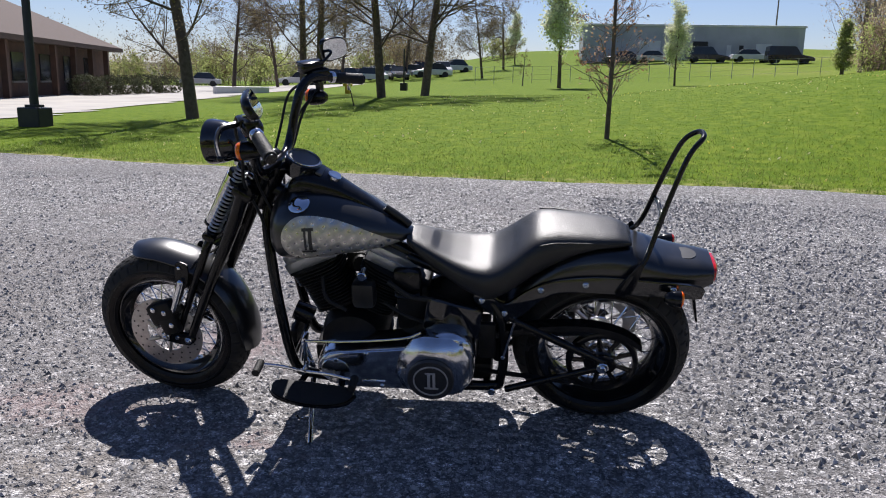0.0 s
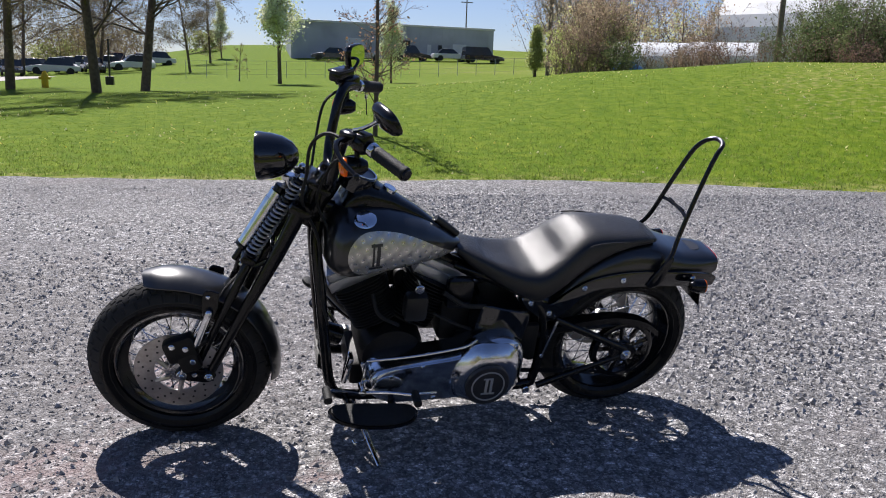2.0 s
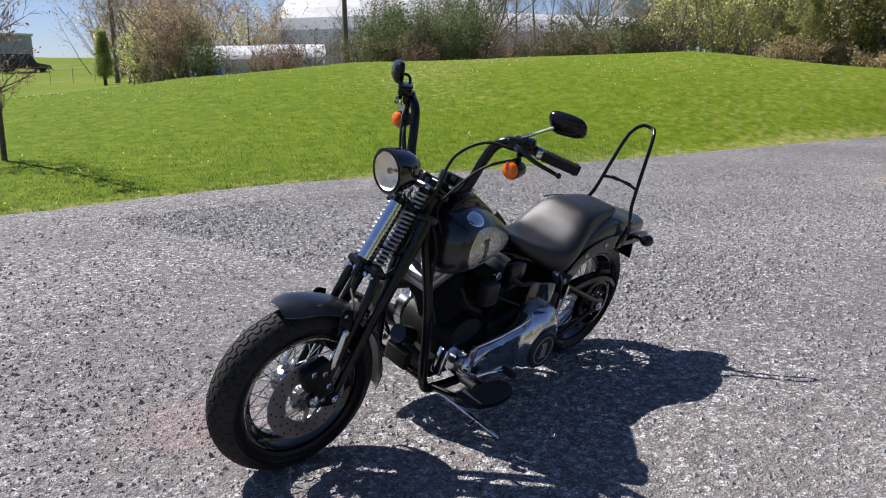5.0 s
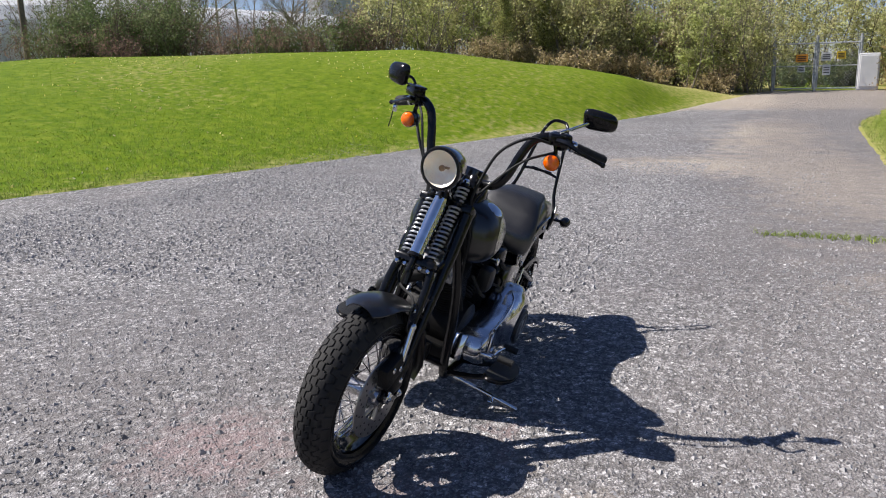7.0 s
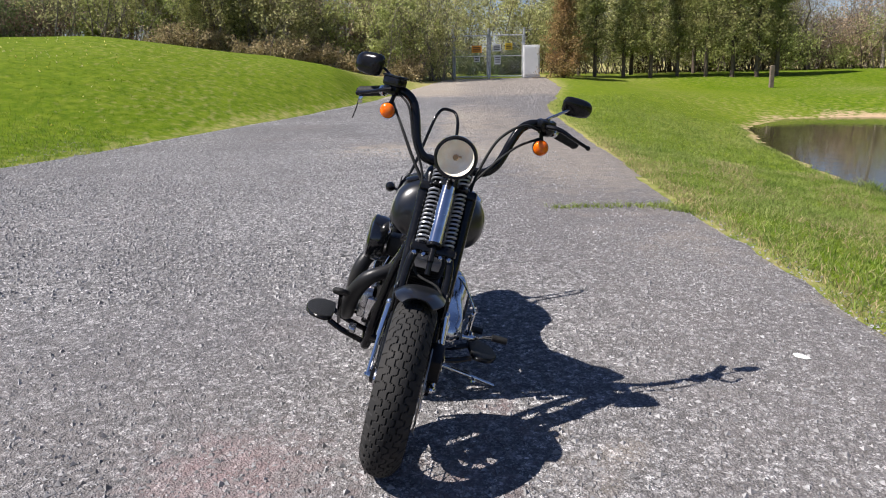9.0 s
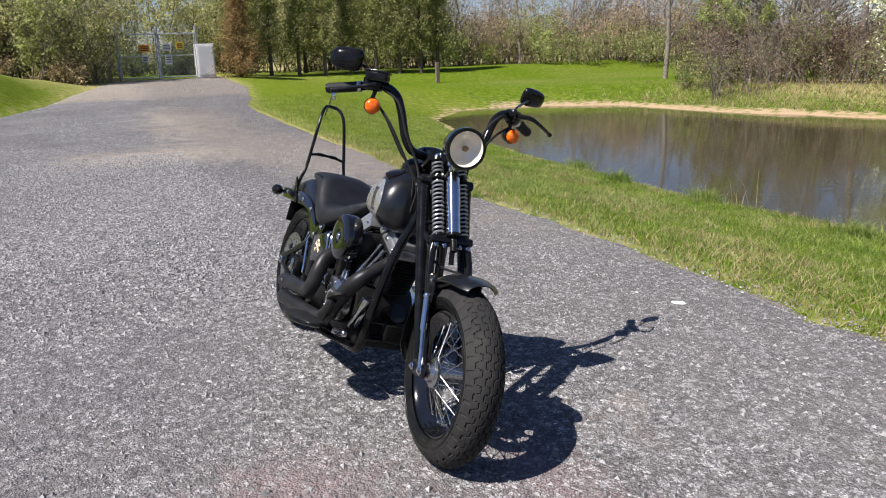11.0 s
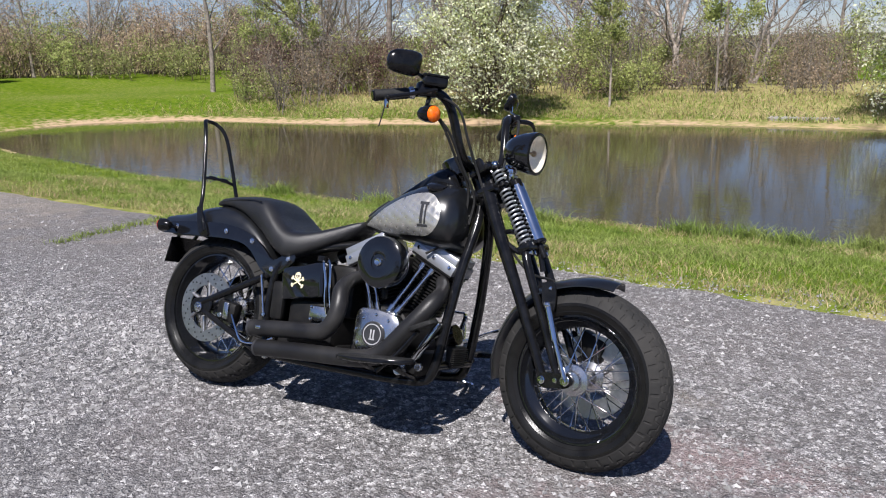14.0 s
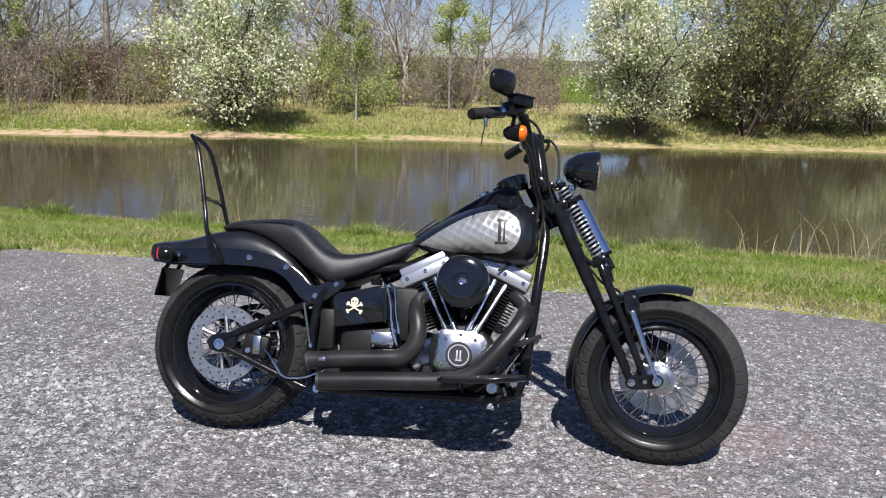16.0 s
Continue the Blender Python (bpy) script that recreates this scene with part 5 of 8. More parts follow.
cab = tagged(empty("utility_cabinet", pose(-36.6, 4.42, gz)), "white metal utility cabinet beside the gate", "cabinet")
solid("box", lambda bm: block(bm, -0.45, 0.45, -0.42, 0.42, 0, 1.6, 0.03), M_TRIMWHITE, cab)
solid("door", lambda bm: block(bm, 0.45, 0.48, -0.35, 0.35, 0.15, 1.5, 0.01), M_TRIMWHITE, cab)

pz = float(ground_z(-33.0, 15.2))
post = tagged(empty("wooden_post", pose(-33.0, 15.2, pz)), "short square wooden post on the grass", "post")
solid("post", lambda bm: block(bm, -0.09, 0.09, -0.09, 0.09, -0.1, 1.0, 0.015), M_WOODPOLE, post)
slab = tagged(empty("concrete_slab", pose(-0.2, 20.3, -0.52, 0, 0, 4)), "flat concrete slab at the far waterline", "slab")
solid("slab", lambda bm: block(bm, -0.85, 0.85, -0.5, 0.5, -0.2, 0.16, 0.03), M_CONC, slab)

# ---- motorcycle: materials ----
M_GLOSS = material("gloss_black_paint", (0.0045, 0.005, 0.006), 0.10, color2=(0.006, 0.0065, 0.008), scale=14, coat=0.8, rough_var=0.04, dirt=(0.009, 0.0088, 0.0085), dirt_scale=9, dirt_amount=0.18, spec=0.35)
M_DENIM = material("satin_black_paint", (0.0045, 0.005, 0.006), 0.31, color2=(0.0075, 0.008, 0.009), scale=16, coat=0.5, rough_var=0.05, dirt=(0.014, 0.0135, 0.013), dirt_scale=9, dirt_amount=0.2)
M_SATIN = material("satin_black", (0.004, 0.004, 0.0045), 0.15, color2=(0.008, 0.008, 0.0085), scale=30, bump=0.03, bump_scale=300, rough_var=0.08, dirt=(0.015, 0.014, 0.013), dirt_scale=14, dirt_amount=0.25, spec=0.3)
M_WRINKLE = material("black_engine_enamel", (0.007, 0.007, 0.0075), 0.45, color2=(0.011, 0.0105, 0.010), scale=40, bump=0.15, bump_scale=400, dirt=(0.018, 0.017, 0.015), dirt_scale=12, dirt_amount=0.35, spec=0.2)
M_PIPE = material("matt_dark_exhaust", (0.010, 0.010, 0.011), 0.40, color2=(0.015, 0.0147, 0.0147), scale=9, bump=0.06, bump_scale=200, rough_var=0.10, dirt=(0.085, 0.08, 0.075), dirt_scale=5, dirt_amount=0.25, spec=0.3)
M_COVER = material("worn_cover_chrome", (0.74, 0.75, 0.78), 0.17, 1.0, color2=(0.62, 0.63, 0.66), scale=14, rough_var=0.06, bump=0.05, bump_scale=30, dirt=(0.25, 0.24, 0.22), dirt_scale=9, dirt_amount=0.4)
M_CHROME = material("chrome", (0.72, 0.73, 0.75), 0.10, 1.0, color2=(0.60, 0.61, 0.63), scale=20, rough_var=0.05, dirt=(0.32, 0.30, 0.27), dirt_scale=18, dirt_amount=0.25)
M_ALU = material("polished_aluminium", (0.58, 0.58, 0.59), 0.26, 1.0, color2=(0.46, 0.46, 0.47), scale=25, rough_var=0.10, dirt=(0.22, 0.21, 0.19), dirt_scale=10, dirt_amount=0.35)
M_ROCKER = material("silver_powder_coat", (0.46, 0.47, 0.50), 0.34, 0.75, color2=(0.40, 0.41, 0.43), scale=20, rough_var=0.06, bump=0.05, bump_scale=300, dirt=(0.20, 0.19, 0.18), dirt_scale=9, dirt_amount=0.3)
M_STEEL = material("brake_steel", (0.42, 0.40, 0.385), 0.36, 1.0, color2=(0.50, 0.49, 0.48), scale=60, rough_var=0.08, dirt=(0.25, 0.20, 0.16), dirt_scale=14, dirt_amount=0.3)
M_RUBBER = material("tyre_rubber", (0.005, 0.005, 0.005), 0.24, color2=(0.010, 0.010, 0.0098), scale=12, bump=0.05, bump_scale=180, rough_var=0.10, dirt=(0.016, 0.015, 0.014), dirt_scale=7, dirt_amount=0.35, spec=0.2)
M_TREAD = material("worn_tread_rubber", (0.016, 0.016, 0.016), 0.8, color2=(0.026, 0.025, 0.024), scale=18, bump=0.1, bump_scale=200, dirt=(0.05, 0.046, 0.042), dirt_scale=7, dirt_amount=0.35, spec=0.25)
M_GRIP = material("black_rubber", (0.012, 0.012, 0.012), 0.6, color2=(0.018, 0.018, 0.018), scale=60, bump=0.3, bump_scale=250, spec=0.25)
M_LEATHER = material("black_seat_leather", (0.008, 0.008, 0.009), 0.42, color2=(0.012, 0.012, 0.013), scale=20, bump=0.22, bump_scale=260, rough_var=0.06, dirt=(0.035, 0.033, 0.030), dirt_scale=6, dirt_amount=0.22, spec=0.5)
M_SILVERPAINT = material("swirled_silver_paint", (0.50, 0.48, 0.44), 0.36, 0.75, color2=(0.54, 0.53, 0.50), scale=10, coat=0.2)
M_CREAM = material("cream_decal", (0.76, 0.68, 0.48), 0.5, color2=(0.66, 0.57, 0.38), scale=50)
M_DECAL = material("dark_decal", (0.020, 0.020, 0.022), 0.4, color2=(0.03, 0.03, 0.032), scale=50)
M_SILVERINK = material("silver_emblem", (0.44, 0.44, 0.45), 0.45, 0.3, color2=(0.36, 0.36, 0.37), scale=60)
M_DIAL = material("dial_face", (0.05, 0.055, 0.062), 0.35, color2=(0.08, 0.085, 0.095), scale=20)
M_REFLECT = material("lamp_reflector", (0.98, 0.93, 0.82), 0.36, 0.3, color2=(0.97, 0.85, 0.68), scale=25, bump=0.25, bump_scale=90)
M_BULB = material("heat_tinted_metal", (0.30, 0.19, 0.11), 0.3, 0.8, color2=(0.45, 0.33, 0.22), scale=60)
M_MIRROR = material("mirror_glass", (0.86, 0.88, 0.88), 0.02, 1.0, color2=(0.84, 0.86, 0.86), scale=3)


def lens(name, col, col2):
    m = material(name, col, 0.12, color2=col2, scale=90, coat=0.6)
    b = m.node_tree.nodes["Principled BSDF"]
    b.inputs["Transmission Weight"].default_value = 0.12
    b.inputs["Subsurface Weight"].default_value = 0.4
    b.inputs["Subsurface Radius"].default_value = (0.03, 0.01, 0.004)
    return m


M_ORANGE = lens("orange_lens", (0.96, 0.135, 0.001), (1.0, 0.21, 0.003))
M_RED = lens("red_lens", (0.55, 0.012, 0.015), (0.70, 0.02, 0.02))
M_GLASS = bpy.data.materials.new("headlamp_glass")
M_GLASS.use_nodes = True
gn, gk = M_GLASS.node_tree.nodes, M_GLASS.node_tree.links
g_clear, g_gloss, g_mix, g_fres, g_pow = gn.new("ShaderNodeBsdfTransparent"), gn.new("ShaderNodeBsdfGlossy"), gn.new("ShaderNodeMixShader"), gn.new("ShaderNodeLayerWeight"), gn.new("ShaderNodeMath")
g_gloss.inputs["Roughness"].default_value = 0.04
g_fres.inputs["Blend"].default_value = 0.5
g_pow.operation = "POWER"
g_pow.inputs[1].default_value = 4.0
gk.new(g_fres.outputs["Facing"], g_pow.inputs[0])
gk.new(g_pow.outputs[0], g_mix.inputs[0])
gk.new(g_clear.outputs[0], g_mix.inputs[1])
gk.new(g_gloss.outputs[0], g_mix.inputs[2])
gk.new(g_mix.outputs[0], gn["Material Output"].inputs["Surface"])


def swirl(m):
    """Engine-turned overlapping discs in the silver of the tank panels."""
    nt = m.node_tree
    n, l = nt.nodes, nt.links
    tc = n.new("ShaderNodeTexCoord")
    sx_ = n.new("ShaderNodeSeparateXYZ")
    cx_ = n.new("ShaderNodeCombineXYZ")
    l.new(tc.outputs["Object"], sx_.inputs[0])
    l.new(sx_.outputs["X"], cx_.inputs["X"])
    l.new(sx_.outputs["Z"], cx_.inputs["Y"])
    mp = n.new("ShaderNodeMapping")
    mp.inputs["Rotation"].default_value = (0, 0, radians(28))
    mp.inputs["Scale"].default_value = (36, 36, 1)
    l.new(cx_.outputs[0], mp.inputs["Vector"])
    vo = n.new("ShaderNodeTexVoronoi")
    vo.voronoi_dimensions = "2D"
    vo.inputs["Scale"].default_value, vo.inputs["Randomness"].default_value = 1.0, 0.10
    l.new(mp.outputs[0], vo.inputs["Vector"])
    cr = n.new("ShaderNodeMapRange")
    cr.inputs[1].default_value, cr.inputs[2].default_value, cr.inputs[3].default_value, cr.inputs[4].default_value = 0.05, 0.65, 1.08, 0.88
    l.new(vo.outputs["Distance"], cr.inputs[0])
    hs = n.new("ShaderNodeHueSaturation")
    base = n["Principled BSDF"].inputs["Base Color"]
    l.new(base.links[0].from_socket, hs.inputs["Color"])
    l.new(cr.outputs[0], hs.inputs["Value"])
    l.new(hs.outputs[0], base)
    mr = n.new("ShaderNodeMapRange")
    mr.inputs[1].default_value, mr.inputs[2].default_value, mr.inputs[3].default_value, mr.inputs[4].default_value = 0.0, 0.7, 0.20, 0.48
    l.new(vo.outputs["Distance"], mr.inputs[0])
    l.new(mr.outputs[0], n["Principled BSDF"].inputs["Roughness"])
    bp = n.new("ShaderNodeBump")
    bp.inputs["Strength"].default_value, bp.inputs["Distance"].default_value = 0.26, 0.01
    l.new(vo.outputs["Distance"], bp.inputs["Height"])
    l.new(bp.outputs[0], n["Principled BSDF"].inputs["Normal"])


swirl(M_SILVERPAINT)

# ---- motorcycle: shaping helpers, in the machine's own axes (x ahead, y to its left, z up) ----
LEAN, HEADING, STEER_DEG = 17.9, 2.4, -6.2
bike = empty("motorcycle", pose(-0.007, -0.060, 0.009, 0, 0, HEADING) @ pose(0, 0, 0, -LEAN))
tagged(bike, "black custom cruiser motorcycle leaning on its side stand", "motorcycle")
RAKE = radians(30)
HEAD = Vector((1.225, 0, 0.93))
STEER = Matrix.Translation(HEAD) @ Matrix.Rotation(radians(STEER_DEG), 4, Vector((-math.sin(RAKE), 0, math.cos(RAKE)))) @ Matrix.Translation(-HEAD)


fork_set = False


def part(name, bm, mat, parent=None, label="", steer=False, smooth_angle=40):
    """Links a bmesh as one mesh object under the motorcycle or under one of its parts."""
    if steer:
        if fork_set:
            for v in bm.verts:
                v.co.z -= 0.014 * min(1.0, max(0.0, (0.50 - v.co.z) / 0.15))
        bm.transform(STEER)
    for v in bm.verts:
        v.co.x += 0.018 * min(1.0, max(0.0, (0.60 - v.co.x) / 0.25))
    bmesh.ops.recalc_face_normals(bm, faces=bm.faces)
    for f in bm.faces:
        f.smooth = True
    for e in bm.edges:
        if len(e.link_faces) == 2 and e.calc_face_angle(0) > radians(smooth_angle):
            e.smooth = False
    me = bpy.data.meshes.new(name)
    bm.to_mesh(me)
    bm.free()
    me.materials.append(mat)
    ob = new(name, me)
    ob.parent = parent or bike
    if label:
        tagged(ob, label)
    return ob


def loft(bm, rings, cap=True, closed=True):
    vs = [[bm.verts.new(p) for p in ring] for ring in rings]
    n = len(rings[0])
    for a, b in zip(vs, vs[1:]):
        for i in range(n if closed else n - 1):
            j = (i + 1) % n
            bm.faces.new((a[i], a[j], b[j], b[i]))
    if cap:
        bm.faces.new(vs[0][::-1])
        bm.faces.new(vs[-1])
    return bm


def curve(pts, k=6):
    """A smooth line through points."""
    p = [Vector(q) for q in pts]
    p = [p[0] * 2 - p[1]] + p + [p[-1] * 2 - p[-2]]
    out = []
    for a, b, c, d in zip(p, p[1:], p[2:], p[3:]):
        for i in range(k):
            t = i / k
            out.append(0.5 * (2 * b + (c - a) * t + (2 * a - 5 * b + 4 * c - d) * t * t + (3 * b - a - 3 * c + d) * t ** 3))
    return out + [p[-2]]


def tube(bm, pts, r, n=10, k=6, r_end=None):
    """A round rod along a smooth line; r may be a list, one radius a given point."""
    line = curve(pts, k) if len(pts) > 2 else [Vector(pts[0]), Vector(pts[1])]
    m = len(line)
    if isinstance(r, (list, tuple)):
        rad = np.interp(np.linspace(0, 1, m), np.linspace(0, 1, len(r)), r)
    else:
        rad = np.linspace(r, r if r_end is None else r_end, m)
    rings, up = [], None
    for i, p in enumerate(line):
        d = (line[min(i + 1, m - 1)] - line[max(i - 1, 0)]).normalized()
        if up is None:
            up = d.orthogonal().normalized()
        up = (up - d * up.dot(d)).normalized()
        side = d.cross(up)
        rings.append([p + (up * math.cos(a) + side * math.sin(a)) * float(rad[i]) for a in (2 * math.pi * j / n for j in range(n))])
    return loft(bm, rings)


def frame_of(axis):
    d = Vector(axis).normalized()
    u = d.orthogonal().normalized()
    if abs(d.y) > 0.9:
        u = Vector((1, 0, 0))
        u = (u - d * u.dot(d)).normalized()
    return d, u, d.cross(u)


def lathe(bm, centre, axis, profile, n=32, closed=False, cap=True):
    """Turns (radius, height) pairs about an axis."""
    d, u, w = frame_of(axis)
    c = Vector(centre)
    rings = [[c + d * h + (u * math.cos(a) + w * math.sin(a)) * max(r, 1e-4) for a in (2 * math.pi * j / n for j in range(n))] for r, h in profile]
    if closed:
        rings = rings + rings[:1]
        loft(bm, rings, cap=False)
        bmesh.ops.remove_doubles(bm, verts=bm.verts, dist=1e-6)
        return bm
    return loft(bm, rings, cap=cap)


def disc(bm, centre, axis, r, t, bevel=0.003, n=28):
    return lathe(bm, centre, axis, ((r - bevel, 0), (r, bevel), (r, t - bevel), (r - bevel, t)), n)


def ball(bm, centre, r, n=12):
    return lathe(bm, centre, (0, 0, 1), [(r * math.sin(a), -r * math.cos(a)) for a in (math.pi * i / 8 for i in range(9))], n)


def rbox(bm, centre, size, bevel=0.006, m=None):
    """A box with bevelled edges, turned by m."""
    b2 = bmesh.new()
    bmesh.ops.create_cube(b2, size=1, matrix=Matrix.Diagonal((*size, 1)))
    bmesh.ops.bevel(b2, geom=b2.edges[:], offset=bevel, segments=2, affect="EDGES", profile=0.5)
    b2.transform(Matrix.Translation(centre) @ (m or Matrix()))
    me = bpy.data.meshes.new("tmp")
    b2.to_mesh(me)
    b2.free()
    bm.from_mesh(me)
    bpy.data.meshes.remove(me)
    return bm


def plate(bm, outline, y0, y1, bevel=0.003):
    """A plate from an outline of (x, z), between two y, with broken edges."""
    c = Vector((sum(p[0] for p in outline) / len(outline), sum(p[1] for p in outline) / len(outline)))
    rings = []
    for y, s in ((y0, 1 - bevel / 0.05), (y0 + math.copysign(bevel, y1 - y0), 1), (y1 - math.copysign(bevel, y1 - y0), 1), (y1, 1 - bevel / 0.05)):
        rings.append([(c.x + (x - c.x) * s, y, c.y + (z - c.y) * s) for x, z in outline])
    return loft(bm, rings)


def smooth_outline(pts, k=5):
    line = curve([(x, 0, z) for x, z in list(pts) + [pts[0]]], k)
    return [(p.x, p.z) for p in line[:-1]]


B = bmesh.new


def tyre(name, c, R, half, bead, seed, parent, steer, teeth=38):
    """A tyre with a zigzag tread cut into its crown."""
    n_a, n_c = 600, 66
    sect = []
    k_r = 0.085 if half < 0.08 else 0.080
    for i in range(n_c + 1):
        u = -1 + 2 * i / n_c
        sect.append((u * half * 0.93, R - k_r * (1 - math.sqrt(1 - (0.88 * u) ** 2))))
    R1 = sect[0][1]
    q = R1 - bead
    side = [(half * w_, R1 - f_ * q) for w_, f_ in ((0.965, 0.07), (0.99, 0.18), (1.0, 0.30), (1.016, 0.33), (1.016, 0.41), (0.995, 0.44), (0.96, 0.62), (0.91, 0.80), (0.915, 0.84), (0.89, 0.90))] + [(half * 0.80, bead - 0.004)]
    bm = B()
    rings = []
    for j in range(n_a):
        a = 2 * math.pi * j / n_a
        ph = (j / n_a * teeth) % 1.0
        ring = []
        for x, r in reversed(side):
            ring.append((-x, r))
        for i, (x, r) in enumerate(sect):
            u = -1 + 2 * i / n_c
            saw = 4 * abs(ph - 0.5) - 1
            zig = 0.125 * max(-1.0, min(1.0, saw * 3.5))
            cut = 0.0
            for u0 in (-0.60, -0.20, 0.20, 0.60):
                if abs(u - u0 - zig) < 0.038:
                    cut = 0.006
            if abs(u) > 0.80 and (ph + 0.5 * (u > 0)) % 1.0 < 0.16:
                cut = 0.005
            ring.append((x, r - cut))
        ring += side
        rings.append([(c[0] + r * math.cos(a), c[1] + x, c[2] + r * math.sin(a)) for x, r in ring])
    rings.append(rings[0])
    loft(bm, rings, cap=False, closed=False)
    bmesh.ops.remove_doubles(bm, verts=bm.verts[:len(rings[0])] + bm.verts[-len(rings[0]):], dist=1e-6)
    crown = {f for f in bm.faces if all(math.hypot(v.co.x - c[0], v.co.z - c[2]) > R1 - 0.009 for v in f.verts)}
    for f in crown:
        f.material_index = 1
    ob = part(name, bm, M_RUBBER, parent, "dusty black tyre with zigzag tread", steer, 25)
    ob.data.materials.append(M_TREAD)
    return ob


def wheel(name, c, R, half, rim_r, rim_half, steer, label, hub_half=0.075):
    """Spoked wheel: rim with tyre, hub and spokes as its own parts."""
    bm = B()
    lathe(bm, c, (0, 1, 0), ((rim_r + 0.008, -rim_half), (rim_r + 0.010, -rim_half + 0.006), (rim_r - 0.004, -rim_half + 0.012), (rim_r - 0.014, -rim_half * 0.62), (rim_r - 0.030, -rim_half * 0.4), (rim_r - 0.034, 0),
                             (rim_r - 0.030, rim_half * 0.4), (rim_r - 0.014, rim_half * 0.62), (rim_r - 0.004, rim_half - 0.012), (rim_r + 0.010, rim_half - 0.006), (rim_r + 0.008, rim_half), (rim_r - 0.004, rim_half),
                             (rim_r - 0.012, rim_half - 0.012), (rim_r - 0.024, rim_half * 0.6), (rim_r - 0.040, rim_half * 0.36), (rim_r - 0.042, 0), (rim_r - 0.040, -rim_half * 0.36), (rim_r - 0.024, -rim_half * 0.6), (rim_r - 0.012, -rim_half + 0.012), (rim_r - 0.004, -rim_half)), 72, closed=True)
    rim = part(name, bm, M_GLOSS, None, label, steer)
    tyre("tyre", c, R, half, rim_r + 0.006, 1, rim, steer)
    bm = B()
    h = hub_half
    lathe(bm, c, (0, 1, 0), ((0.012, -h - 0.015), (0.030, -h - 0.013), (0.034, -h), (0.052, -h + 0.004), (0.053, -h + 0.014), (0.032, -h + 0.022), (0.027, 0), (0.032, h - 0.022), (0.053, h - 0.014), (0.052, h - 0.004), (0.034, h), (0.030, h + 0.013), (0.012, h + 0.015)), 36)
    part("hub", bm, M_ALU, rim, "polished hub", steer)
    sp = None
    for i in range(40):
        s = 1 if i % 2 else -1
        a0 = 2 * math.pi * i / 40
        twist = 0.55 * (1 if (i // 2) % 2 else -1)
        p0 = Vector((c[0] + 0.046 * math.cos(a0 + twist), c[1] + s * (h - 0.010), c[2] + 0.046 * math.sin(a0 + twist)))
        p1 = Vector((c[0] + (rim_r - 0.036) * math.cos(a0), c[1] + s * 0.012, c[2] + (rim_r - 0.036) * math.sin(a0)))
        q = p0 + (p1 - p0) * 0.90
        bm = B()
        tube(bm, (p0, p1), 0.0021, 6)
        tube(bm, (q, p1), 0.0034, 6)
        part("spoke", bm, M_CHROME, rim, "chrome spoke" if i == 0 else "", steer)
    return rim


def rotor(c, y, R, inner, steer, parent, side):
    """A drilled brake disc with its carrier."""
    bm = B()
    n = 72
    lathe(bm, (c[0], y, c[2]), (0, 1, 0), ((inner, -0.0025), (R - 0.001, -0.0025), (R, 0), (R - 0.001, 0.0025), (inner, 0.0025)), n, closed=True)
    ob = part("brake_rotor", bm, M_STEEL, parent, "drilled steel brake disc", steer)
    bm = B()
    for ring, k in ((inner + (R - inner) * 0.28, 0), (inner + (R - inner) * 0.55, 1), (inner + (R - inner) * 0.80, 2)):
        for i in range(15):
            a = 2 * math.pi * (i + k * 0.33) / 15
            disc(bm, (c[0] + ring * math.cos(a), y + side * 0.0026, c[2] + ring * math.sin(a)), (0, side, 0), 0.0042, 0.0012, 0.0003, 8)
    tagged(part("drilling", bm, M_DECAL, ob, "dark drilled holes", steer), "dark drilled holes", kind="stuff")
    for i in range(6):
        bm = B()
        a = 2 * math.pi * i / 6 + 0.3
        tube(bm, ((c[0] + 0.04 * math.cos(a), y, c[2] + 0.04 * math.sin(a)), (c[0] + (inner + 0.008) * math.cos(a + 0.25), y, c[2] + (inner + 0.008) * math.sin(a + 0.25))), 0.008, 8)
        part("carrier_arm", bm, M_STEEL, ob, "", steer)
    return ob


FA, RA = (1.652, 0.0, 0.298), (0.008, 0.0, 0.318)
front = wheel("front_wheel", FA, 0.309, 0.070, 0.214, 0.050, True, "black-rimmed spoked front wheel")
rear = wheel("rear_wheel", RA, 0.321, 0.095, 0.228, 0.072, False, "black-rimmed spoked rear wheel", 0.085)
rotor(FA, 0.080, 0.146, 0.080, True, front, 1)
rotor(RA, -0.112, 0.146, 0.095, False, rear, -1)

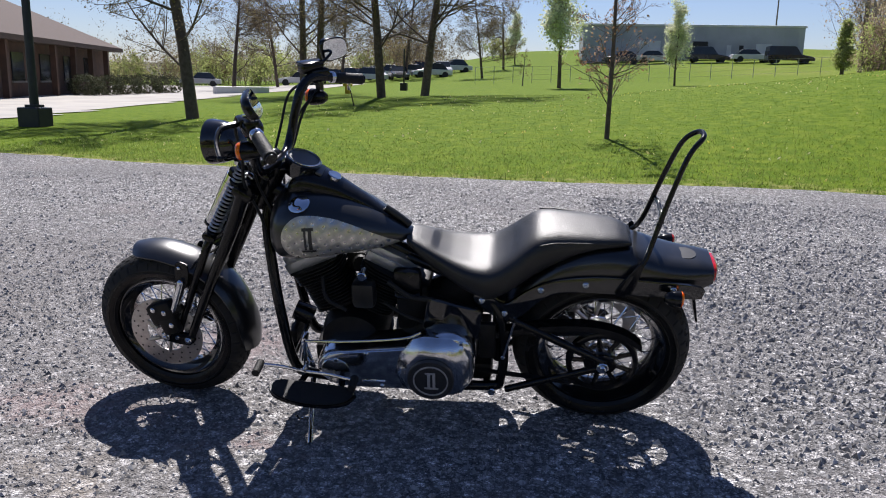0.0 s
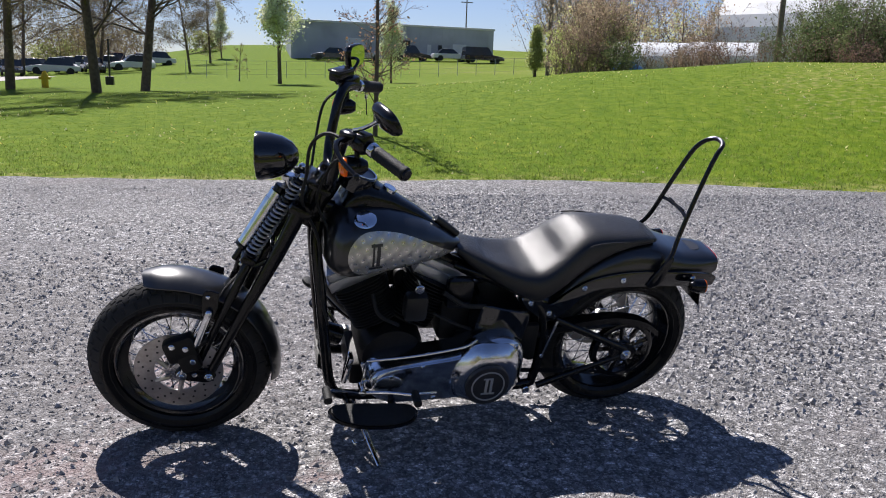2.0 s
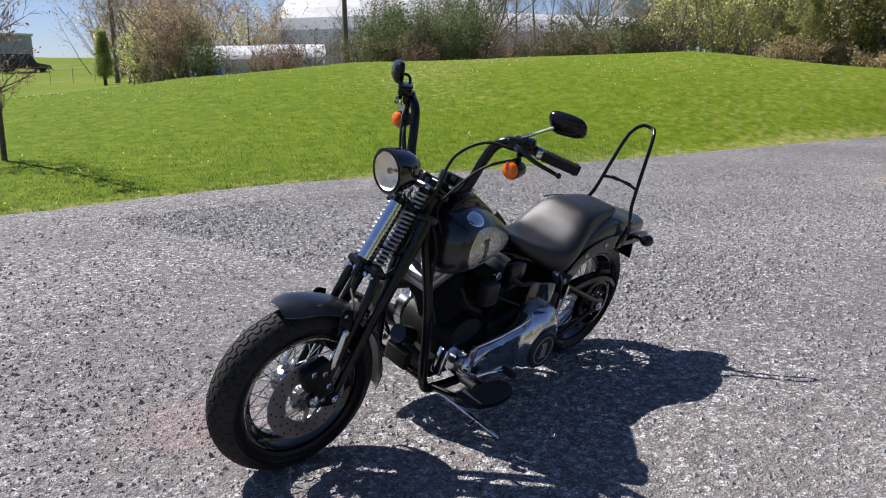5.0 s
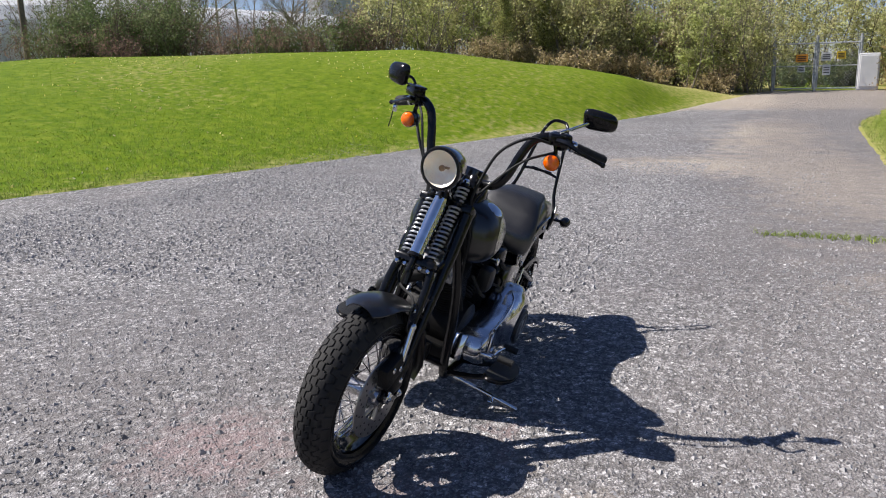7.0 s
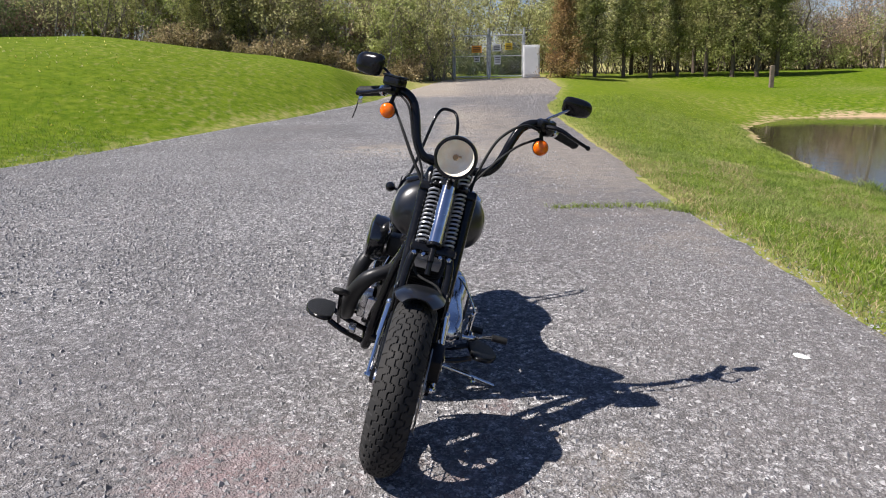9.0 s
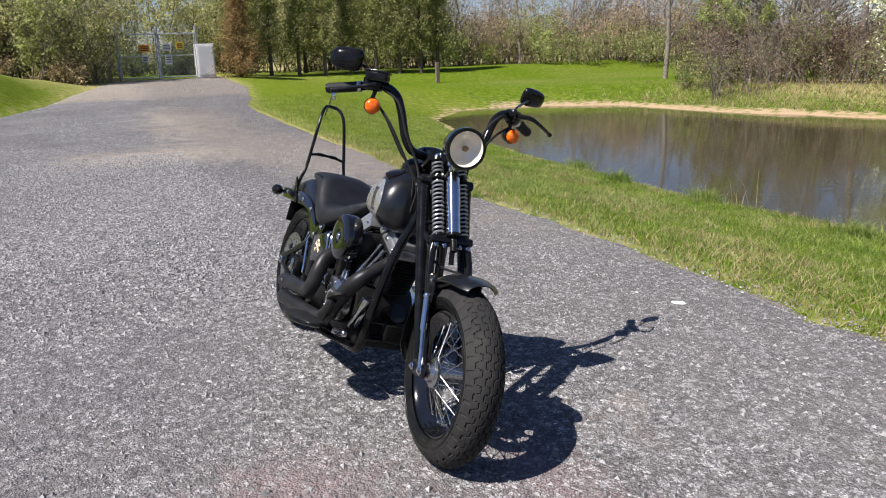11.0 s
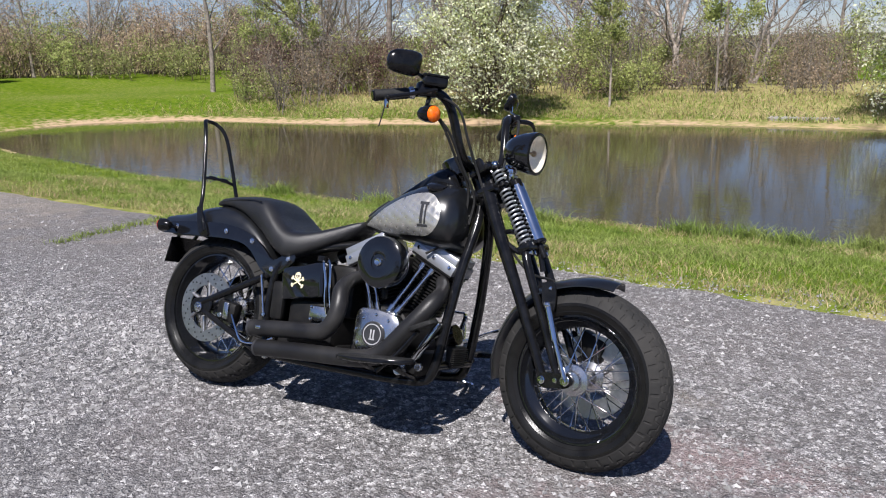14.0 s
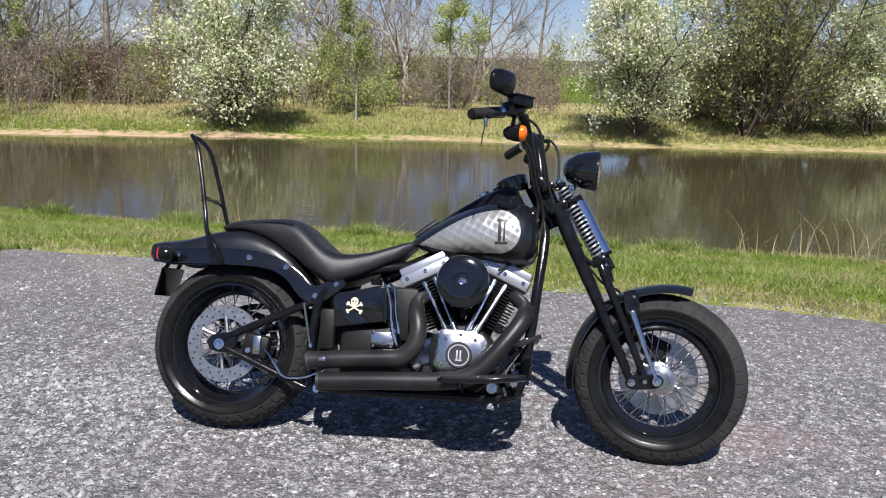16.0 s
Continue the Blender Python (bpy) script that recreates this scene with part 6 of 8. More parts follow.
# ---- front fork ----
fork_set = True
for s in (1, -1):
    bm = B()
    tube(bm, ((1.262, s * 0.083, 0.905), (1.33, s * 0.083, 0.75), (1.545, s * 0.086, 0.315)), (0.026, 0.024, 0.015), 14, 4)
    disc(bm, (1.553, s * 0.070, 0.300), (0, s, 0), 0.021, 0.030)
    leg = part("rigid_fork_leg", bm, M_SATIN, None, "black tapered springer fork leg", True)
    bm = B()
    disc(bm, (1.553, s * 0.100, 0.300), (0, s, 0), 0.014, 0.010)
    disc(bm, (1.553, s * 0.110, 0.300), (0, s, 0), 0.008, 0.006)
    part("pivot_nut", bm, M_CHROME, leg, "chrome pivot nut", True)
    bm = B()
    tube(bm, ((1.418, s * 0.052, 0.722), (1.452, s * 0.074, 0.640), (1.596, s * 0.080, 0.322)), (0.017, 0.016, 0.012), 12, 4)
    disc(bm, (1.600, s * 0.068, 0.306), (0, s, 0), 0.016, 0.028)
    sl = part("spring_fork_leg", bm, M_SATIN, None, "slim black sprung fork leg", True)
    bm = B()
    disc(bm, (1.600, s * 0.096, 0.306), (0, s, 0), 0.010, 0.008)
    part("link_nut", bm, M_CHROME, sl, "chrome nut", True)
    bm = B()
    plate(bm, smooth_outline(((1.53, 0.300), (1.553, 0.276), (1.60, 0.279), (1.645, 0.288), (1.664, 0.312), (1.645, 0.334), (1.60, 0.330), (1.553, 0.325))), s * 0.087, s * 0.102)
    rk = part("rocker", bm, M_SATIN, None, "black fork rocker", True)
    bm = B()
    disc(bm, (1.640, s * 0.100, 0.312), (0, s, 0), 0.017, 0.016)
    disc(bm, (1.640, s * 0.115, 0.312), (0, s, 0), 0.009, 0.008)
    part("axle_nut", bm, M_CHROME, rk, "chrome axle nut", True)
    # coil springs over each sprung leg
    top, bot = Vector((1.268, s * 0.048, 0.985)), Vector((1.412, s * 0.048, 0.735))
    axis_d = (bot - top).normalized()
    d, u, w2 = frame_of(axis_d)
    for a, b, turns, nm in ((0.0, 0.19, 3.5, "upper_spring"), (0.26, 1.0, 13, "lower_spring")):
        pts = []
        steps = int(turns * 12)
        for i in range(steps + 1):
            an = 2 * math.pi * turns * i / steps
            pts.append(top + (bot - top) * (a + (b - a) * i / steps) + (u * math.cos(an) + w2 * math.sin(an)) * 0.0195)
        bm = B()
        tube(bm, pts, 0.0040, 6, 1)
        part(nm, bm, M_ROCKER, None, "chrome coil spring", True)
    bm = B()
    tube(bm, (top - axis_d * 0.02, bot + axis_d * 0.015), 0.013, 10)
    disc(bm, top + (bot - top) * 0.21, axis_d, 0.024, 0.010)
    disc(bm, bot, axis_d, 0.024, 0.012)
    disc(bm, top - axis_d * 0.012, axis_d, 0.021, 0.012)
    part("spring_rod", bm, M_SATIN, None, "", True)
    bm = B()
    ball(bm, top - axis_d * 0.02, 0.014)
    part("acorn_nut", bm, M_CHROME, None, "chrome acorn nut", True)
    # chrome damper strut from mudguard bracket to rocker
    bm = B()
    tube(bm, ((1.548, s * 0.098, 0.530), (1.588, s * 0.106, 0.430)), 0.013, 12)
    tube(bm, ((1.585, s * 0.106, 0.437), (1.640, s * 0.112, 0.318)), 0.008, 10)
    ball(bm, (1.546, s * 0.099, 0.535), 0.014)
    part("mudguard_strut", bm, M_CHROME, None, "chrome strut beside the front wheel", True)
bm = B()
tube(bm, ((1.330, 0, 0.935), (1.437, 0, 0.745)), 0.026, 20)
tube(bm, ((1.345, 0, 0.908), (1.385, 0, 0.837)), 0.0275, 20)
part("shock_absorber", bm, M_CHROME, None, "chrome shock absorber between the springs", True)
bm = B()
disc(bm, (1.319, 0, 0.954), (0.49, 0, -0.87), 0.022, 0.022)
part("shock_mount", bm, M_SATIN, None, "", True)
bm = B()
disc(bm, (1.436, 0, 0.747), (0.49, 0, -0.87), 0.029, 0.014)
tube(bm, ((1.440, 0, 0.740), (1.470, 0, 0.688)), 0.012, 10)
part("shock_mount", bm, M_SATIN, None, "", True)
rake_m = Matrix.Rotation(-RAKE, 4, "Y")
bm = B()
tube(bm, ((1.185, 0, 1.005), (1.268, 0, 0.855)), 0.030, 18)
stem = part("steering_stem", bm, M_SATIN, None, "", True)
for cc, size, nm in (((1.262, 0, 0.905), (0.075, 0.215, 0.034), "lower_yoke"), ((1.205, 0, 0.975), (0.085, 0.150, 0.026), "upper_yoke"), ((1.422, 0, 0.716), (0.052, 0.165, 0.030), "spring_yoke")):
    bm = B()
    rbox(bm, cc, size, 0.011, rake_m)
    part(nm, bm, M_SATIN, stem, "black fork yoke", True)
bm = B()
tube(bm, ((1.335, 0.078, 0.760), (1.345, 0.05, 0.768), (1.345, -0.05, 0.768), (1.335, -0.078, 0.760)), 0.009, 8, 4)
tube(bm, ((1.33, -0.083, 0.745), (1.40, -0.07, 0.70), (1.415, -0.05, 0.715)), 0.010, 8, 4)
tube(bm, ((1.33, 0.083, 0.745), (1.40, 0.07, 0.70), (1.415, 0.05, 0.715)), 0.010, 8, 4)
part("fork_brace", bm, M_SATIN, None, "", True)
for y in (-0.062, -0.03, 0.03, 0.062):
    bm = B()
    disc(bm, (1.440, y, 0.700), (0.87, 0, 0.49), 0.009, 0.012)
    part("yoke_bolt", bm, M_CHROME, None, "chrome yoke bolt", True)

# front mudguard


def guard(a0, a1, c, r, half, lift, steps=26, across=10, t=0.004):
    """A curved blade over a wheel."""
    outer, inner = [], []
    for i in range(steps + 1):
        u = i / steps
        a = radians(a0 + (a1 - a0) * u)
        taper = min(1.0, 0.60 + 0.40 * math.sqrt(min(1.0, u / 0.10)), 0.75 + 2.2 * (1 - u))
        row_o, row_i = [], []
        for j in range(across + 1):
            v = -1 + 2 * j / across
            rr = r + lift * max(0, 0.25 - u) - 0.028 * abs(v) ** 2.6
            for row, k in ((row_o, rr), (row_i, rr - t)):
                row.append(Vector((c[0] + k * math.cos(a), c[1] + v * half * taper, c[2] + k * math.sin(a))))
        outer.append(row_o)
        inner.append(row_i)
    return [o + list(reversed(i)) for o, i in zip(outer, inner)]


bm = B()
loft(bm, guard(72, 188, FA, 0.338, 0.084, 0.06))
fg = part("front_mudguard", bm, M_DENIM, None, "bobbed gloss black front mudguard", True)
for s in (1, -1):
    bm = B()
    plate(bm, smooth_outline(((1.512, 0.606), (1.552, 0.616), (1.568, 0.585), (1.568, 0.520), (1.540, 0.505), (1.518, 0.55)), 3), s * 0.083, s * 0.091)
    part("mudguard_bracket", bm, M_SATIN, fg, "", True)
    bm = B()
    disc(bm, (1.548, s * 0.092, 0.592), (0, s, 0), 0.007, 0.006)
    part("bracket_bolt", bm, M_CHROME, fg, "chrome bolt", True)
bm = B()
tube(bm, ((1.452, 0.0, 0.700), (1.468, 0, 0.640)), 0.010, 8)
part("mudguard_stay", bm, M_SATIN, fg, "", True)

# front brake caliper and its hose
bm = B()
m = Matrix.Rotation(radians(20), 4, "Y")
rbox(bm, (1.640, 0.096, 0.408), (0.105, 0.052, 0.080), 0.014, m)
rbox(bm, (1.612, 0.104, 0.365), (0.070, 0.040, 0.070), 0.012, m)
tube(bm, ((1.62, 0.104, 0.40), (1.555, 0.100, 0.44)), 0.012, 8)
cal = part("front_brake_caliper", bm, M_WRINKLE, None, "black brake caliper", True)
for x, z in ((1.665, 0.425), (1.622, 0.418), (1.600, 0.372)):
    bm = B()
    disc(bm, (x, 0.122, z), (0, 1, 0), 0.010, 0.006)
    part("caliper_bolt", bm, M_CHROME, cal, "", True)

# ---- headlamp ----
HS = 0.97
HL, HD = Vector((1.395, 0, 1.051)), Vector((0.985, 0, -0.06)).normalized()
bm = B()
lathe(bm, HL, -HD, [(r * HS, h * HS) for r, h in ((0.067, -0.004), (0.079, -0.004), (0.080, 0.008), (0.077, 0.022), (0.074, 0.045), (0.064, 0.080), (0.046, 0.110), (0.022, 0.128), (0.0, 0.131))], 40, cap=False)
lamp = part("headlamp", bm, M_GLOSS, None, "gloss black round headlamp", True)
bm = B()
lathe(bm, HL, -HD, [(r * HS, h * HS) for r, h in ((0.0665, -0.0065), (0.071, -0.0075), (0.0745, -0.0055), (0.0745, -0.002), (0.0665, -0.002))], 40, closed=True)
part("lamp_rim", bm, M_SATIN, lamp, "", True)
bm = B()
lathe(bm, HL, -HD, [(r * HS, h * HS) for r, h in ((0.067, -0.0052), (0.060, 0.008), (0.048, 0.022), (0.032, 0.034), (0.014, 0.040), (0.0, 0.041))], 40, cap=False)
part("reflector", bm, M_REFLECT, lamp, "bright lamp reflector", True)
bm = B()
disc(bm, HL - HD * 0.018, HD, 0.011, 0.014)
rbox(bm, HL - HD * 0.026 + Vector((0, 0.012, 0.002)), (0.012, 0.016, 0.008), 0.002)
part("bulb_shield", bm, M_BULB, lamp, "", True)
bm = B()
lathe(bm, HL, HD, [(r * HS, h * HS) for r, h in ((0.066, 0.0055), (0.050, 0.0105), (0.030, 0.0135), (0.010, 0.0150), (0.0, 0.0151), (0.0, 0.0131), (0.010, 0.0130), (0.030, 0.0115), (0.050, 0.0085), (0.066, 0.0040))], 40)
gl = part("lamp_glass", bm, M_GLASS, lamp, "clear headlamp glass", True)
gl.visible_shadow = False
bm = B()
tube(bm, ((1.300, 0, 0.985), (1.295, 0, 0.955), (1.262, 0, 0.925)), 0.013, 10)
disc(bm, (1.300, 0, 0.995), (0, 0, -1), 0.022, 0.018)
part("lamp_bracket", bm, M_CHROME, lamp, "chrome lamp bracket", True)

# ---- handlebar and controls ----
bm = B()
half_bar = [(1.165, 0.0, 0.995), (1.168, 0.070, 0.995), (1.173, 0.122, 1.006), (1.169, 0.158, 1.052), (1.153, 0.185, 1.140), (1.138, 0.212, 1.196), (1.115, 0.262, 1.221), (1.070, 0.330, 1.206), (0.985, 0.440, 1.174)]
tube(bm, [(x, -y, z) for x, y, z in reversed(half_bar)] + half_bar[1:], 0.0165, 14, 5)
bar = part("handlebar", bm, M_SATIN, None, "tall black handlebar", True)
for s in (1, -1):
    g0, g1 = Vector((1.082, s * 0.320, 1.208)), Vector((0.972, s * 0.455, 1.170))
    dg = (g1 - g0).normalized()
    bm = B()
    lathe(bm, g0 + dg * 0.030, dg, [(0.0165, 0)] + [(0.0185 + 0.0016 * (i % 2), 0.004 + 0.007 * i) for i in range(15)] + [(0.0205, 0.112), (0.0200, 0.120), (0.012, 0.123)], 20)
    part("grip", bm, M_GRIP, bar, "black rubber grip", True)
    bm = B()
    lathe(bm, g0 + dg * 0.010, dg, ((0.018, 0), (0.021, 0.003), (0.021, 0.016), (0.018, 0.02)), 18)
    part("grip_collar", bm, M_CHROME, bar, "chrome grip collar", True)
    bm = B()
    mrot = Matrix.Rotation(math.atan2(dg.y, dg.x), 4, "Z")
    rbox(bm, g0 - dg * 0.030 + Vector((0.004, 0, 0.006)), (0.075, 0.046, 0.050), 0.012, mrot)
    part("switch_housing", bm, M_SATIN, bar, "black switch housing", True)
    bm = B()
    if s < 0:
        rbox(bm, g0 - dg * 0.035 + Vector((0.028, 0, 0.032)), (0.085, 0.050, 0.036), 0.008, mrot)
        rbox(bm, g0 - dg * 0.035 + Vector((0.028, 0, 0.051)), (0.090, 0.054, 0.008), 0.003, mrot)
    else:
        rbox(bm, g0 - dg * 0.040 + Vector((0.026, 0, 0.010)), (0.060, 0.034, 0.032), 0.010, mrot)
        lathe(bm, g0 - dg * 0.048, dg, ((0.018, 0.0), (0.030, 0.006), (0.033, 0.018), (0.031, 0.038), (0.024, 0.048), (0.018, 0.050)), 20)
    part("lever_perch", bm, M_SATIN, bar, "", True)
    bm = B()
    l0 = g0 - dg * 0.030 + Vector((0.045, 0, 0.006))
    if s > 0:
        tip = Vector((1.122, 0.471, 1.178))
        tube(bm, (l0, l0 + Vector((0.026, 0.050, 0.0)), l0 + Vector((0.016, 0.108, -0.020)), tip), (0.010, 0.0090, 0.0070, 0.0066), 8)
    else:
        tip = l0 + dg * 0.180 + Vector((0.014, 0, -0.012))
        tube(bm, (l0, l0 + dg * 0.05 + Vector((0.014, 0, -0.003)), l0 + dg * 0.12 + Vector((0.012, 0, -0.009)), tip), (0.008, 0.0075, 0.0068, 0.0068), 8)
    ball(bm, tip, 0.0095)
    part("lever", bm, M_SATIN, bar, "black hand lever", True)
    # mirrors
    bm = B()
    mc = Vector((1.045, 0.398, 1.311)) if s > 0 else Vector((1.085, -0.405, 1.290))
    tube(bm, (g0 - dg * 0.035 + Vector((0.02, 0, 0.03)), Vector((1.098, s * 0.312, 1.258)), Vector((1.074, s * 0.352, 1.286)), mc + Vector((0.012, -s * 0.012, 0))), 0.0055, 8)
    part("mirror_stem", bm, M_CHROME if s > 0 else M_SATIN, bar, "chrome mirror stem" if s > 0 else "", True)
    bm = B()
    mm = Matrix.Translation(mc) @ Matrix.Rotation(radians(19 if s > 0 else -28), 4, "Z") @ Matrix.Rotation(radians(27 if s > 0 else 2), 4, "Y")
    ol = smooth_outline(((-0.062, 0.016), (-0.052, 0.040), (0.0, 0.043), (0.048, 0.034), (0.066, 0.006), (0.058, -0.030), (0.0, -0.040), (-0.048, -0.034)), 3)
    rings = []
    for xx, k in ((0.026, 0.25), (0.024, 0.55), (0.016, 0.86), (0.004, 1.0), (-0.010, 1.0), (-0.014, 0.95)):
        rings.append([mm @ Vector((xx * 0.85, s * p * k * 0.97, q * k * (0.90 if s > 0 else 1.0))) for p, q in ol])
    loft(bm, rings)
    mh = part("mirror", bm, M_SATIN, bar, "black teardrop mirror", True)
    bm = B()
    rings = [[mm @ Vector((xx, s * p * 0.89, q * (0.80 if s > 0 else 0.88))) for p, q in ol] for xx in (-0.0116, -0.0130)]
    loft(bm, rings)
    part("mirror_glass", bm, M_MIRROR, bar, "mirror glass", True)
    # turn signals
    sc = Vector((1.128, s * 0.295, 1.139))
    bm = B()
    lathe(bm, sc, (1, s * 0.12, -0.05), ((0.0, -0.052), (0.014, -0.050), (0.024, -0.036), (0.029, -0.012), (0.0305, 0.010), (0.026, 0.012)), 24)
    tube(bm, (sc + Vector((-0.02, 0, 0.02)), g0 - dg * 0.05), 0.008, 8)
    ts = part("turn_signal", bm, M_SATIN, bar, "black turn signal housing", True)
    bm = B()
    lathe(bm, sc, (1, s * 0.12, -0.05), ((0.0275, 0.010), (0.0285, 0.018), (0.024, 0.026), (0.012, 0.031), (0.0, 0.032)), 24)
    part("signal_lens", bm, M_ORANGE, bar, "orange signal lens", True)
    bm = B()
    rbox(bm, (1.185, s * 0.045, 0.992), (0.050, 0.032, 0.055), 0.010, rake_m)
    part("riser", bm, M_SATIN, bar, "", True)
for k, pts in enumerate((
        ((1.125, 0.275, 1.20), (1.19, 0.21, 1.205), (1.235, 0.135, 1.14), (1.245, 0.095, 1.03), (1.255, 0.08, 0.93), (1.20, 0.085, 0.80), (1.19, 0.09, 0.62), (1.16, 0.11, 0.50)),
        ((1.11, 0.285, 1.17), (1.165, 0.205, 1.12), (1.195, 0.13, 1.03), (1.21, 0.07, 0.93), (1.17, 0.07, 0.83), (1.14, 0.08, 0.70)),
        ((1.13, -0.27, 1.21), (1.19, -0.215, 1.17), (1.215, -0.17, 1.06), (1.235, -0.11, 0.95), (1.30, -0.085, 0.80), (1.43, -0.05, 0.64), (1.50, 0.06, 0.60), (1.565, 0.10, 0.46)),
        ((1.11, -0.285, 1.17), (1.15, -0.235, 1.10), (1.17, -0.17, 1.00), (1.19, -0.10, 0.90), (1.165, -0.10, 0.74), (1.06, -0.14, 0.66)),
        ((1.115, -0.28, 1.16), (1.165, -0.225, 1.09), (1.185, -0.155, 0.985), (1.21, -0.09, 0.88), (1.20, -0.09, 0.78)))):
    bm = B()
    tube(bm, pts, 0.0048 if k else 0.0055, 7, 6)
    part("cable", bm, M_GRIP, bar, "black control cable" if k == 0 else "", True)

# keys hanging from the front brake lever
bm = B()
kp = Vector((1.030, -0.425, 1.175))
tube(bm, (kp, kp + Vector((0.004, -0.003, -0.03)), kp + Vector((0.0, -0.006, -0.062)), kp + Vector((-0.004, -0.014, -0.105))), 0.0022, 6)
part("key_strap", bm, M_GRIP, bar, "", True)
bm = B()
rbox(bm, kp + Vector((0.004, 0.004, -0.025)), (0.012, 0.016, 0.030), 0.003)
part("key", bm, M_CHROME, bar, "chrome key", True)

# ---- fuel tank ----
T_X = (0.708, 0.735, 0.785, 0.850, 0.920, 0.990, 1.050, 1.105, 1.145, 1.172, 1.188)
T_W = (0.022, 0.052, 0.088, 0.122, 0.149, 0.170, 0.181, 0.184, 0.174, 0.148, 0.095)
T_B = (0.738, 0.722, 0.710, 0.700, 0.692, 0.683, 0.674, 0.668, 0.672, 0.690, 0.725)
T_T = (0.756, 0.776, 0.812, 0.852, 0.886, 0.912, 0.925, 0.924, 0.908, 0.878, 0.835)


def tank_at(x):
    return tuple(float(np.interp(x, T_X, t)) for t in (T_W, T_B, T_T))


def tank_point(x, a, grow=0.0):
    """A place on the tank's skin: a runs round the section from the top."""
    wd, zb, zt = tank_at(x)
    zc = zb + (zt - zb) * 0.46
    s, c = math.sin(a), math.cos(a)
    y = (wd + grow) * math.copysign(abs(s) ** 0.82, s)
    h = ((zt - zc) if c > 0 else (zc - zb)) + grow
    return Vector((x, y, zc + h * math.copysign(abs(c) ** (0.95 if c > 0 else 0.72), c)))


bm = B()
xs = [0.708 + (1.188 - 0.708) * (i / 36) for i in range(37)]
loft(bm, [[tank_point(x, 2 * math.pi * j / 56) for j in range(56)] for x in xs])
tank = part("fuel_tank", bm, M_DENIM, None, "gloss black teardrop fuel tank")


def side_y(x, z, grow=0.0012):
    wd, zb, zt = tank_at(x)
    zc = zb + (zt - zb) * 0.46
    h, ex = ((zt - zc), 0.95) if z > zc else ((zc - zb), 0.72)
    c = min(1.0, abs(z - zc) / h) ** (1 / ex)
    return (wd) * math.sqrt(max(0.0, 1 - c * c)) ** 0.82 + grow


def panel_band(x):
    """Lower and upper edge of the silver teardrop."""
    u = (x - 0.745) / (1.125 - 0.745)
    top = 0.742 + 0.128 * math.sin(min(1.0, u / 0.80) * math.pi / 2) ** 1.1
    bot = 0.736 - 0.024 * math.sin(min(1.0, u / 0.5) * math.pi / 2)
    if u > 0.80:
        k = math.sqrt(max(0.0, 1 - ((u - 0.80) / 0.20) ** 2))
        mid = (top + bot) / 2 - 0.002
        top, bot = mid + (top - mid) * k, mid + (bot - mid) * k
    return bot, top


for s in (1, -1):
    bm = B()
    rings = []
    for i in range(49):
        x = 0.746 + (1.1245 - 0.746) * (1 - (1 - i / 48) ** 1.4)
        lo, hi = panel_band(x)
        rings.append([Vector((x, s * side_y(x, lo + (hi - lo) * j / 12), lo + (hi - lo) * j / 12)) for j in range(13)])
    loft(bm, rings, cap=False, closed=False)
    part("side_panel", bm, M_SILVERPAINT, tank, "engine-turned silver tank panel")
    # dark upright mark on the panel: two bars between a cap and a foot
    for dx0, dx1, z0, z1 in ((-0.016, -0.004, 0.755, 0.825), (0.003, 0.010, 0.755, 0.825), (-0.022, 0.016, 0.825, 0.835), (-0.026, 0.020, 0.744, 0.753)):
        bm = B()
        x0 = 1.048 - s * 0.012
        rings = []
        for i in range(4):
            x = x0 + dx0 + (dx1 - dx0) * i / 3
            rings.append([Vector((x, s * side_y(x, z0 + (z1 - z0) * j / 5, 0.0026), z0 + (z1 - z0) * j / 5)) for j in range(6)])
        loft(bm, rings, cap=False, closed=False)
        part("emblem_bar", bm, M_DECAL, tank, "dark bar emblem" if dx0 == -0.016 else "")
    bm = B()
    cx, cy = 1.068, 0.112
    top = tank_point(cx, math.asin(min(1, cy / tank_at(cx)[0])) * s)
    nrm = Vector((0.10, s * 0.42, 0.90))
    if s > 0:
        lathe(bm, top - nrm * 0.004, nrm, ((0.036, 0), (0.037, 0.005), (0.030, 0.010), (0.012, 0.0135), (0.0, 0.014)), 28)
        part("fuel_gauge", bm, M_CHROME, tank, "chrome tank cap")
    else:
        lathe(bm, top - nrm * 0.004, nrm, ((0.038, 0), (0.038, 0.010), (0.030, 0.014), (0.0, 0.0155)), 28)
        part("tank_cap", bm, M_SATIN, tank, "black tank cap")
# dash console along the tank's crest
bm = B()
rings = []
for i in range(25):
    u = i / 24
    x = 0.775 + (1.140 - 0.775) * u
    wd = float(np.interp(x, (0.775, 0.86, 0.96, 1.03, 1.09, 1.14), (0.028, 0.034, 0.050, 0.070, 0.076, 0.060)))
    zt = float(np.interp(x, (0.775, 0.86, 0.96, 1.02, 1.065, 1.10, 1.14), (0.808, 0.874, 0.938, 0.968, 0.985, 0.972, 0.900)))
    zb = tank_at(x)[2] - 0.05
    rings.append([Vector((x, wd * math.sin(a) * (1.25 if abs(a) > 1.9 else 1), zb + (zt - zb) * (0.5 + 0.5 * math.copysign(abs(math.cos(a)) ** 0.6, math.cos(a))))) for a in (2 * math.pi * j / 20 for j in range(20))])
loft(bm, rings)
dash = part("dash_console", bm, M_SATIN, tank, "black dash console")
SPEEDO = Vector((1.078, 0, 0.992))
DN = Vector((-0.36, 0, 0.933))
bm = B()
lathe(bm, SPEEDO, DN, ((0.054, -0.040), (0.061, 0.0), (0.062, 0.018), (0.058, 0.022), (0.054, 0.020), (0.053, 0.016)), 36)
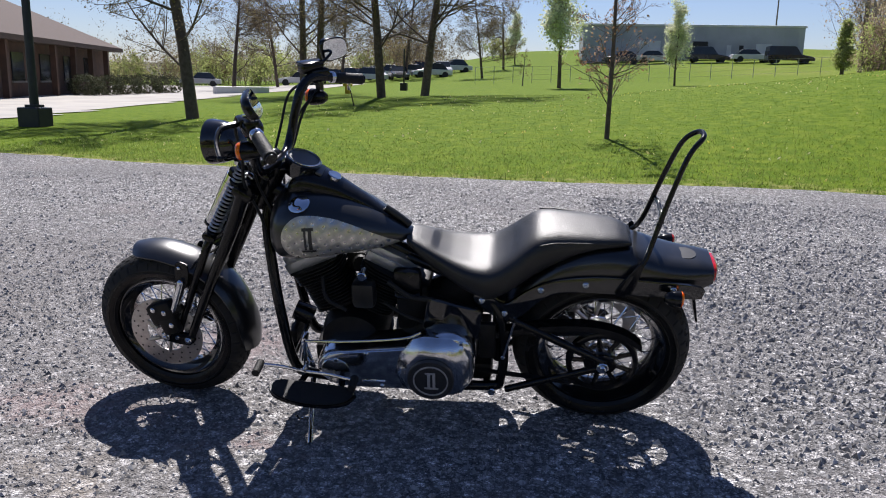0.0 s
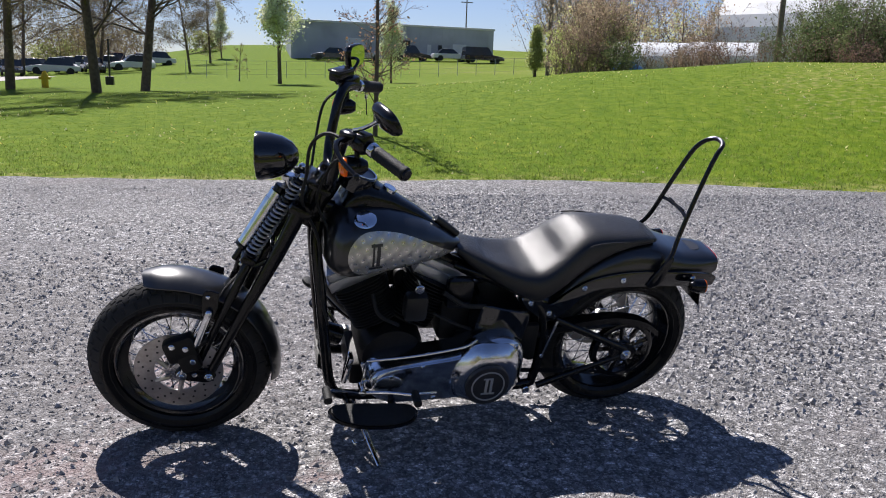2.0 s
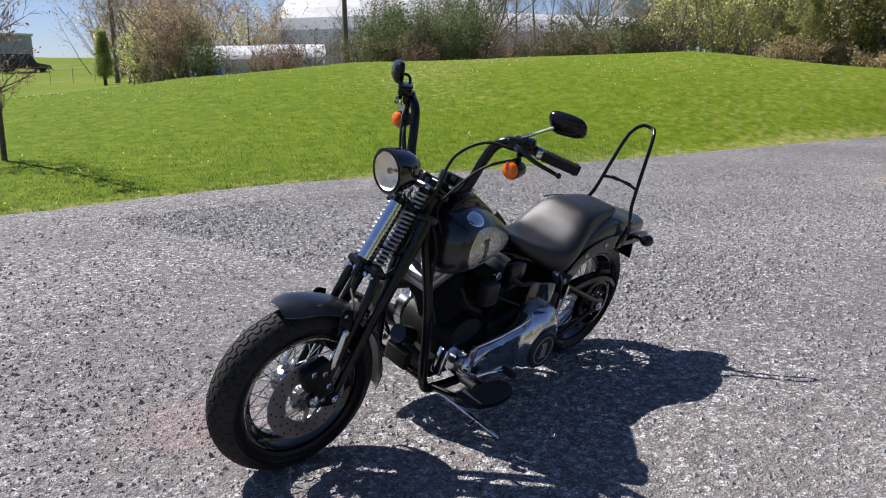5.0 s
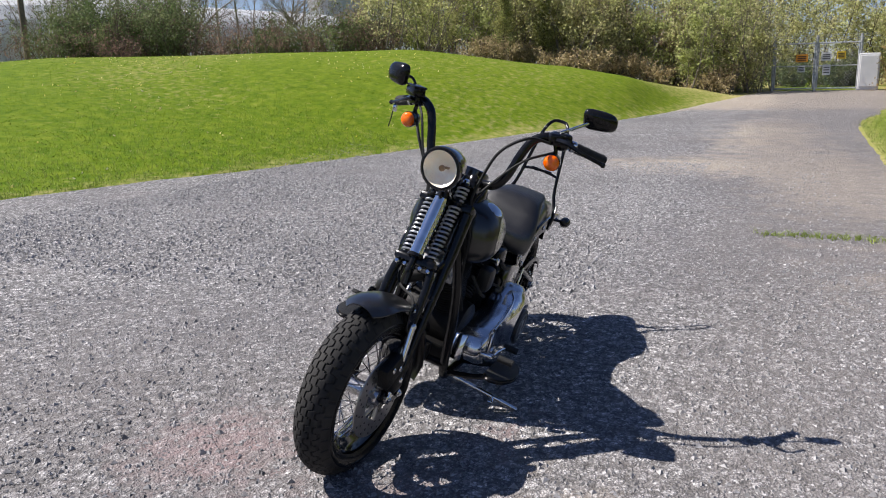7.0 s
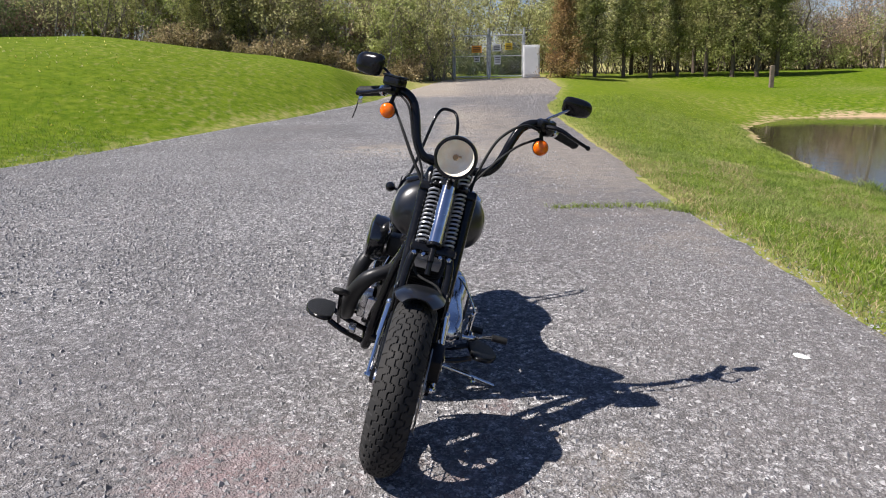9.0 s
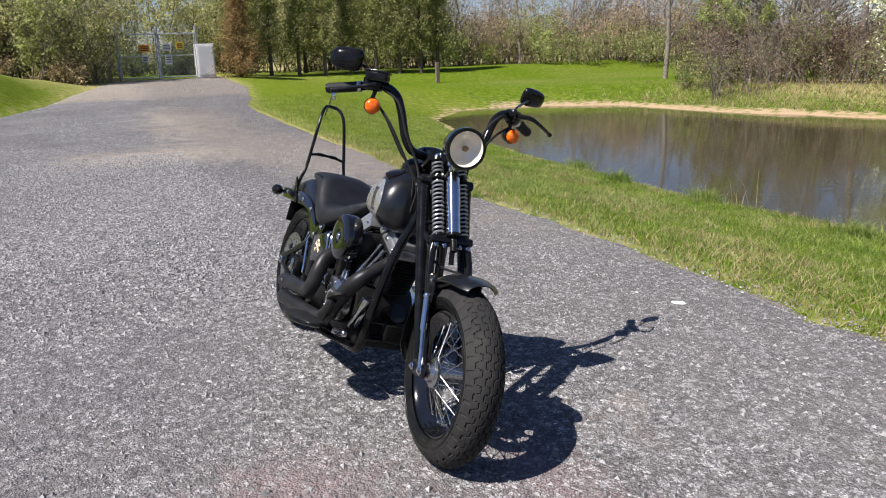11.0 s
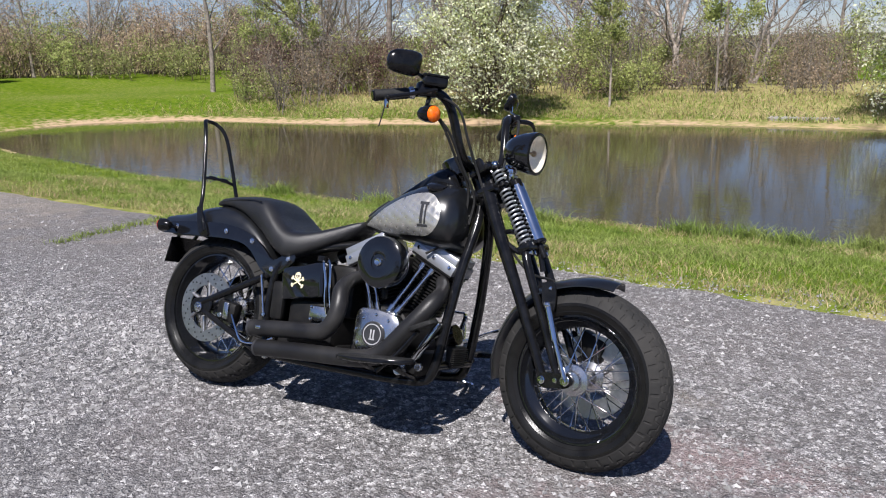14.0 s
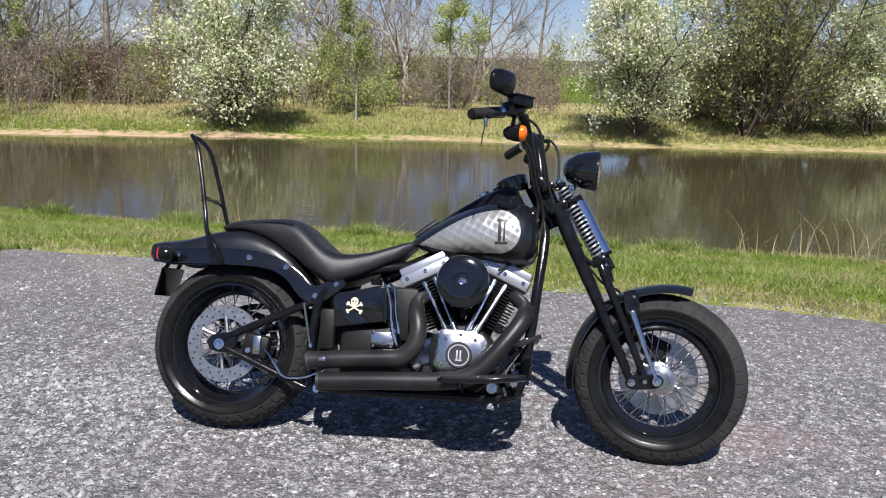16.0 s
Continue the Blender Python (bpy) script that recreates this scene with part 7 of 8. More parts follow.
part("speedometer", bm, M_GLOSS, tank, "round speedometer housing")
bm = B()
disc(bm, SPEEDO + DN * 0.0165, DN, 0.0528, 0.001, 0.0002, 32)
part("dial", bm, M_DIAL, tank, "dark speedometer dial")
bm = B()
lathe(bm, SPEEDO + DN * 0.018, DN, ((0.052, 0), (0.057, 0.0), (0.058, 0.003), (0.057, 0.0055), (0.052, 0.0055)), 36, closed=True)
part("dial_ring", bm, M_CHROME, tank, "chrome dial ring")
bm = B()
disc(bm, (0.975, 0, 0.938), (-0.42, 0, 0.9), 0.024, 0.018)
part("ignition_switch", bm, M_CHROME, tank, "chrome ignition switch")
bm = B()
rbox(bm, (1.017, 0, 0.968), (0.022, 0.070, 0.010), 0.003, Matrix.Rotation(radians(-25), 4, "Y"))
part("warning_lights", bm, M_DIAL, tank, "")
bm = B()
tube(bm, ((0.715, 0, 0.772), (0.77, 0, 0.814), (0.80, 0, 0.836)), (0.012, 0.014, 0.012), 10)
part("tank_strap", bm, M_LEATHER, tank, "")

# ---- seat ----
S_X = (-0.055, -0.030, 0.04, 0.13, 0.21, 0.265, 0.31, 0.36, 0.42, 0.49, 0.57, 0.64, 0.69, 0.722)
S_T = (0.772, 0.790, 0.800, 0.808, 0.812, 0.802, 0.765, 0.722, 0.690, 0.690, 0.705, 0.728, 0.745, 0.752)
S_B = (0.755, 0.752, 0.752, 0.728, 0.680, 0.645, 0.612, 0.578, 0.552, 0.575, 0.612, 0.652, 0.690, 0.728)
S_W = (0.060, 0.082, 0.102, 0.118, 0.132, 0.145, 0.158, 0.168, 0.170, 0.155, 0.125, 0.098, 0.078, 0.052)
bm = B()
rings = []
sx = [-0.055 + (0.722 + 0.055) * i / 60 for i in range(61)]


def soft_interp(x, xs, ys):
    return float(np.mean([np.interp(x + d, xs, ys) for d in (-0.02, -0.01, 0, 0.01, 0.02)]))


for x in sx:
    wd, zt, zb = (soft_interp(x, S_X, t) for t in (S_W, S_T, S_B))
    zc = zb + (zt - zb) * 0.45
    ring = []
    for j in range(36):
        a = 2 * math.pi * j / 36
        s, c = math.sin(a), math.cos(a)
        h = zt - zc if c > 0 else zc - zb
        dish = 0.010 * (1 - min(1, abs(s) * 1.6)) * (1 if 0.33 < x < 0.62 else 0) if c > 0 else 0
        ring.append(Vector((x, wd * math.copysign(abs(s) ** 0.60, s), zc + h * math.copysign(abs(c) ** 0.62, c) - dish)))
    rings.append(ring)
loft(bm, rings)
seat = part("seat", bm, M_LEATHER, None, "stepped black leather seat", smooth_angle=80)
for s in (1, -1):
    bm = B()
    pts = []
    for x in np.linspace(-0.03, 0.25, 12):
        wd, zt, zb = (soft_interp(float(x), S_X, t) for t in (S_W, S_T, S_B))
        pts.append((float(x), s * (wd * 0.965 + 0.002), zt - 0.020))
    tube(bm, pts, 0.0028, 6, 3)
    part("seam", bm, M_LEATHER, seat, "")

# ---- rear mudguard ----
G_X = (-0.334, -0.302, -0.25, -0.18, -0.08, 0.02, 0.10, 0.18, 0.25, 0.31, 0.355, 0.38)
G_T = (0.690, 0.700, 0.704, 0.716, 0.748, 0.762, 0.752, 0.718, 0.670, 0.606, 0.530, 0.470)
G_B = (0.645, 0.622, 0.605, 0.608, 0.612, 0.616, 0.616, 0.605, 0.570, 0.515, 0.460, 0.430)
G_W = (0.085, 0.095, 0.108, 0.120, 0.130, 0.134, 0.134, 0.134, 0.134, 0.132, 0.130, 0.128)
bm = B()
rings = []
for i in range(49):
    x = -0.334 + 0.714 * i / 48
    wd, zt, zb = (soft_interp(x, G_X, t) for t in (G_W, G_T, G_B))
    row = []
    for off in (0.0, 0.005):
        line = []
        for j in range(21):
            a = math.pi * (j / 20 - 0.5)
            y = (wd - off) * math.copysign(abs(math.sin(a)) ** 0.55, math.sin(a))
            z = zb + (zt - off - zb) * abs(math.cos(a)) ** 0.5
            line.append(Vector((x, y, z)))
        row.append(line)
    rings.append(row[0] + row[1][::-1])
loft(bm, rings)
rg = part("rear_mudguard", bm, M_DENIM, None, "bobbed gloss black rear mudguard")
bm = B()
for y in (0,):
    lathe(bm, (-0.245, 0, 0.7035), (-0.05, 0, 1), ((0.040, 0), (0.038, 0.0025), (0.0, 0.003)), 26)
part("mudguard_badge", bm, M_DECAL, rg, "dark oval badge on the mudguard")
for s in (1, -1):
    bm = B()
    plate(bm, smooth_outline(((-0.290, 0.612), (-0.15, 0.615), (0.00, 0.618), (0.16, 0.614), (0.245, 0.575), (0.31, 0.505), (0.375, 0.490), (0.47, 0.560), (0.455, 0.590), (0.365, 0.550), (0.29, 0.605), (0.20, 0.655), (0.06, 0.678), (-0.12, 0.672), (-0.285, 0.655)), 3), s * 0.128, s * 0.146)
    st = part("mudguard_strut", bm, M_GLOSS, rg, "black mudguard strut")
    for x, z in ((0.443, 0.566), (0.358, 0.518), (0.238, 0.620), (0.091, 0.648), (-0.195, 0.645)):
        bm = B()
        disc(bm, (x, s * 0.145, z), (0, s, 0), 0.0115, 0.008)
        disc(bm, (x, s * 0.152, z), (0, s, 0), 0.006, 0.004)
        part("strut_bolt", bm, M_CHROME, rg, "chrome bolt")
    # rear signals
    sc = Vector((-0.198 if s > 0 else -0.224, s * 0.195, 0.642))
    bm = B()
    tube(bm, ((-0.185, s * 0.13, 0.640), sc), 0.008, 8)
    lathe(bm, sc, (-1, 0, -0.05), ((0.0, -0.040), (0.013, -0.038), (0.022, -0.026), (0.027, -0.006), (0.028, 0.012), (0.024, 0.013)), 22)
    part("rear_signal", bm, M_SATIN, rg, "black rear turn signal")
    # right lens: shade on the orange plastic is put in as red
    bm = B()
    lathe(bm, sc, (-1, 0, -0.05), ((0.0255, 0.012), (0.0262, 0.016), (0.021, 0.021), (0.010, 0.023), (0.0, 0.0235)), 22)
    part("signal_lens", bm, M_ORANGE if s > 0 else M_RED, rg, "orange signal lens" if s > 0 else "signal lens, its shade coloured red")
bm = B()
rings = []
for x, k in ((-0.284, 0.9), (-0.309, 1.0), (-0.333, 1.0)):
    rings.append([Vector((x, 0.072 * k * math.copysign(abs(math.sin(a)) ** 0.6, math.sin(a)), 0.655 + 0.034 * k * math.copysign(abs(math.cos(a)) ** 0.7, math.cos(a)))) for a in (2 * math.pi * j / 28 for j in range(28))])
loft(bm, rings)
part("taillight_housing", bm, M_SATIN, rg, "")
bm = B()
rings = []
for x, k in ((-0.331, 0.97), (-0.345, 0.93), (-0.353, 0.7), (-0.355, 0.2)):
    rings.append([Vector((x, 0.072 * k * math.copysign(abs(math.sin(a)) ** 0.6, math.sin(a)), 0.655 + 0.034 * k * math.copysign(abs(math.cos(a)) ** 0.7, math.cos(a)))) for a in (2 * math.pi * j / 28 for j in range(28))])
loft(bm, rings)
part("taillight", bm, M_RED, rg, "red tail lamp lens")
bm = B()
pm = Matrix.Rotation(radians(12), 4, "Y")
rbox(bm, (-0.290, 0, 0.540), (0.006, 0.185, 0.115), 0.002, pm)
tube(bm, ((-0.268, 0.05, 0.625), (-0.292, 0.05, 0.585)), 0.008, 8)
tube(bm, ((-0.268, -0.05, 0.625), (-0.292, -0.05, 0.585)), 0.008, 8)
part("plate_holder", bm, M_SATIN, rg, "black plate holder")

# ---- sissy bar ----
bm = B()
left = [(-0.030, 0.150, 0.640), (-0.052, 0.148, 0.690), (-0.092, 0.128, 0.735), (-0.115, 0.105, 0.800), (-0.148, 0.086, 0.930), (-0.184, 0.068, 1.055), (-0.208, 0.054, 1.105), (-0.236, 0.032, 1.132), (-0.244, 0.0, 1.136)]
tube(bm, left + [(x, -y, z) for x, y, z in reversed(left[:-1])], 0.0085, 12, 4)
sis = part("sissy_bar", bm, M_SATIN, None, "bare black sissy bar")
bm = B()
tube(bm, ((-0.137, 0.095, 0.865), (-0.140, 0.04, 0.875), (-0.140, -0.04, 0.875), (-0.137, -0.095, 0.865)), 0.007, 8, 4)
part("crossbar", bm, M_SATIN, sis, "")
for s in (1, -1):
    bm = B()
    rbox(bm, (-0.141, s * 0.035, 0.876), (0.008, 0.040, 0.018), 0.003)
    part("pad_lug", bm, M_SATIN, sis, "")
    bm = B()
    plate(bm, smooth_outline(((-0.090, 0.735), (-0.070, 0.735), (-0.005, 0.625), (-0.060, 0.625)), 3), s * 0.148, s * 0.154)
    part("bar_bracket", bm, M_SATIN, sis, "")

# ---- frame, swingarm, side stand ----
bm = B()
for s in (1, -1):
    tube(bm, ((1.205, s * 0.030, 0.845), (1.212, s * 0.055, 0.770), (1.195, s * 0.100, 0.600), (1.178, s * 0.122, 0.430), (1.150, s * 0.130, 0.240), (1.08, s * 0.135, 0.195), (0.80, s * 0.135, 0.185), (0.42, s * 0.135, 0.185), (0.365, s * 0.135, 0.23), (0.36, s * 0.135, 0.40), (0.40, s * 0.130, 0.545), (0.55, s * 0.09, 0.62), (0.72, s * 0.03, 0.66)), 0.0185, 12, 4)
tube(bm, ((1.200, 0, 0.900), (1.05, 0, 0.83), (0.80, 0, 0.70), (0.60, 0, 0.60)), 0.026, 12, 4)
tube(bm, ((1.160, 0, 0.985), (1.245, 0, 0.830)), 0.034, 18)
tube(bm, ((1.16, -0.13, 0.26), (1.16, 0.13, 0.26)), 0.016, 10)
tube(bm, ((0.42, -0.13, 0.19), (0.42, 0.13, 0.19)), 0.016, 10)
part("frame", bm, M_SATIN, None, "black tubular frame")
for s in (1, -1):
    bm = B()
    tube(bm, ((RA[0], s * 0.150, 0.335), (0.325, s * 0.140, 0.485)), 0.015, 12)
    tube(bm, ((RA[0] + 0.02, s * 0.150, 0.305), (0.345, s * 0.140, 0.178)), 0.013, 12)
    tube(bm, ((0.325, s * 0.135, 0.485), (0.39, s * 0.13, 0.53)), 0.013, 10)
    plate(bm, smooth_outline(((-0.045, 0.322), (-0.02, 0.352), (0.05, 0.362), (0.075, 0.335), (0.05, 0.290), (-0.02, 0.292)), 3), s * 0.142, s * 0.158)
    sw = part("swingarm", bm, M_SATIN, None, "black triangulated swingarm")
    bm = B()
    disc(bm, (RA[0], s * 0.157, RA[2]), (0, s, 0), 0.021, 0.012)
    disc(bm, (RA[0], s * 0.168, RA[2]), (0, s, 0), 0.011, 0.008)
    part("axle_nut", bm, M_CHROME, sw, "chrome axle nut")
    bm = B()
    tube(bm, ((0.322, s * 0.158, 0.490), (0.358, s * 0.158, 0.338)), 0.0055, 8)
    disc(bm, (0.359, s * 0.152, 0.336), (0, s, 0), 0.009, 0.012)
    part("chrome_stay", bm, M_CHROME, sw, "chrome stay rod")
    bm = B()
    disc(bm, (0.398, s * 0.150, 0.182), (0, s, 0), 0.016, 0.020)
    part("pivot_bolt", bm, M_CHROME, sw, "chrome pivot bolt")
bm = B()
tube(bm, ((1.075, 0.165, 0.190), (1.05, 0.30, 0.165), (1.022, 0.440, 0.137)), (0.011, 0.0095, 0.0085), 10, 4)
rbox(bm, (1.020, 0.452, 0.132), (0.075, 0.026, 0.007), 0.003, Matrix.Rotation(radians(LEAN), 4, "X") @ Matrix.Rotation(radians(15), 4, "Z"))
tube(bm, ((1.045, 0.335, 0.160), (1.085, 0.345, 0.156), (1.095, 0.330, 0.158)), 0.005, 8, 4)
part("side_stand", bm, M_CHROME, None, "chrome side stand on the gravel")

# ---- engine ----
CR = Vector((0.930, 0, 0.335))
bm = B()
lathe(bm, (CR.x, -0.150, CR.z), (0, 1, 0), ((0.080, 0), (0.115, 0.012), (0.120, 0.04), (0.120, 0.20), (0.110, 0.26), (0.08, 0.27)), 36)
rbox(bm, (0.93, -0.02, 0.245), (0.30, 0.22, 0.10), 0.02)
crank = part("crankcase", bm, M_WRINKLE, None, "black engine crankcase")
bm = B()
plate(bm, smooth_outline(((0.842, 0.300), (0.850, 0.415), (0.905, 0.428), (0.960, 0.425), (1.020, 0.405), (1.030, 0.335), (0.995, 0.272), (0.93, 0.254), (0.870, 0.262)), 4), -0.150, -0.205, 0.008)
cam_cover = part("cam_cover", bm, M_ALU, crank, "polished cam cover")
bm = B()
disc(bm, (0.932, -0.204, 0.340), (0, -1, 0), 0.047, 0.010, 0.003, 36)
part("timing_cover", bm, M_DECAL, crank, "black round timing cover")
bm = B()
lathe(bm, (0.932, -0.2125, 0.340), (0, -1, 0), ((0.0345, 0), (0.038, 0), (0.038, 0.0026), (0.0345, 0.0026)), 36, closed=True)
for dx in (-0.006, 0.006):
    rbox(bm, (0.932 + dx, -0.2140, 0.340), (0.006, 0.003, 0.034), 0.001)
rbox(bm, (0.932, -0.2140, 0.322), (0.024, 0.003, 0.005), 0.001)
part("timing_emblem", bm, M_SILVERINK, crank, "silver ring emblem")
for i in range(9):
    bm = B()
    a = 2 * math.pi * i / 9 + 0.2
    disc(bm, (0.936 + 0.082 * math.cos(a), -0.203, 0.340 + 0.072 * math.sin(a)), (0, -1, 0), 0.006, 0.006)
    part("cover_screw", bm, M_CHROME, crank, "chrome screw")
for lean_deg, nm in ((25, "front"), (-27, "rear")):
    ax = Vector((math.sin(radians(lean_deg)), 0, math.cos(radians(lean_deg))))
    px = Vector((ax.z, 0, -ax.x))
    bm = B()
    tube(bm, (CR + ax * 0.10, CR + ax * 0.31), 0.058, 20)
    cyl = part("cylinder", bm, M_WRINKLE, None, "black finned engine cylinder")
    for i in range(15):
        h = 0.135 + i * 0.0125
        wd, dp = (0.088, 0.080) if i < 10 else (0.098, 0.088)
        ring = []
        for j in range(24):
            a = 2 * math.pi * j / 24
            ring.append(px * wd * math.copysign(abs(math.cos(a)) ** 0.6, math.cos(a)) + Vector((0, dp, 0)) * math.copysign(abs(math.sin(a)) ** 0.6, math.sin(a)))
        bm = B()
        loft(bm, [[CR + ax * hh + p * k for p in ring] for hh, k in ((h, 0.98), (h + 0.0012, 1.0), (h + 0.0042, 1.0), (h + 0.0055, 0.98))])
        part("cooling_fin", bm, M_WRINKLE, cyl, "")
    bm = B()
    mrot = Matrix.Rotation(radians(lean_deg), 4, "Y")
    rbox(bm, CR + ax * 0.335 + Vector((0, -0.014, 0)), (0.196, 0.152, 0.040), 0.003, mrot)
    rbox(bm, CR + ax * 0.366 + Vector((0, -0.014, 0)), (0.184, 0.142, 0.036), 0.006, mrot)
    rk_box = part("rocker_box", bm, M_ROCKER, cyl, "silver rocker box")
    bm = B()
    rbox(bm, CR + ax * 0.312 + Vector((0, -0.010, 0)), (0.190, 0.150, 0.010), 0.002, mrot)
    part("gasket", bm, M_WRINKLE, cyl, "")
    for k in (-0.075, 0.0, 0.075):
        bm = B()
        disc(bm, CR + ax * 0.340 + px * k + Vector((0, -0.088, 0)), (0, -1, 0), 0.007, 0.008)
        part("rocker_bolt", bm, M_CHROME, rk_box, "chrome bolt")
    for k in (-1, 1):
        bm = B()
        p0 = CR + Vector((0.035 * (1 if lean_deg > 0 else -1) + 0.016 * k, -0.155, 0.085))
        p1 = CR + ax * 0.30 + px * 0.022 * k + Vector((0, -0.092, 0))
        tube(bm, (p0, p1), 0.0085, 12)
        tube(bm, (p0, p0 + (p1 - p0) * 0.16), 0.0125, 12)
        tube(bm, (p0 + (p1 - p0) * 0.9, p1), 0.0115, 12)
        part("pushrod_tube", bm, M_CHROME, cyl, "chrome pushrod tube")
    bm = B()
    rbox(bm, CR + Vector((0.035 * (1 if lean_deg > 0 else -1), -0.155, 0.078)), (0.060, 0.050, 0.030), 0.010)
    part("tappet_block", bm, M_ALU, cyl, "polished tappet block")
bm = B()
lathe(bm, (0.932, -0.165, 0.600), (0, -1, 0), ((0.080, 0), (0.090, 0.006), (0.094, 0.020), (0.095, 0.055), (0.091, 0.066), (0.075, 0.074), (0.050, 0.077), (0.030, 0.074), (0.028, 0.070), (0.0, 0.070)), 48)
air = part("air_cleaner", bm, M_GLOSS, None, "round gloss black air cleaner")
bm = B()
lathe(bm, (0.932, -0.235, 0.600), (0, -1, 0), ((0.015, 0), (0.015, 0.006), (0.011, 0.010), (0.008, 0.009), (0.0, 0.009)), 28)
part("centre_cap", bm, M_CHROME, air, "chrome centre cap")
bm = B()
rbox(bm, (0.932, -0.09, 0.590), (0.10, 0.13, 0.09), 0.02)
tube(bm, ((0.93, -0.10, 0.585), (0.90, 0.0, 0.60)), 0.030, 14)
rbox(bm, (0.935, -0.17, 0.488), (0.02, 0.02, 0.036), 0.006)
part("carburettor", bm, M_WRINKLE, None, "")

# exhausts
up_pts = [(0.790, -0.085, 0.545), (0.766, -0.150, 0.520), (0.772, -0.208, 0.480), (0.786, -0.233, 0.425), (0.776, -0.240, 0.365), (0.736, -0.240, 0.322), (0.68, -0.240, 0.312), (0.53, -0.240, 0.300), (0.385, -0.240, 0.286)]
lo_pts = [(1.110, -0.070, 0.560), (1.152, -0.140, 0.525), (1.148, -0.200, 0.475), (1.090, -0.232, 0.388), (1.020, -0.240, 0.305), (0.955, -0.240, 0.262), (0.86, -0.240, 0.246), (0.65, -0.240, 0.232), (0.43, -0.240, 0.216)]
for nm, pts in (("upper_exhaust", up_pts), ("lower_exhaust", lo_pts)):
    bm = B()
    tube(bm, pts, (0.024, 0.025, 0.031, 0.032, 0.032, 0.032, 0.032, 0.032, 0.032), 22, 6)
    ex = part(nm, bm, M_PIPE, None, "matt charcoal exhaust pipe")
    bm = B()
    e, d = Vector(pts[-1]), (Vector(pts[-1]) - Vector(pts[-2])).normalized()
    lathe(bm, e - d * 0.006, d, ((0.030, 0), (0.0332, 0.001), (0.0332, 0.012), (0.028, 0.014), (0.026, 0.006), (0.0, 0.0065)), 24)
    part("exhaust_tip", bm, M_DECAL, ex, "")
bm = B()
rbox(bm, (0.445, -0.2732, 0.296), (0.026, 0.003, 0.012), 0.001, Matrix.Rotation(radians(-5), 4, "Y"))
part("exhaust_badge", bm, M_ALU, ex, "small silver badge")

# gearbox, oil tank with decal, electrics
bm = B()
rbox(bm, (0.585, -0.02, 0.330), (0.24, 0.24, 0.19), 0.03)
rbox(bm, (0.56, 0, 0.225), (0.32, 0.22, 0.08), 0.02)
gear = part("gearbox", bm, M_WRINKLE, None, "black gearbox")
bm = B()
rbox(bm, (0.705, -0.020, 0.470), (0.120, 0.200, 0.200), 0.020)
part("battery_box", bm, M_WRINKLE, None, "black battery box")
bm = B()
rbox(bm, (0.645, -0.150, 0.375), (0.090, 0.030, 0.060), 0.010)
part("gearbox_cover", bm, M_ALU, gear, "polished gearbox side cover")
for x, z in ((0.612, 0.398), (0.678, 0.398), (0.612, 0.352), (0.678, 0.352)):
    bm = B()
    disc(bm, (x, -0.164, z), (0, -1, 0), 0.006, 0.006)
    part("gearbox_bolt", bm, M_CHROME, gear, "chrome bolt")
bm = B()
ol = smooth_outline(((0.438, 0.505), (0.452, 0.532), (0.540, 0.552), (0.625, 0.570), (0.645, 0.555), (0.660, 0.450), (0.640, 0.436), (0.54, 0.420), (0.462, 0.408), (0.450, 0.425)), 4)
rings = []
for y, k in ((-0.172, 0.90), (-0.168, 0.97), (-0.155, 1.0), (0.0, 1.0), (0.145, 1.0), (0.158, 0.97), (0.162, 0.90)):
    rings.append([Vector((0.55 + (x - 0.55) * k, y, 0.49 + (z - 0.49) * k)) for x, z in ol])
loft(bm, rings)
oil = part("oil_tank", bm, M_GLOSS, None, "gloss black oil tank")
bm = B()
disc(bm, (0.600, -0.120, 0.572), (0, 0, 1), 0.022, 0.024)
part("oil_cap", bm, M_SATIN, oil, "black filler cap")
Y = -0.1725
DSC = Matrix.Translation((0.530, 0, 0.495)) @ Matrix.Diagonal((0.74, 1, 0.74, 1)) @ Matrix.Translation((-0.541, 0, -0.487))
bm = B()
lathe(bm, (0.540, Y, 0.502), (0, -1, 0), ((0.021, 0), (0.020, 0.0015), (0.0, 0.002)), 24)
rbox(bm, (0.541, Y - 0.0005, 0.481), (0.020, 0.003, 0.014), 0.001)
for s in (1, -1):
    m = Matrix.Rotation(radians(28 * s), 4, "Y")
    rbox(bm, (0.541, Y - 0.0005, 0.472), (0.082, 0.0025, 0.0075), 0.001, m)
    for e in (1, -1):
        for q in (1, -1):
            ce = Vector((0.541, 0, 0.472)) + m @ Vector((e * 0.041, 0, q * 0.005))
            disc(bm, (ce.x, Y, ce.z), (0, -1, 0), 0.0065, 0.002, 0.0004, 12)
bm.transform(DSC)
part("crossbones_decal", bm, M_CREAM, oil, "cream crossed-bones decal")
bm = B()
for s in (1, -1):
    disc(bm, (0.540 + s * 0.0075, Y - 0.0018, 0.503), (0, -1, 0), 0.0052, 0.0014, 0.0003, 12)
rbox(bm, (0.5405, Y - 0.0022, 0.494), (0.004, 0.002, 0.006), 0.0005)
bm.transform(DSC)
part("decal_hollows", bm, M_DECAL, oil, "")
for k, pts in enumerate((((0.640, -0.165, 0.575), (0.655, -0.178, 0.560), (0.672, -0.178, 0.500), (0.680, -0.175, 0.420), (0.70, -0.17, 0.36)),
                         ((0.655, -0.150, 0.580), (0.680, -0.170, 0.555), (0.690, -0.172, 0.480), (0.705, -0.170, 0.400)))):
    bm = B()
    tube(bm, pts, 0.0055, 8, 5)
    part("oil_line", bm, M_CHROME, oil, "braided chrome oil line")
bm = B()
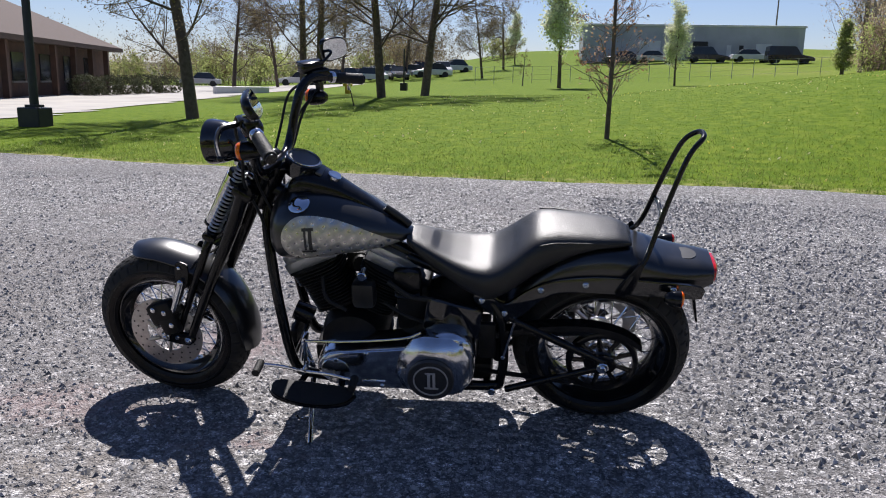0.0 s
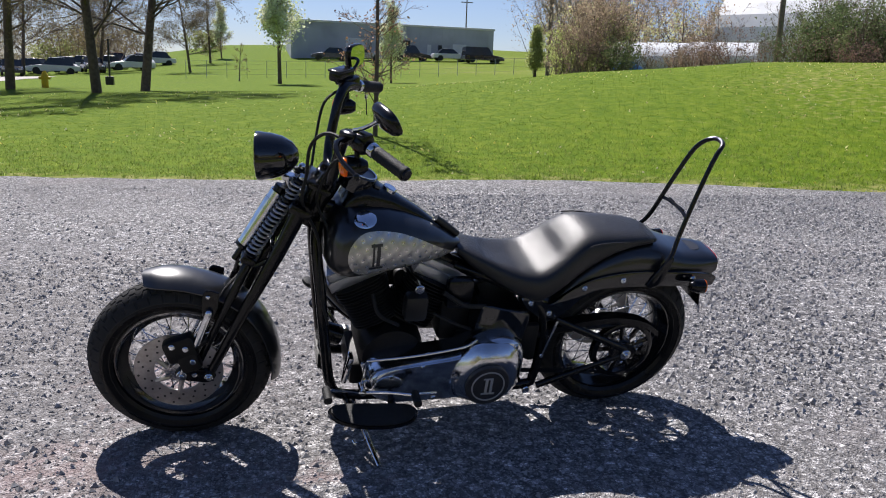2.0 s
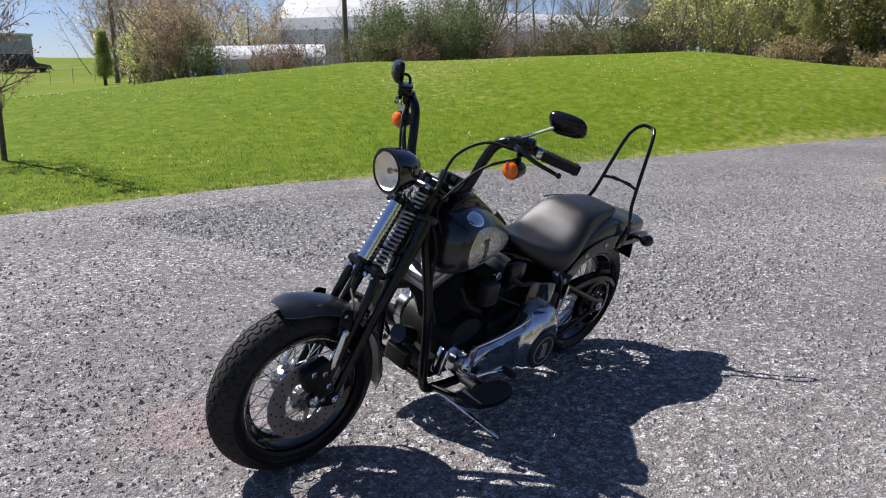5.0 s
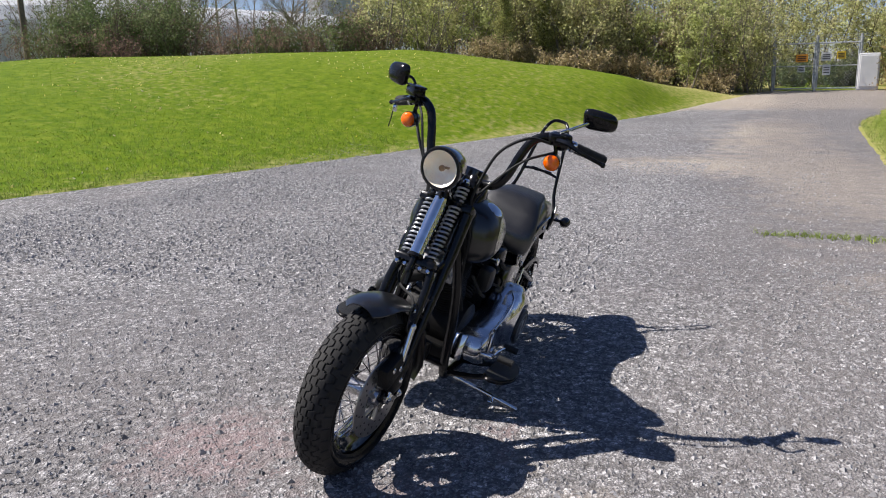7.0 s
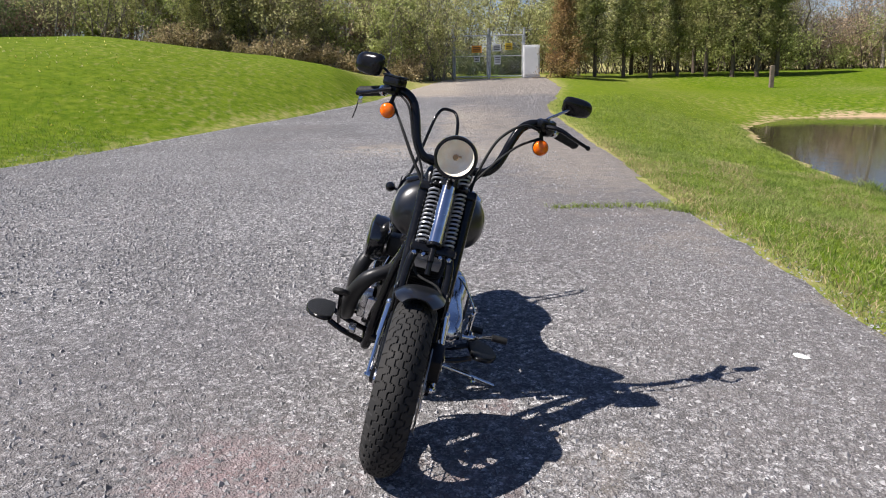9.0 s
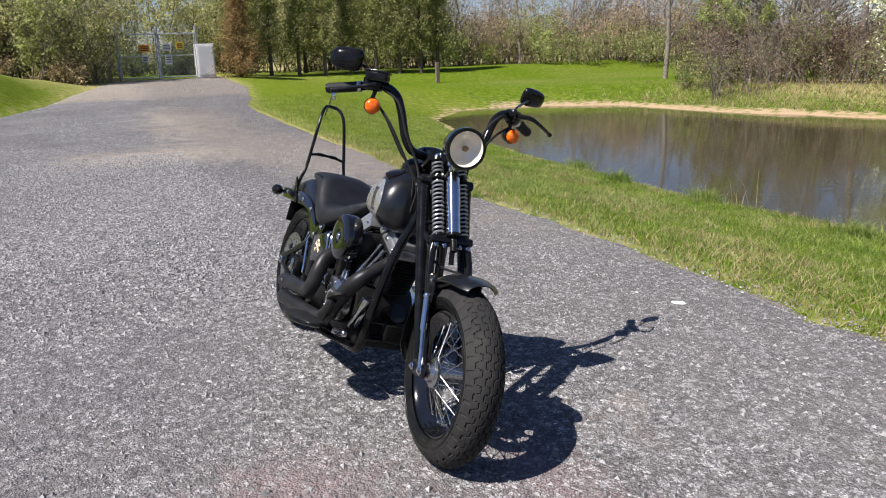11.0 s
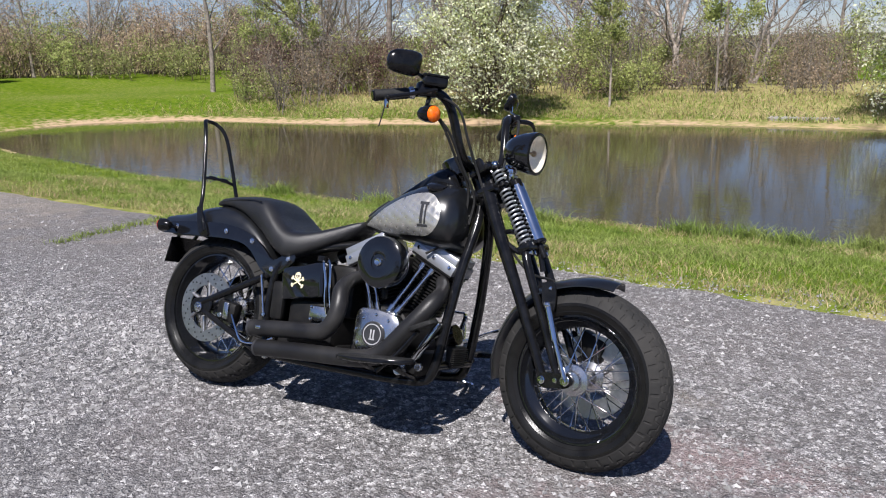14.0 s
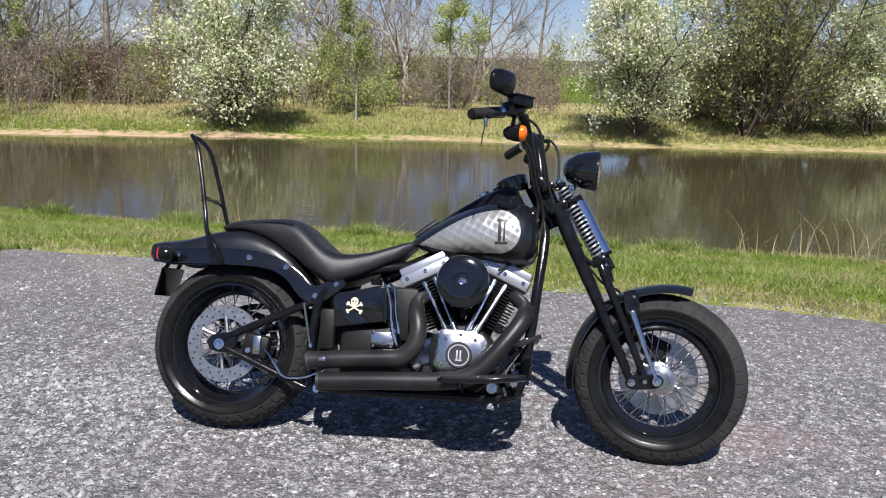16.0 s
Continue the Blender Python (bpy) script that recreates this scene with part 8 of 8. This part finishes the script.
rbox(bm, (0.375, 0, 0.40), (0.055, 0.22, 0.26), 0.02)
part("inner_guard", bm, M_WRINKLE, None, "")
bm = B()
rbox(bm, (0.42, -0.145, 0.40), (0.065, 0.030, 0.150), 0.012)
part("side_cover", bm, M_WRINKLE, None, "black side cover")
bm = B()
rbox(bm, (0.42, 0.145, 0.40), (0.065, 0.030, 0.150), 0.012)
part("side_cover", bm, M_WRINKLE, None, "black side cover")
# primary cover on the left
bm = B()
prim = smooth_outline(((0.462, 0.330), (0.470, 0.420), (0.520, 0.468), (0.600, 0.470), (0.665, 0.438), (0.730, 0.412), (0.880, 0.392), (0.985, 0.372), (1.030, 0.330), (1.035, 0.280), (1.000, 0.238), (0.930, 0.222), (0.800, 0.222), (0.690, 0.222), (0.600, 0.210), (0.520, 0.222), (0.472, 0.265)), 4)
rings = []
for y, k in ((0.120, 1.0), (0.205, 1.0), (0.222, 0.985), (0.234, 0.95), (0.238, 0.90)):
    rings.append([Vector((0.74 + (x - 0.74) * k, y, 0.33 + (z - 0.33) * (k if k > 0.99 else k - 0.02))) for x, z in prim])
loft(bm, rings)
pri = part("primary_cover", bm, M_COVER, None, "chrome primary drive cover")
bm = B()
hump = ((0.140, -0.02), (0.122, 0.055), (0.070, 0.126), (0.035, 0.134), (-0.065, 0.132), (-0.105, 0.108), (-0.132, 0.055), (-0.134, -0.045), (-0.105, -0.098), (-0.04, -0.116), (0.05, -0.116), (0.115, -0.085))
loft(bm, [[Vector((0.612 + dx * k, y + 0.006, 0.330 + (dz + 0.012) * k - 0.012)) for dx, dz in hump] for y, k in ((0.180, 1.0), (0.226, 1.0), (0.234, 0.985), (0.262, 0.74), (0.265, 0.70), (0.266, 0.55))])
part("clutch_bulge", bm, M_COVER, pri, "")
bm = B()
disc(bm, (0.618, 0.270, 0.314), (0, 1, 0), 0.084, 0.014, 0.004, 44)
part("derby_cover", bm, M_DECAL, pri, "black round clutch cover")
bm = B()
lathe(bm, (0.618, 0.2845, 0.314), (0, 1, 0), ((0.058, 0), (0.063, 0), (0.063, 0.0025), (0.058, 0.0025)), 44, closed=True)
for dx in (-0.010, 0.008):
    rbox(bm, (0.618 + dx, 0.2855, 0.314), (0.010, 0.003, 0.058), 0.001)
rbox(bm, (0.617, 0.2855, 0.282), (0.050, 0.003, 0.007), 0.001)
rbox(bm, (0.621, 0.2855, 0.346), (0.036, 0.003, 0.006), 0.001)
part("clutch_emblem", bm, M_SILVERINK, pri, "chrome ring and bar emblem")
for x, z in ((0.512, 0.445), (0.590, 0.452), (0.850, 0.378), (0.960, 0.345), (0.985, 0.255), (0.80, 0.240)):
    bm = B()
    disc(bm, (x, 0.232, z), (0, 1, 0), 0.009, 0.010)
    part("cover_bolt", bm, M_CHROME, pri, "chrome bolt")
bm = B()
lathe(bm, (0.965, 0.232, 0.300), (0, 1, 0), ((0.056, 0), (0.050, 0.008), (0.030, 0.011), (0.0, 0.012)), 32)
rbox(bm, (0.83, 0.238, 0.258), (0.085, 0.006, 0.010), 0.003)
part("cover_relief", bm, M_COVER, pri, "")
# horn cover and wiring on the left
bm = B()
rbox(bm, (0.870, 0.120, 0.555), (0.085, 0.060, 0.105), 0.020)
horn = part("horn_cover", bm, M_PIPE, None, "dark horn cover")
bm = B()
disc(bm, (0.868, 0.142, 0.640), (0, 1, 0), 0.017, 0.010)
tube(bm, ((0.868, 0.10, 0.64), (0.868, 0.145, 0.64)), 0.010, 8)
part("horn_nut", bm, M_CHROME, horn, "chrome horn nut")
bm = B()
rbox(bm, (0.715, 0.110, 0.60), (0.10, 0.05, 0.12), 0.020)
part("coil_cover", bm, M_SATIN, None, "")
bm = B()
tube(bm, ((0.78, 0.14, 0.62), (0.70, 0.15, 0.57), (0.62, 0.15, 0.56), (0.54, 0.15, 0.52)), 0.009, 8)
part("wiring", bm, M_GRIP, None, "black wiring")
bm = B()
tube(bm, ((0.80, 0.12, 0.52), (0.72, 0.15, 0.49), (0.66, 0.14, 0.46)), 0.006, 8)
part("wiring", bm, M_GRIP, None, "black wiring")
bm = B()
tube(bm, ((1.02, 0.10, 0.60), (1.00, 0.14, 0.54), (0.93, 0.15, 0.50)), 0.007, 8)
part("wiring", bm, M_GRIP, None, "black wiring")
bm = B()
rbox(bm, (1.168, 0.0, 0.290), (0.026, 0.12, 0.080), 0.008)
reg = part("regulator", bm, M_WRINKLE, None, "black finned regulator")
for i in range(9):
    bm = B()
    rbox(bm, (1.184, 0.0, 0.260 + i * 0.0075), (0.012, 0.11, 0.003), 0.001)
    part("regulator_fin", bm, M_WRINKLE, reg, "")
bm = B()
tube(bm, ((1.105, -0.02, 0.345), (1.175, -0.02, 0.375)), 0.038, 24)
part("oil_filter", bm, M_SATIN, None, "black oil filter")
bm = B()
rbox(bm, (1.10, 0.15, 0.33), (0.02, 0.05, 0.11), 0.008, Matrix.Rotation(radians(-12), 4, "Y"))
part("engine_mount", bm, M_CHROME, None, "chrome front engine mount")
bm = B()
rbox(bm, (1.128, -0.155, 0.345), (0.020, 0.040, 0.165), 0.007, Matrix.Rotation(radians(32), 4, "Y"))
part("exhaust_bracket", bm, M_CHROME, None, "chrome bracket beside the pipe")

# rear drive: pulley, belt, guard
bm = B()
lathe(bm, (RA[0], 0.105, RA[2]), (0, 1, 0), ((0.106, 0), (0.123, 0), (0.126, 0.002), (0.123, 0.004), (0.123, 0.026), (0.126, 0.028), (0.123, 0.030), (0.106, 0.030)), 64, closed=True)
lathe(bm, (RA[0], 0.100, RA[2]), (0, 1, 0), ((0.020, 0), (0.046, 0.002), (0.046, 0.030), (0.040, 0.036), (0.020, 0.036)), 32)
part("drive_pulley", bm, M_SATIN, rear, "black spoked drive pulley")
for i in range(9):
    a = 2 * math.pi * i / 9
    bm = B()
    tube(bm, ((RA[0] + 0.03 * math.cos(a), 0.120, RA[2] + 0.03 * math.sin(a)), (RA[0] + 0.110 * math.cos(a), 0.120, RA[2] + 0.110 * math.sin(a))), 0.009, 8)
    part("pulley_spoke", bm, M_SATIN, rear, "")
for i in range(9):
    bm = B()
    a = 2 * math.pi * (i + 0.5) / 9
    disc(bm, (RA[0] + 0.060 * math.cos(a), 0.133, RA[2] + 0.060 * math.sin(a)), (0, 1, 0), 0.006, 0.006)
    part("pulley_bolt", bm, M_CHROME, rear, "chrome bolt")
belt = []
for i in range(41):
    a = radians(100 + 160 * i / 40)
    belt.append((RA[0] + 0.125 * math.cos(a), RA[2] + 0.125 * math.sin(a)))
belt = [(0.56, 0.395)] + belt + [(0.56, 0.255)]
bm = B()
loft(bm, [[(x, 0.108, z), (x, 0.131, z), (RA[0] + (x - RA[0]) * 0.975, 0.131, RA[2] + (z - RA[2]) * 0.972), (RA[0] + (x - RA[0]) * 0.975, 0.108, RA[2] + (z - RA[2]) * 0.972)] for x, z in belt])
part("drive_belt", bm, M_GRIP, None, "black toothed drive belt")
bm = B()
gpts = [(0.40, 0.428), (0.30, 0.452), (0.20, 0.470), (0.10, 0.478), (0.02, 0.472), (-0.06, 0.448), (-0.115, 0.410), (-0.122, 0.400)]
gl_line = curve([(x, 0, z) for x, z in gpts], 4)
loft(bm, [[(p.x, 0.098, p.z), (p.x, 0.145, p.z), (p.x, 0.148, p.z - 0.022), (p.x, 0.143, p.z - 0.022), (p.x, 0.140, p.z - 0.005), (p.x, 0.098, p.z - 0.005)] for p in gl_line])
part("belt_guard", bm, M_SATIN, None, "black belt guard")
bm = B()
rbox(bm, (0.140, -0.118, 0.318), (0.10, 0.052, 0.085), 0.014, Matrix.Rotation(radians(8), 4, "Y"))
rc = part("rear_brake_caliper", bm, M_WRINKLE, None, "black rear brake caliper")
bm = B()
rbox(bm, (0.150, -0.148, 0.322), (0.030, 0.012, 0.070), 0.006)
disc(bm, (0.115, -0.142, 0.300), (0, -1, 0), 0.012, 0.008)
part("caliper_clip", bm, M_ALU, rc, "")
bm = B()
tube(bm, ((0.18, -0.145, 0.31), (0.23, -0.165, 0.26), (0.27, -0.165, 0.215), (0.35, -0.16, 0.22), (0.42, -0.15, 0.25)), 0.0045, 8, 5)
part("brake_hose", bm, M_CHROME, rc, "braided brake hose")

# footboards and pedals
for s in (1, -1):
    ol = smooth_outline(((-0.155, 0.006), (-0.130, -0.036), (-0.07, -0.062), (0.0, -0.069), (0.07, -0.062), (0.130, -0.036), (0.155, 0.006), (0.142, 0.034), (0.10, 0.046), (-0.10, 0.046), (-0.142, 0.034)), 4)
    cx, cy, cz = 1.030, s * 0.335, 0.270
    mt = Matrix.Translation((cx, cy, cz)) @ Matrix.Rotation(radians(-5), 4, "Y")
    bm = B()
    loft(bm, [[mt @ Vector((p * k, -s * q * k, h)) for p, q in ol] for h, k in ((-0.008, 0.90), (-0.004, 0.99), (0.004, 1.0), (0.008, 0.98))])
    fb = part("footboard", bm, M_SATIN, None, "black half-moon footboard")
    bm = B()
    loft(bm, [[mt @ Vector((p * k, -s * q * k, h)) for p, q in ol] for h, k in ((0.0075, 0.93), (0.0120, 0.93), (0.0130, 0.90))])
    part("footboard_pad", bm, M_GRIP, fb, "ribbed black rubber pad")
    for bx in (1.10, 0.95):
        bm = B()
        tube(bm, ((bx, s * 0.14, 0.205), (bx, s * 0.24, 0.232), (bx - 0.005, s * 0.30, 0.256)), 0.012, 8)
        part("footboard_bracket", bm, M_SATIN, fb, "")
bm = B()
tube(bm, ((1.195, 0.345, 0.395), (1.13, 0.315, 0.365), (1.065, 0.290, 0.330), (0.98, 0.290, 0.322), (0.885, 0.300, 0.310)), 0.0062, 8, 5)
tube(bm, ((1.065, 0.24, 0.325), (1.065, 0.295, 0.330)), 0.011, 10)
shift = part("shift_lever", bm, M_CHROME, None, "chrome heel-and-toe shift lever")
for p in ((1.196, 0.365, 0.395), (0.885, 0.318, 0.312)):
    bm = B()
    tube(bm, (Vector(p) - Vector((0, 0.030, 0)), Vector(p) + Vector((0, 0.030, 0))), 0.014, 12)
    part("shift_peg", bm, M_GRIP, shift, "black rubber peg")
bm = B()
tube(bm, ((1.065, 0.262, 0.332), (1.055, 0.262, 0.440)), 0.007, 8)
tube(bm, ((1.055, 0.262, 0.440), (0.90, 0.255, 0.442), (0.72, 0.235, 0.452), (0.66, 0.21, 0.462)), 0.0045, 8, 4)
part("shift_linkage", bm, M_CHROME, shift, "chrome shift linkage")
bm = B()
rbox(bm, (1.052, 0.255, 0.375), (0.020, 0.014, 0.115), 0.006, Matrix.Rotation(radians(14), 4, "Y"))
part("shift_arm", bm, M_CHROME, shift, "")
bm = B()
tube(bm, ((1.00, -0.26, 0.225), (1.08, -0.27, 0.295), (1.155, -0.278, 0.385)), 0.008, 8)
bp_ = part("brake_pedal", bm, M_SATIN, None, "black brake pedal")
bm = B()
mt = Matrix.Translation((1.170, -0.280, 0.405)) @ Matrix.Rotation(radians(-25), 4, "Y")
ol = smooth_outline(((-0.052, 0), (-0.03, -0.030), (0.03, -0.030), (0.052, 0), (0.03, 0.030), (-0.03, 0.030)), 4)
loft(bm, [[mt @ Vector((p * k, q * k, h)) for p, q in ol] for h, k in ((-0.008, 0.93), (-0.005, 1.0), (0.005, 1.0), (0.008, 0.92))])
part("pedal_pad", bm, M_GRIP, bp_, "black pedal pad")
bm = B()
disc(bm, (1.055, -0.185, 0.235), (0, -1, 0), 0.020, 0.030)
part("pedal_pivot", bm, M_ALU, bp_, "polished pedal pivot")
bm = B()
disc(bm, (1.13, -0.19, 0.255), (0, -1, 0), 0.014, 0.020)
part("pedal_pivot", bm, M_ALU, bp_, "polished pedal pivot")
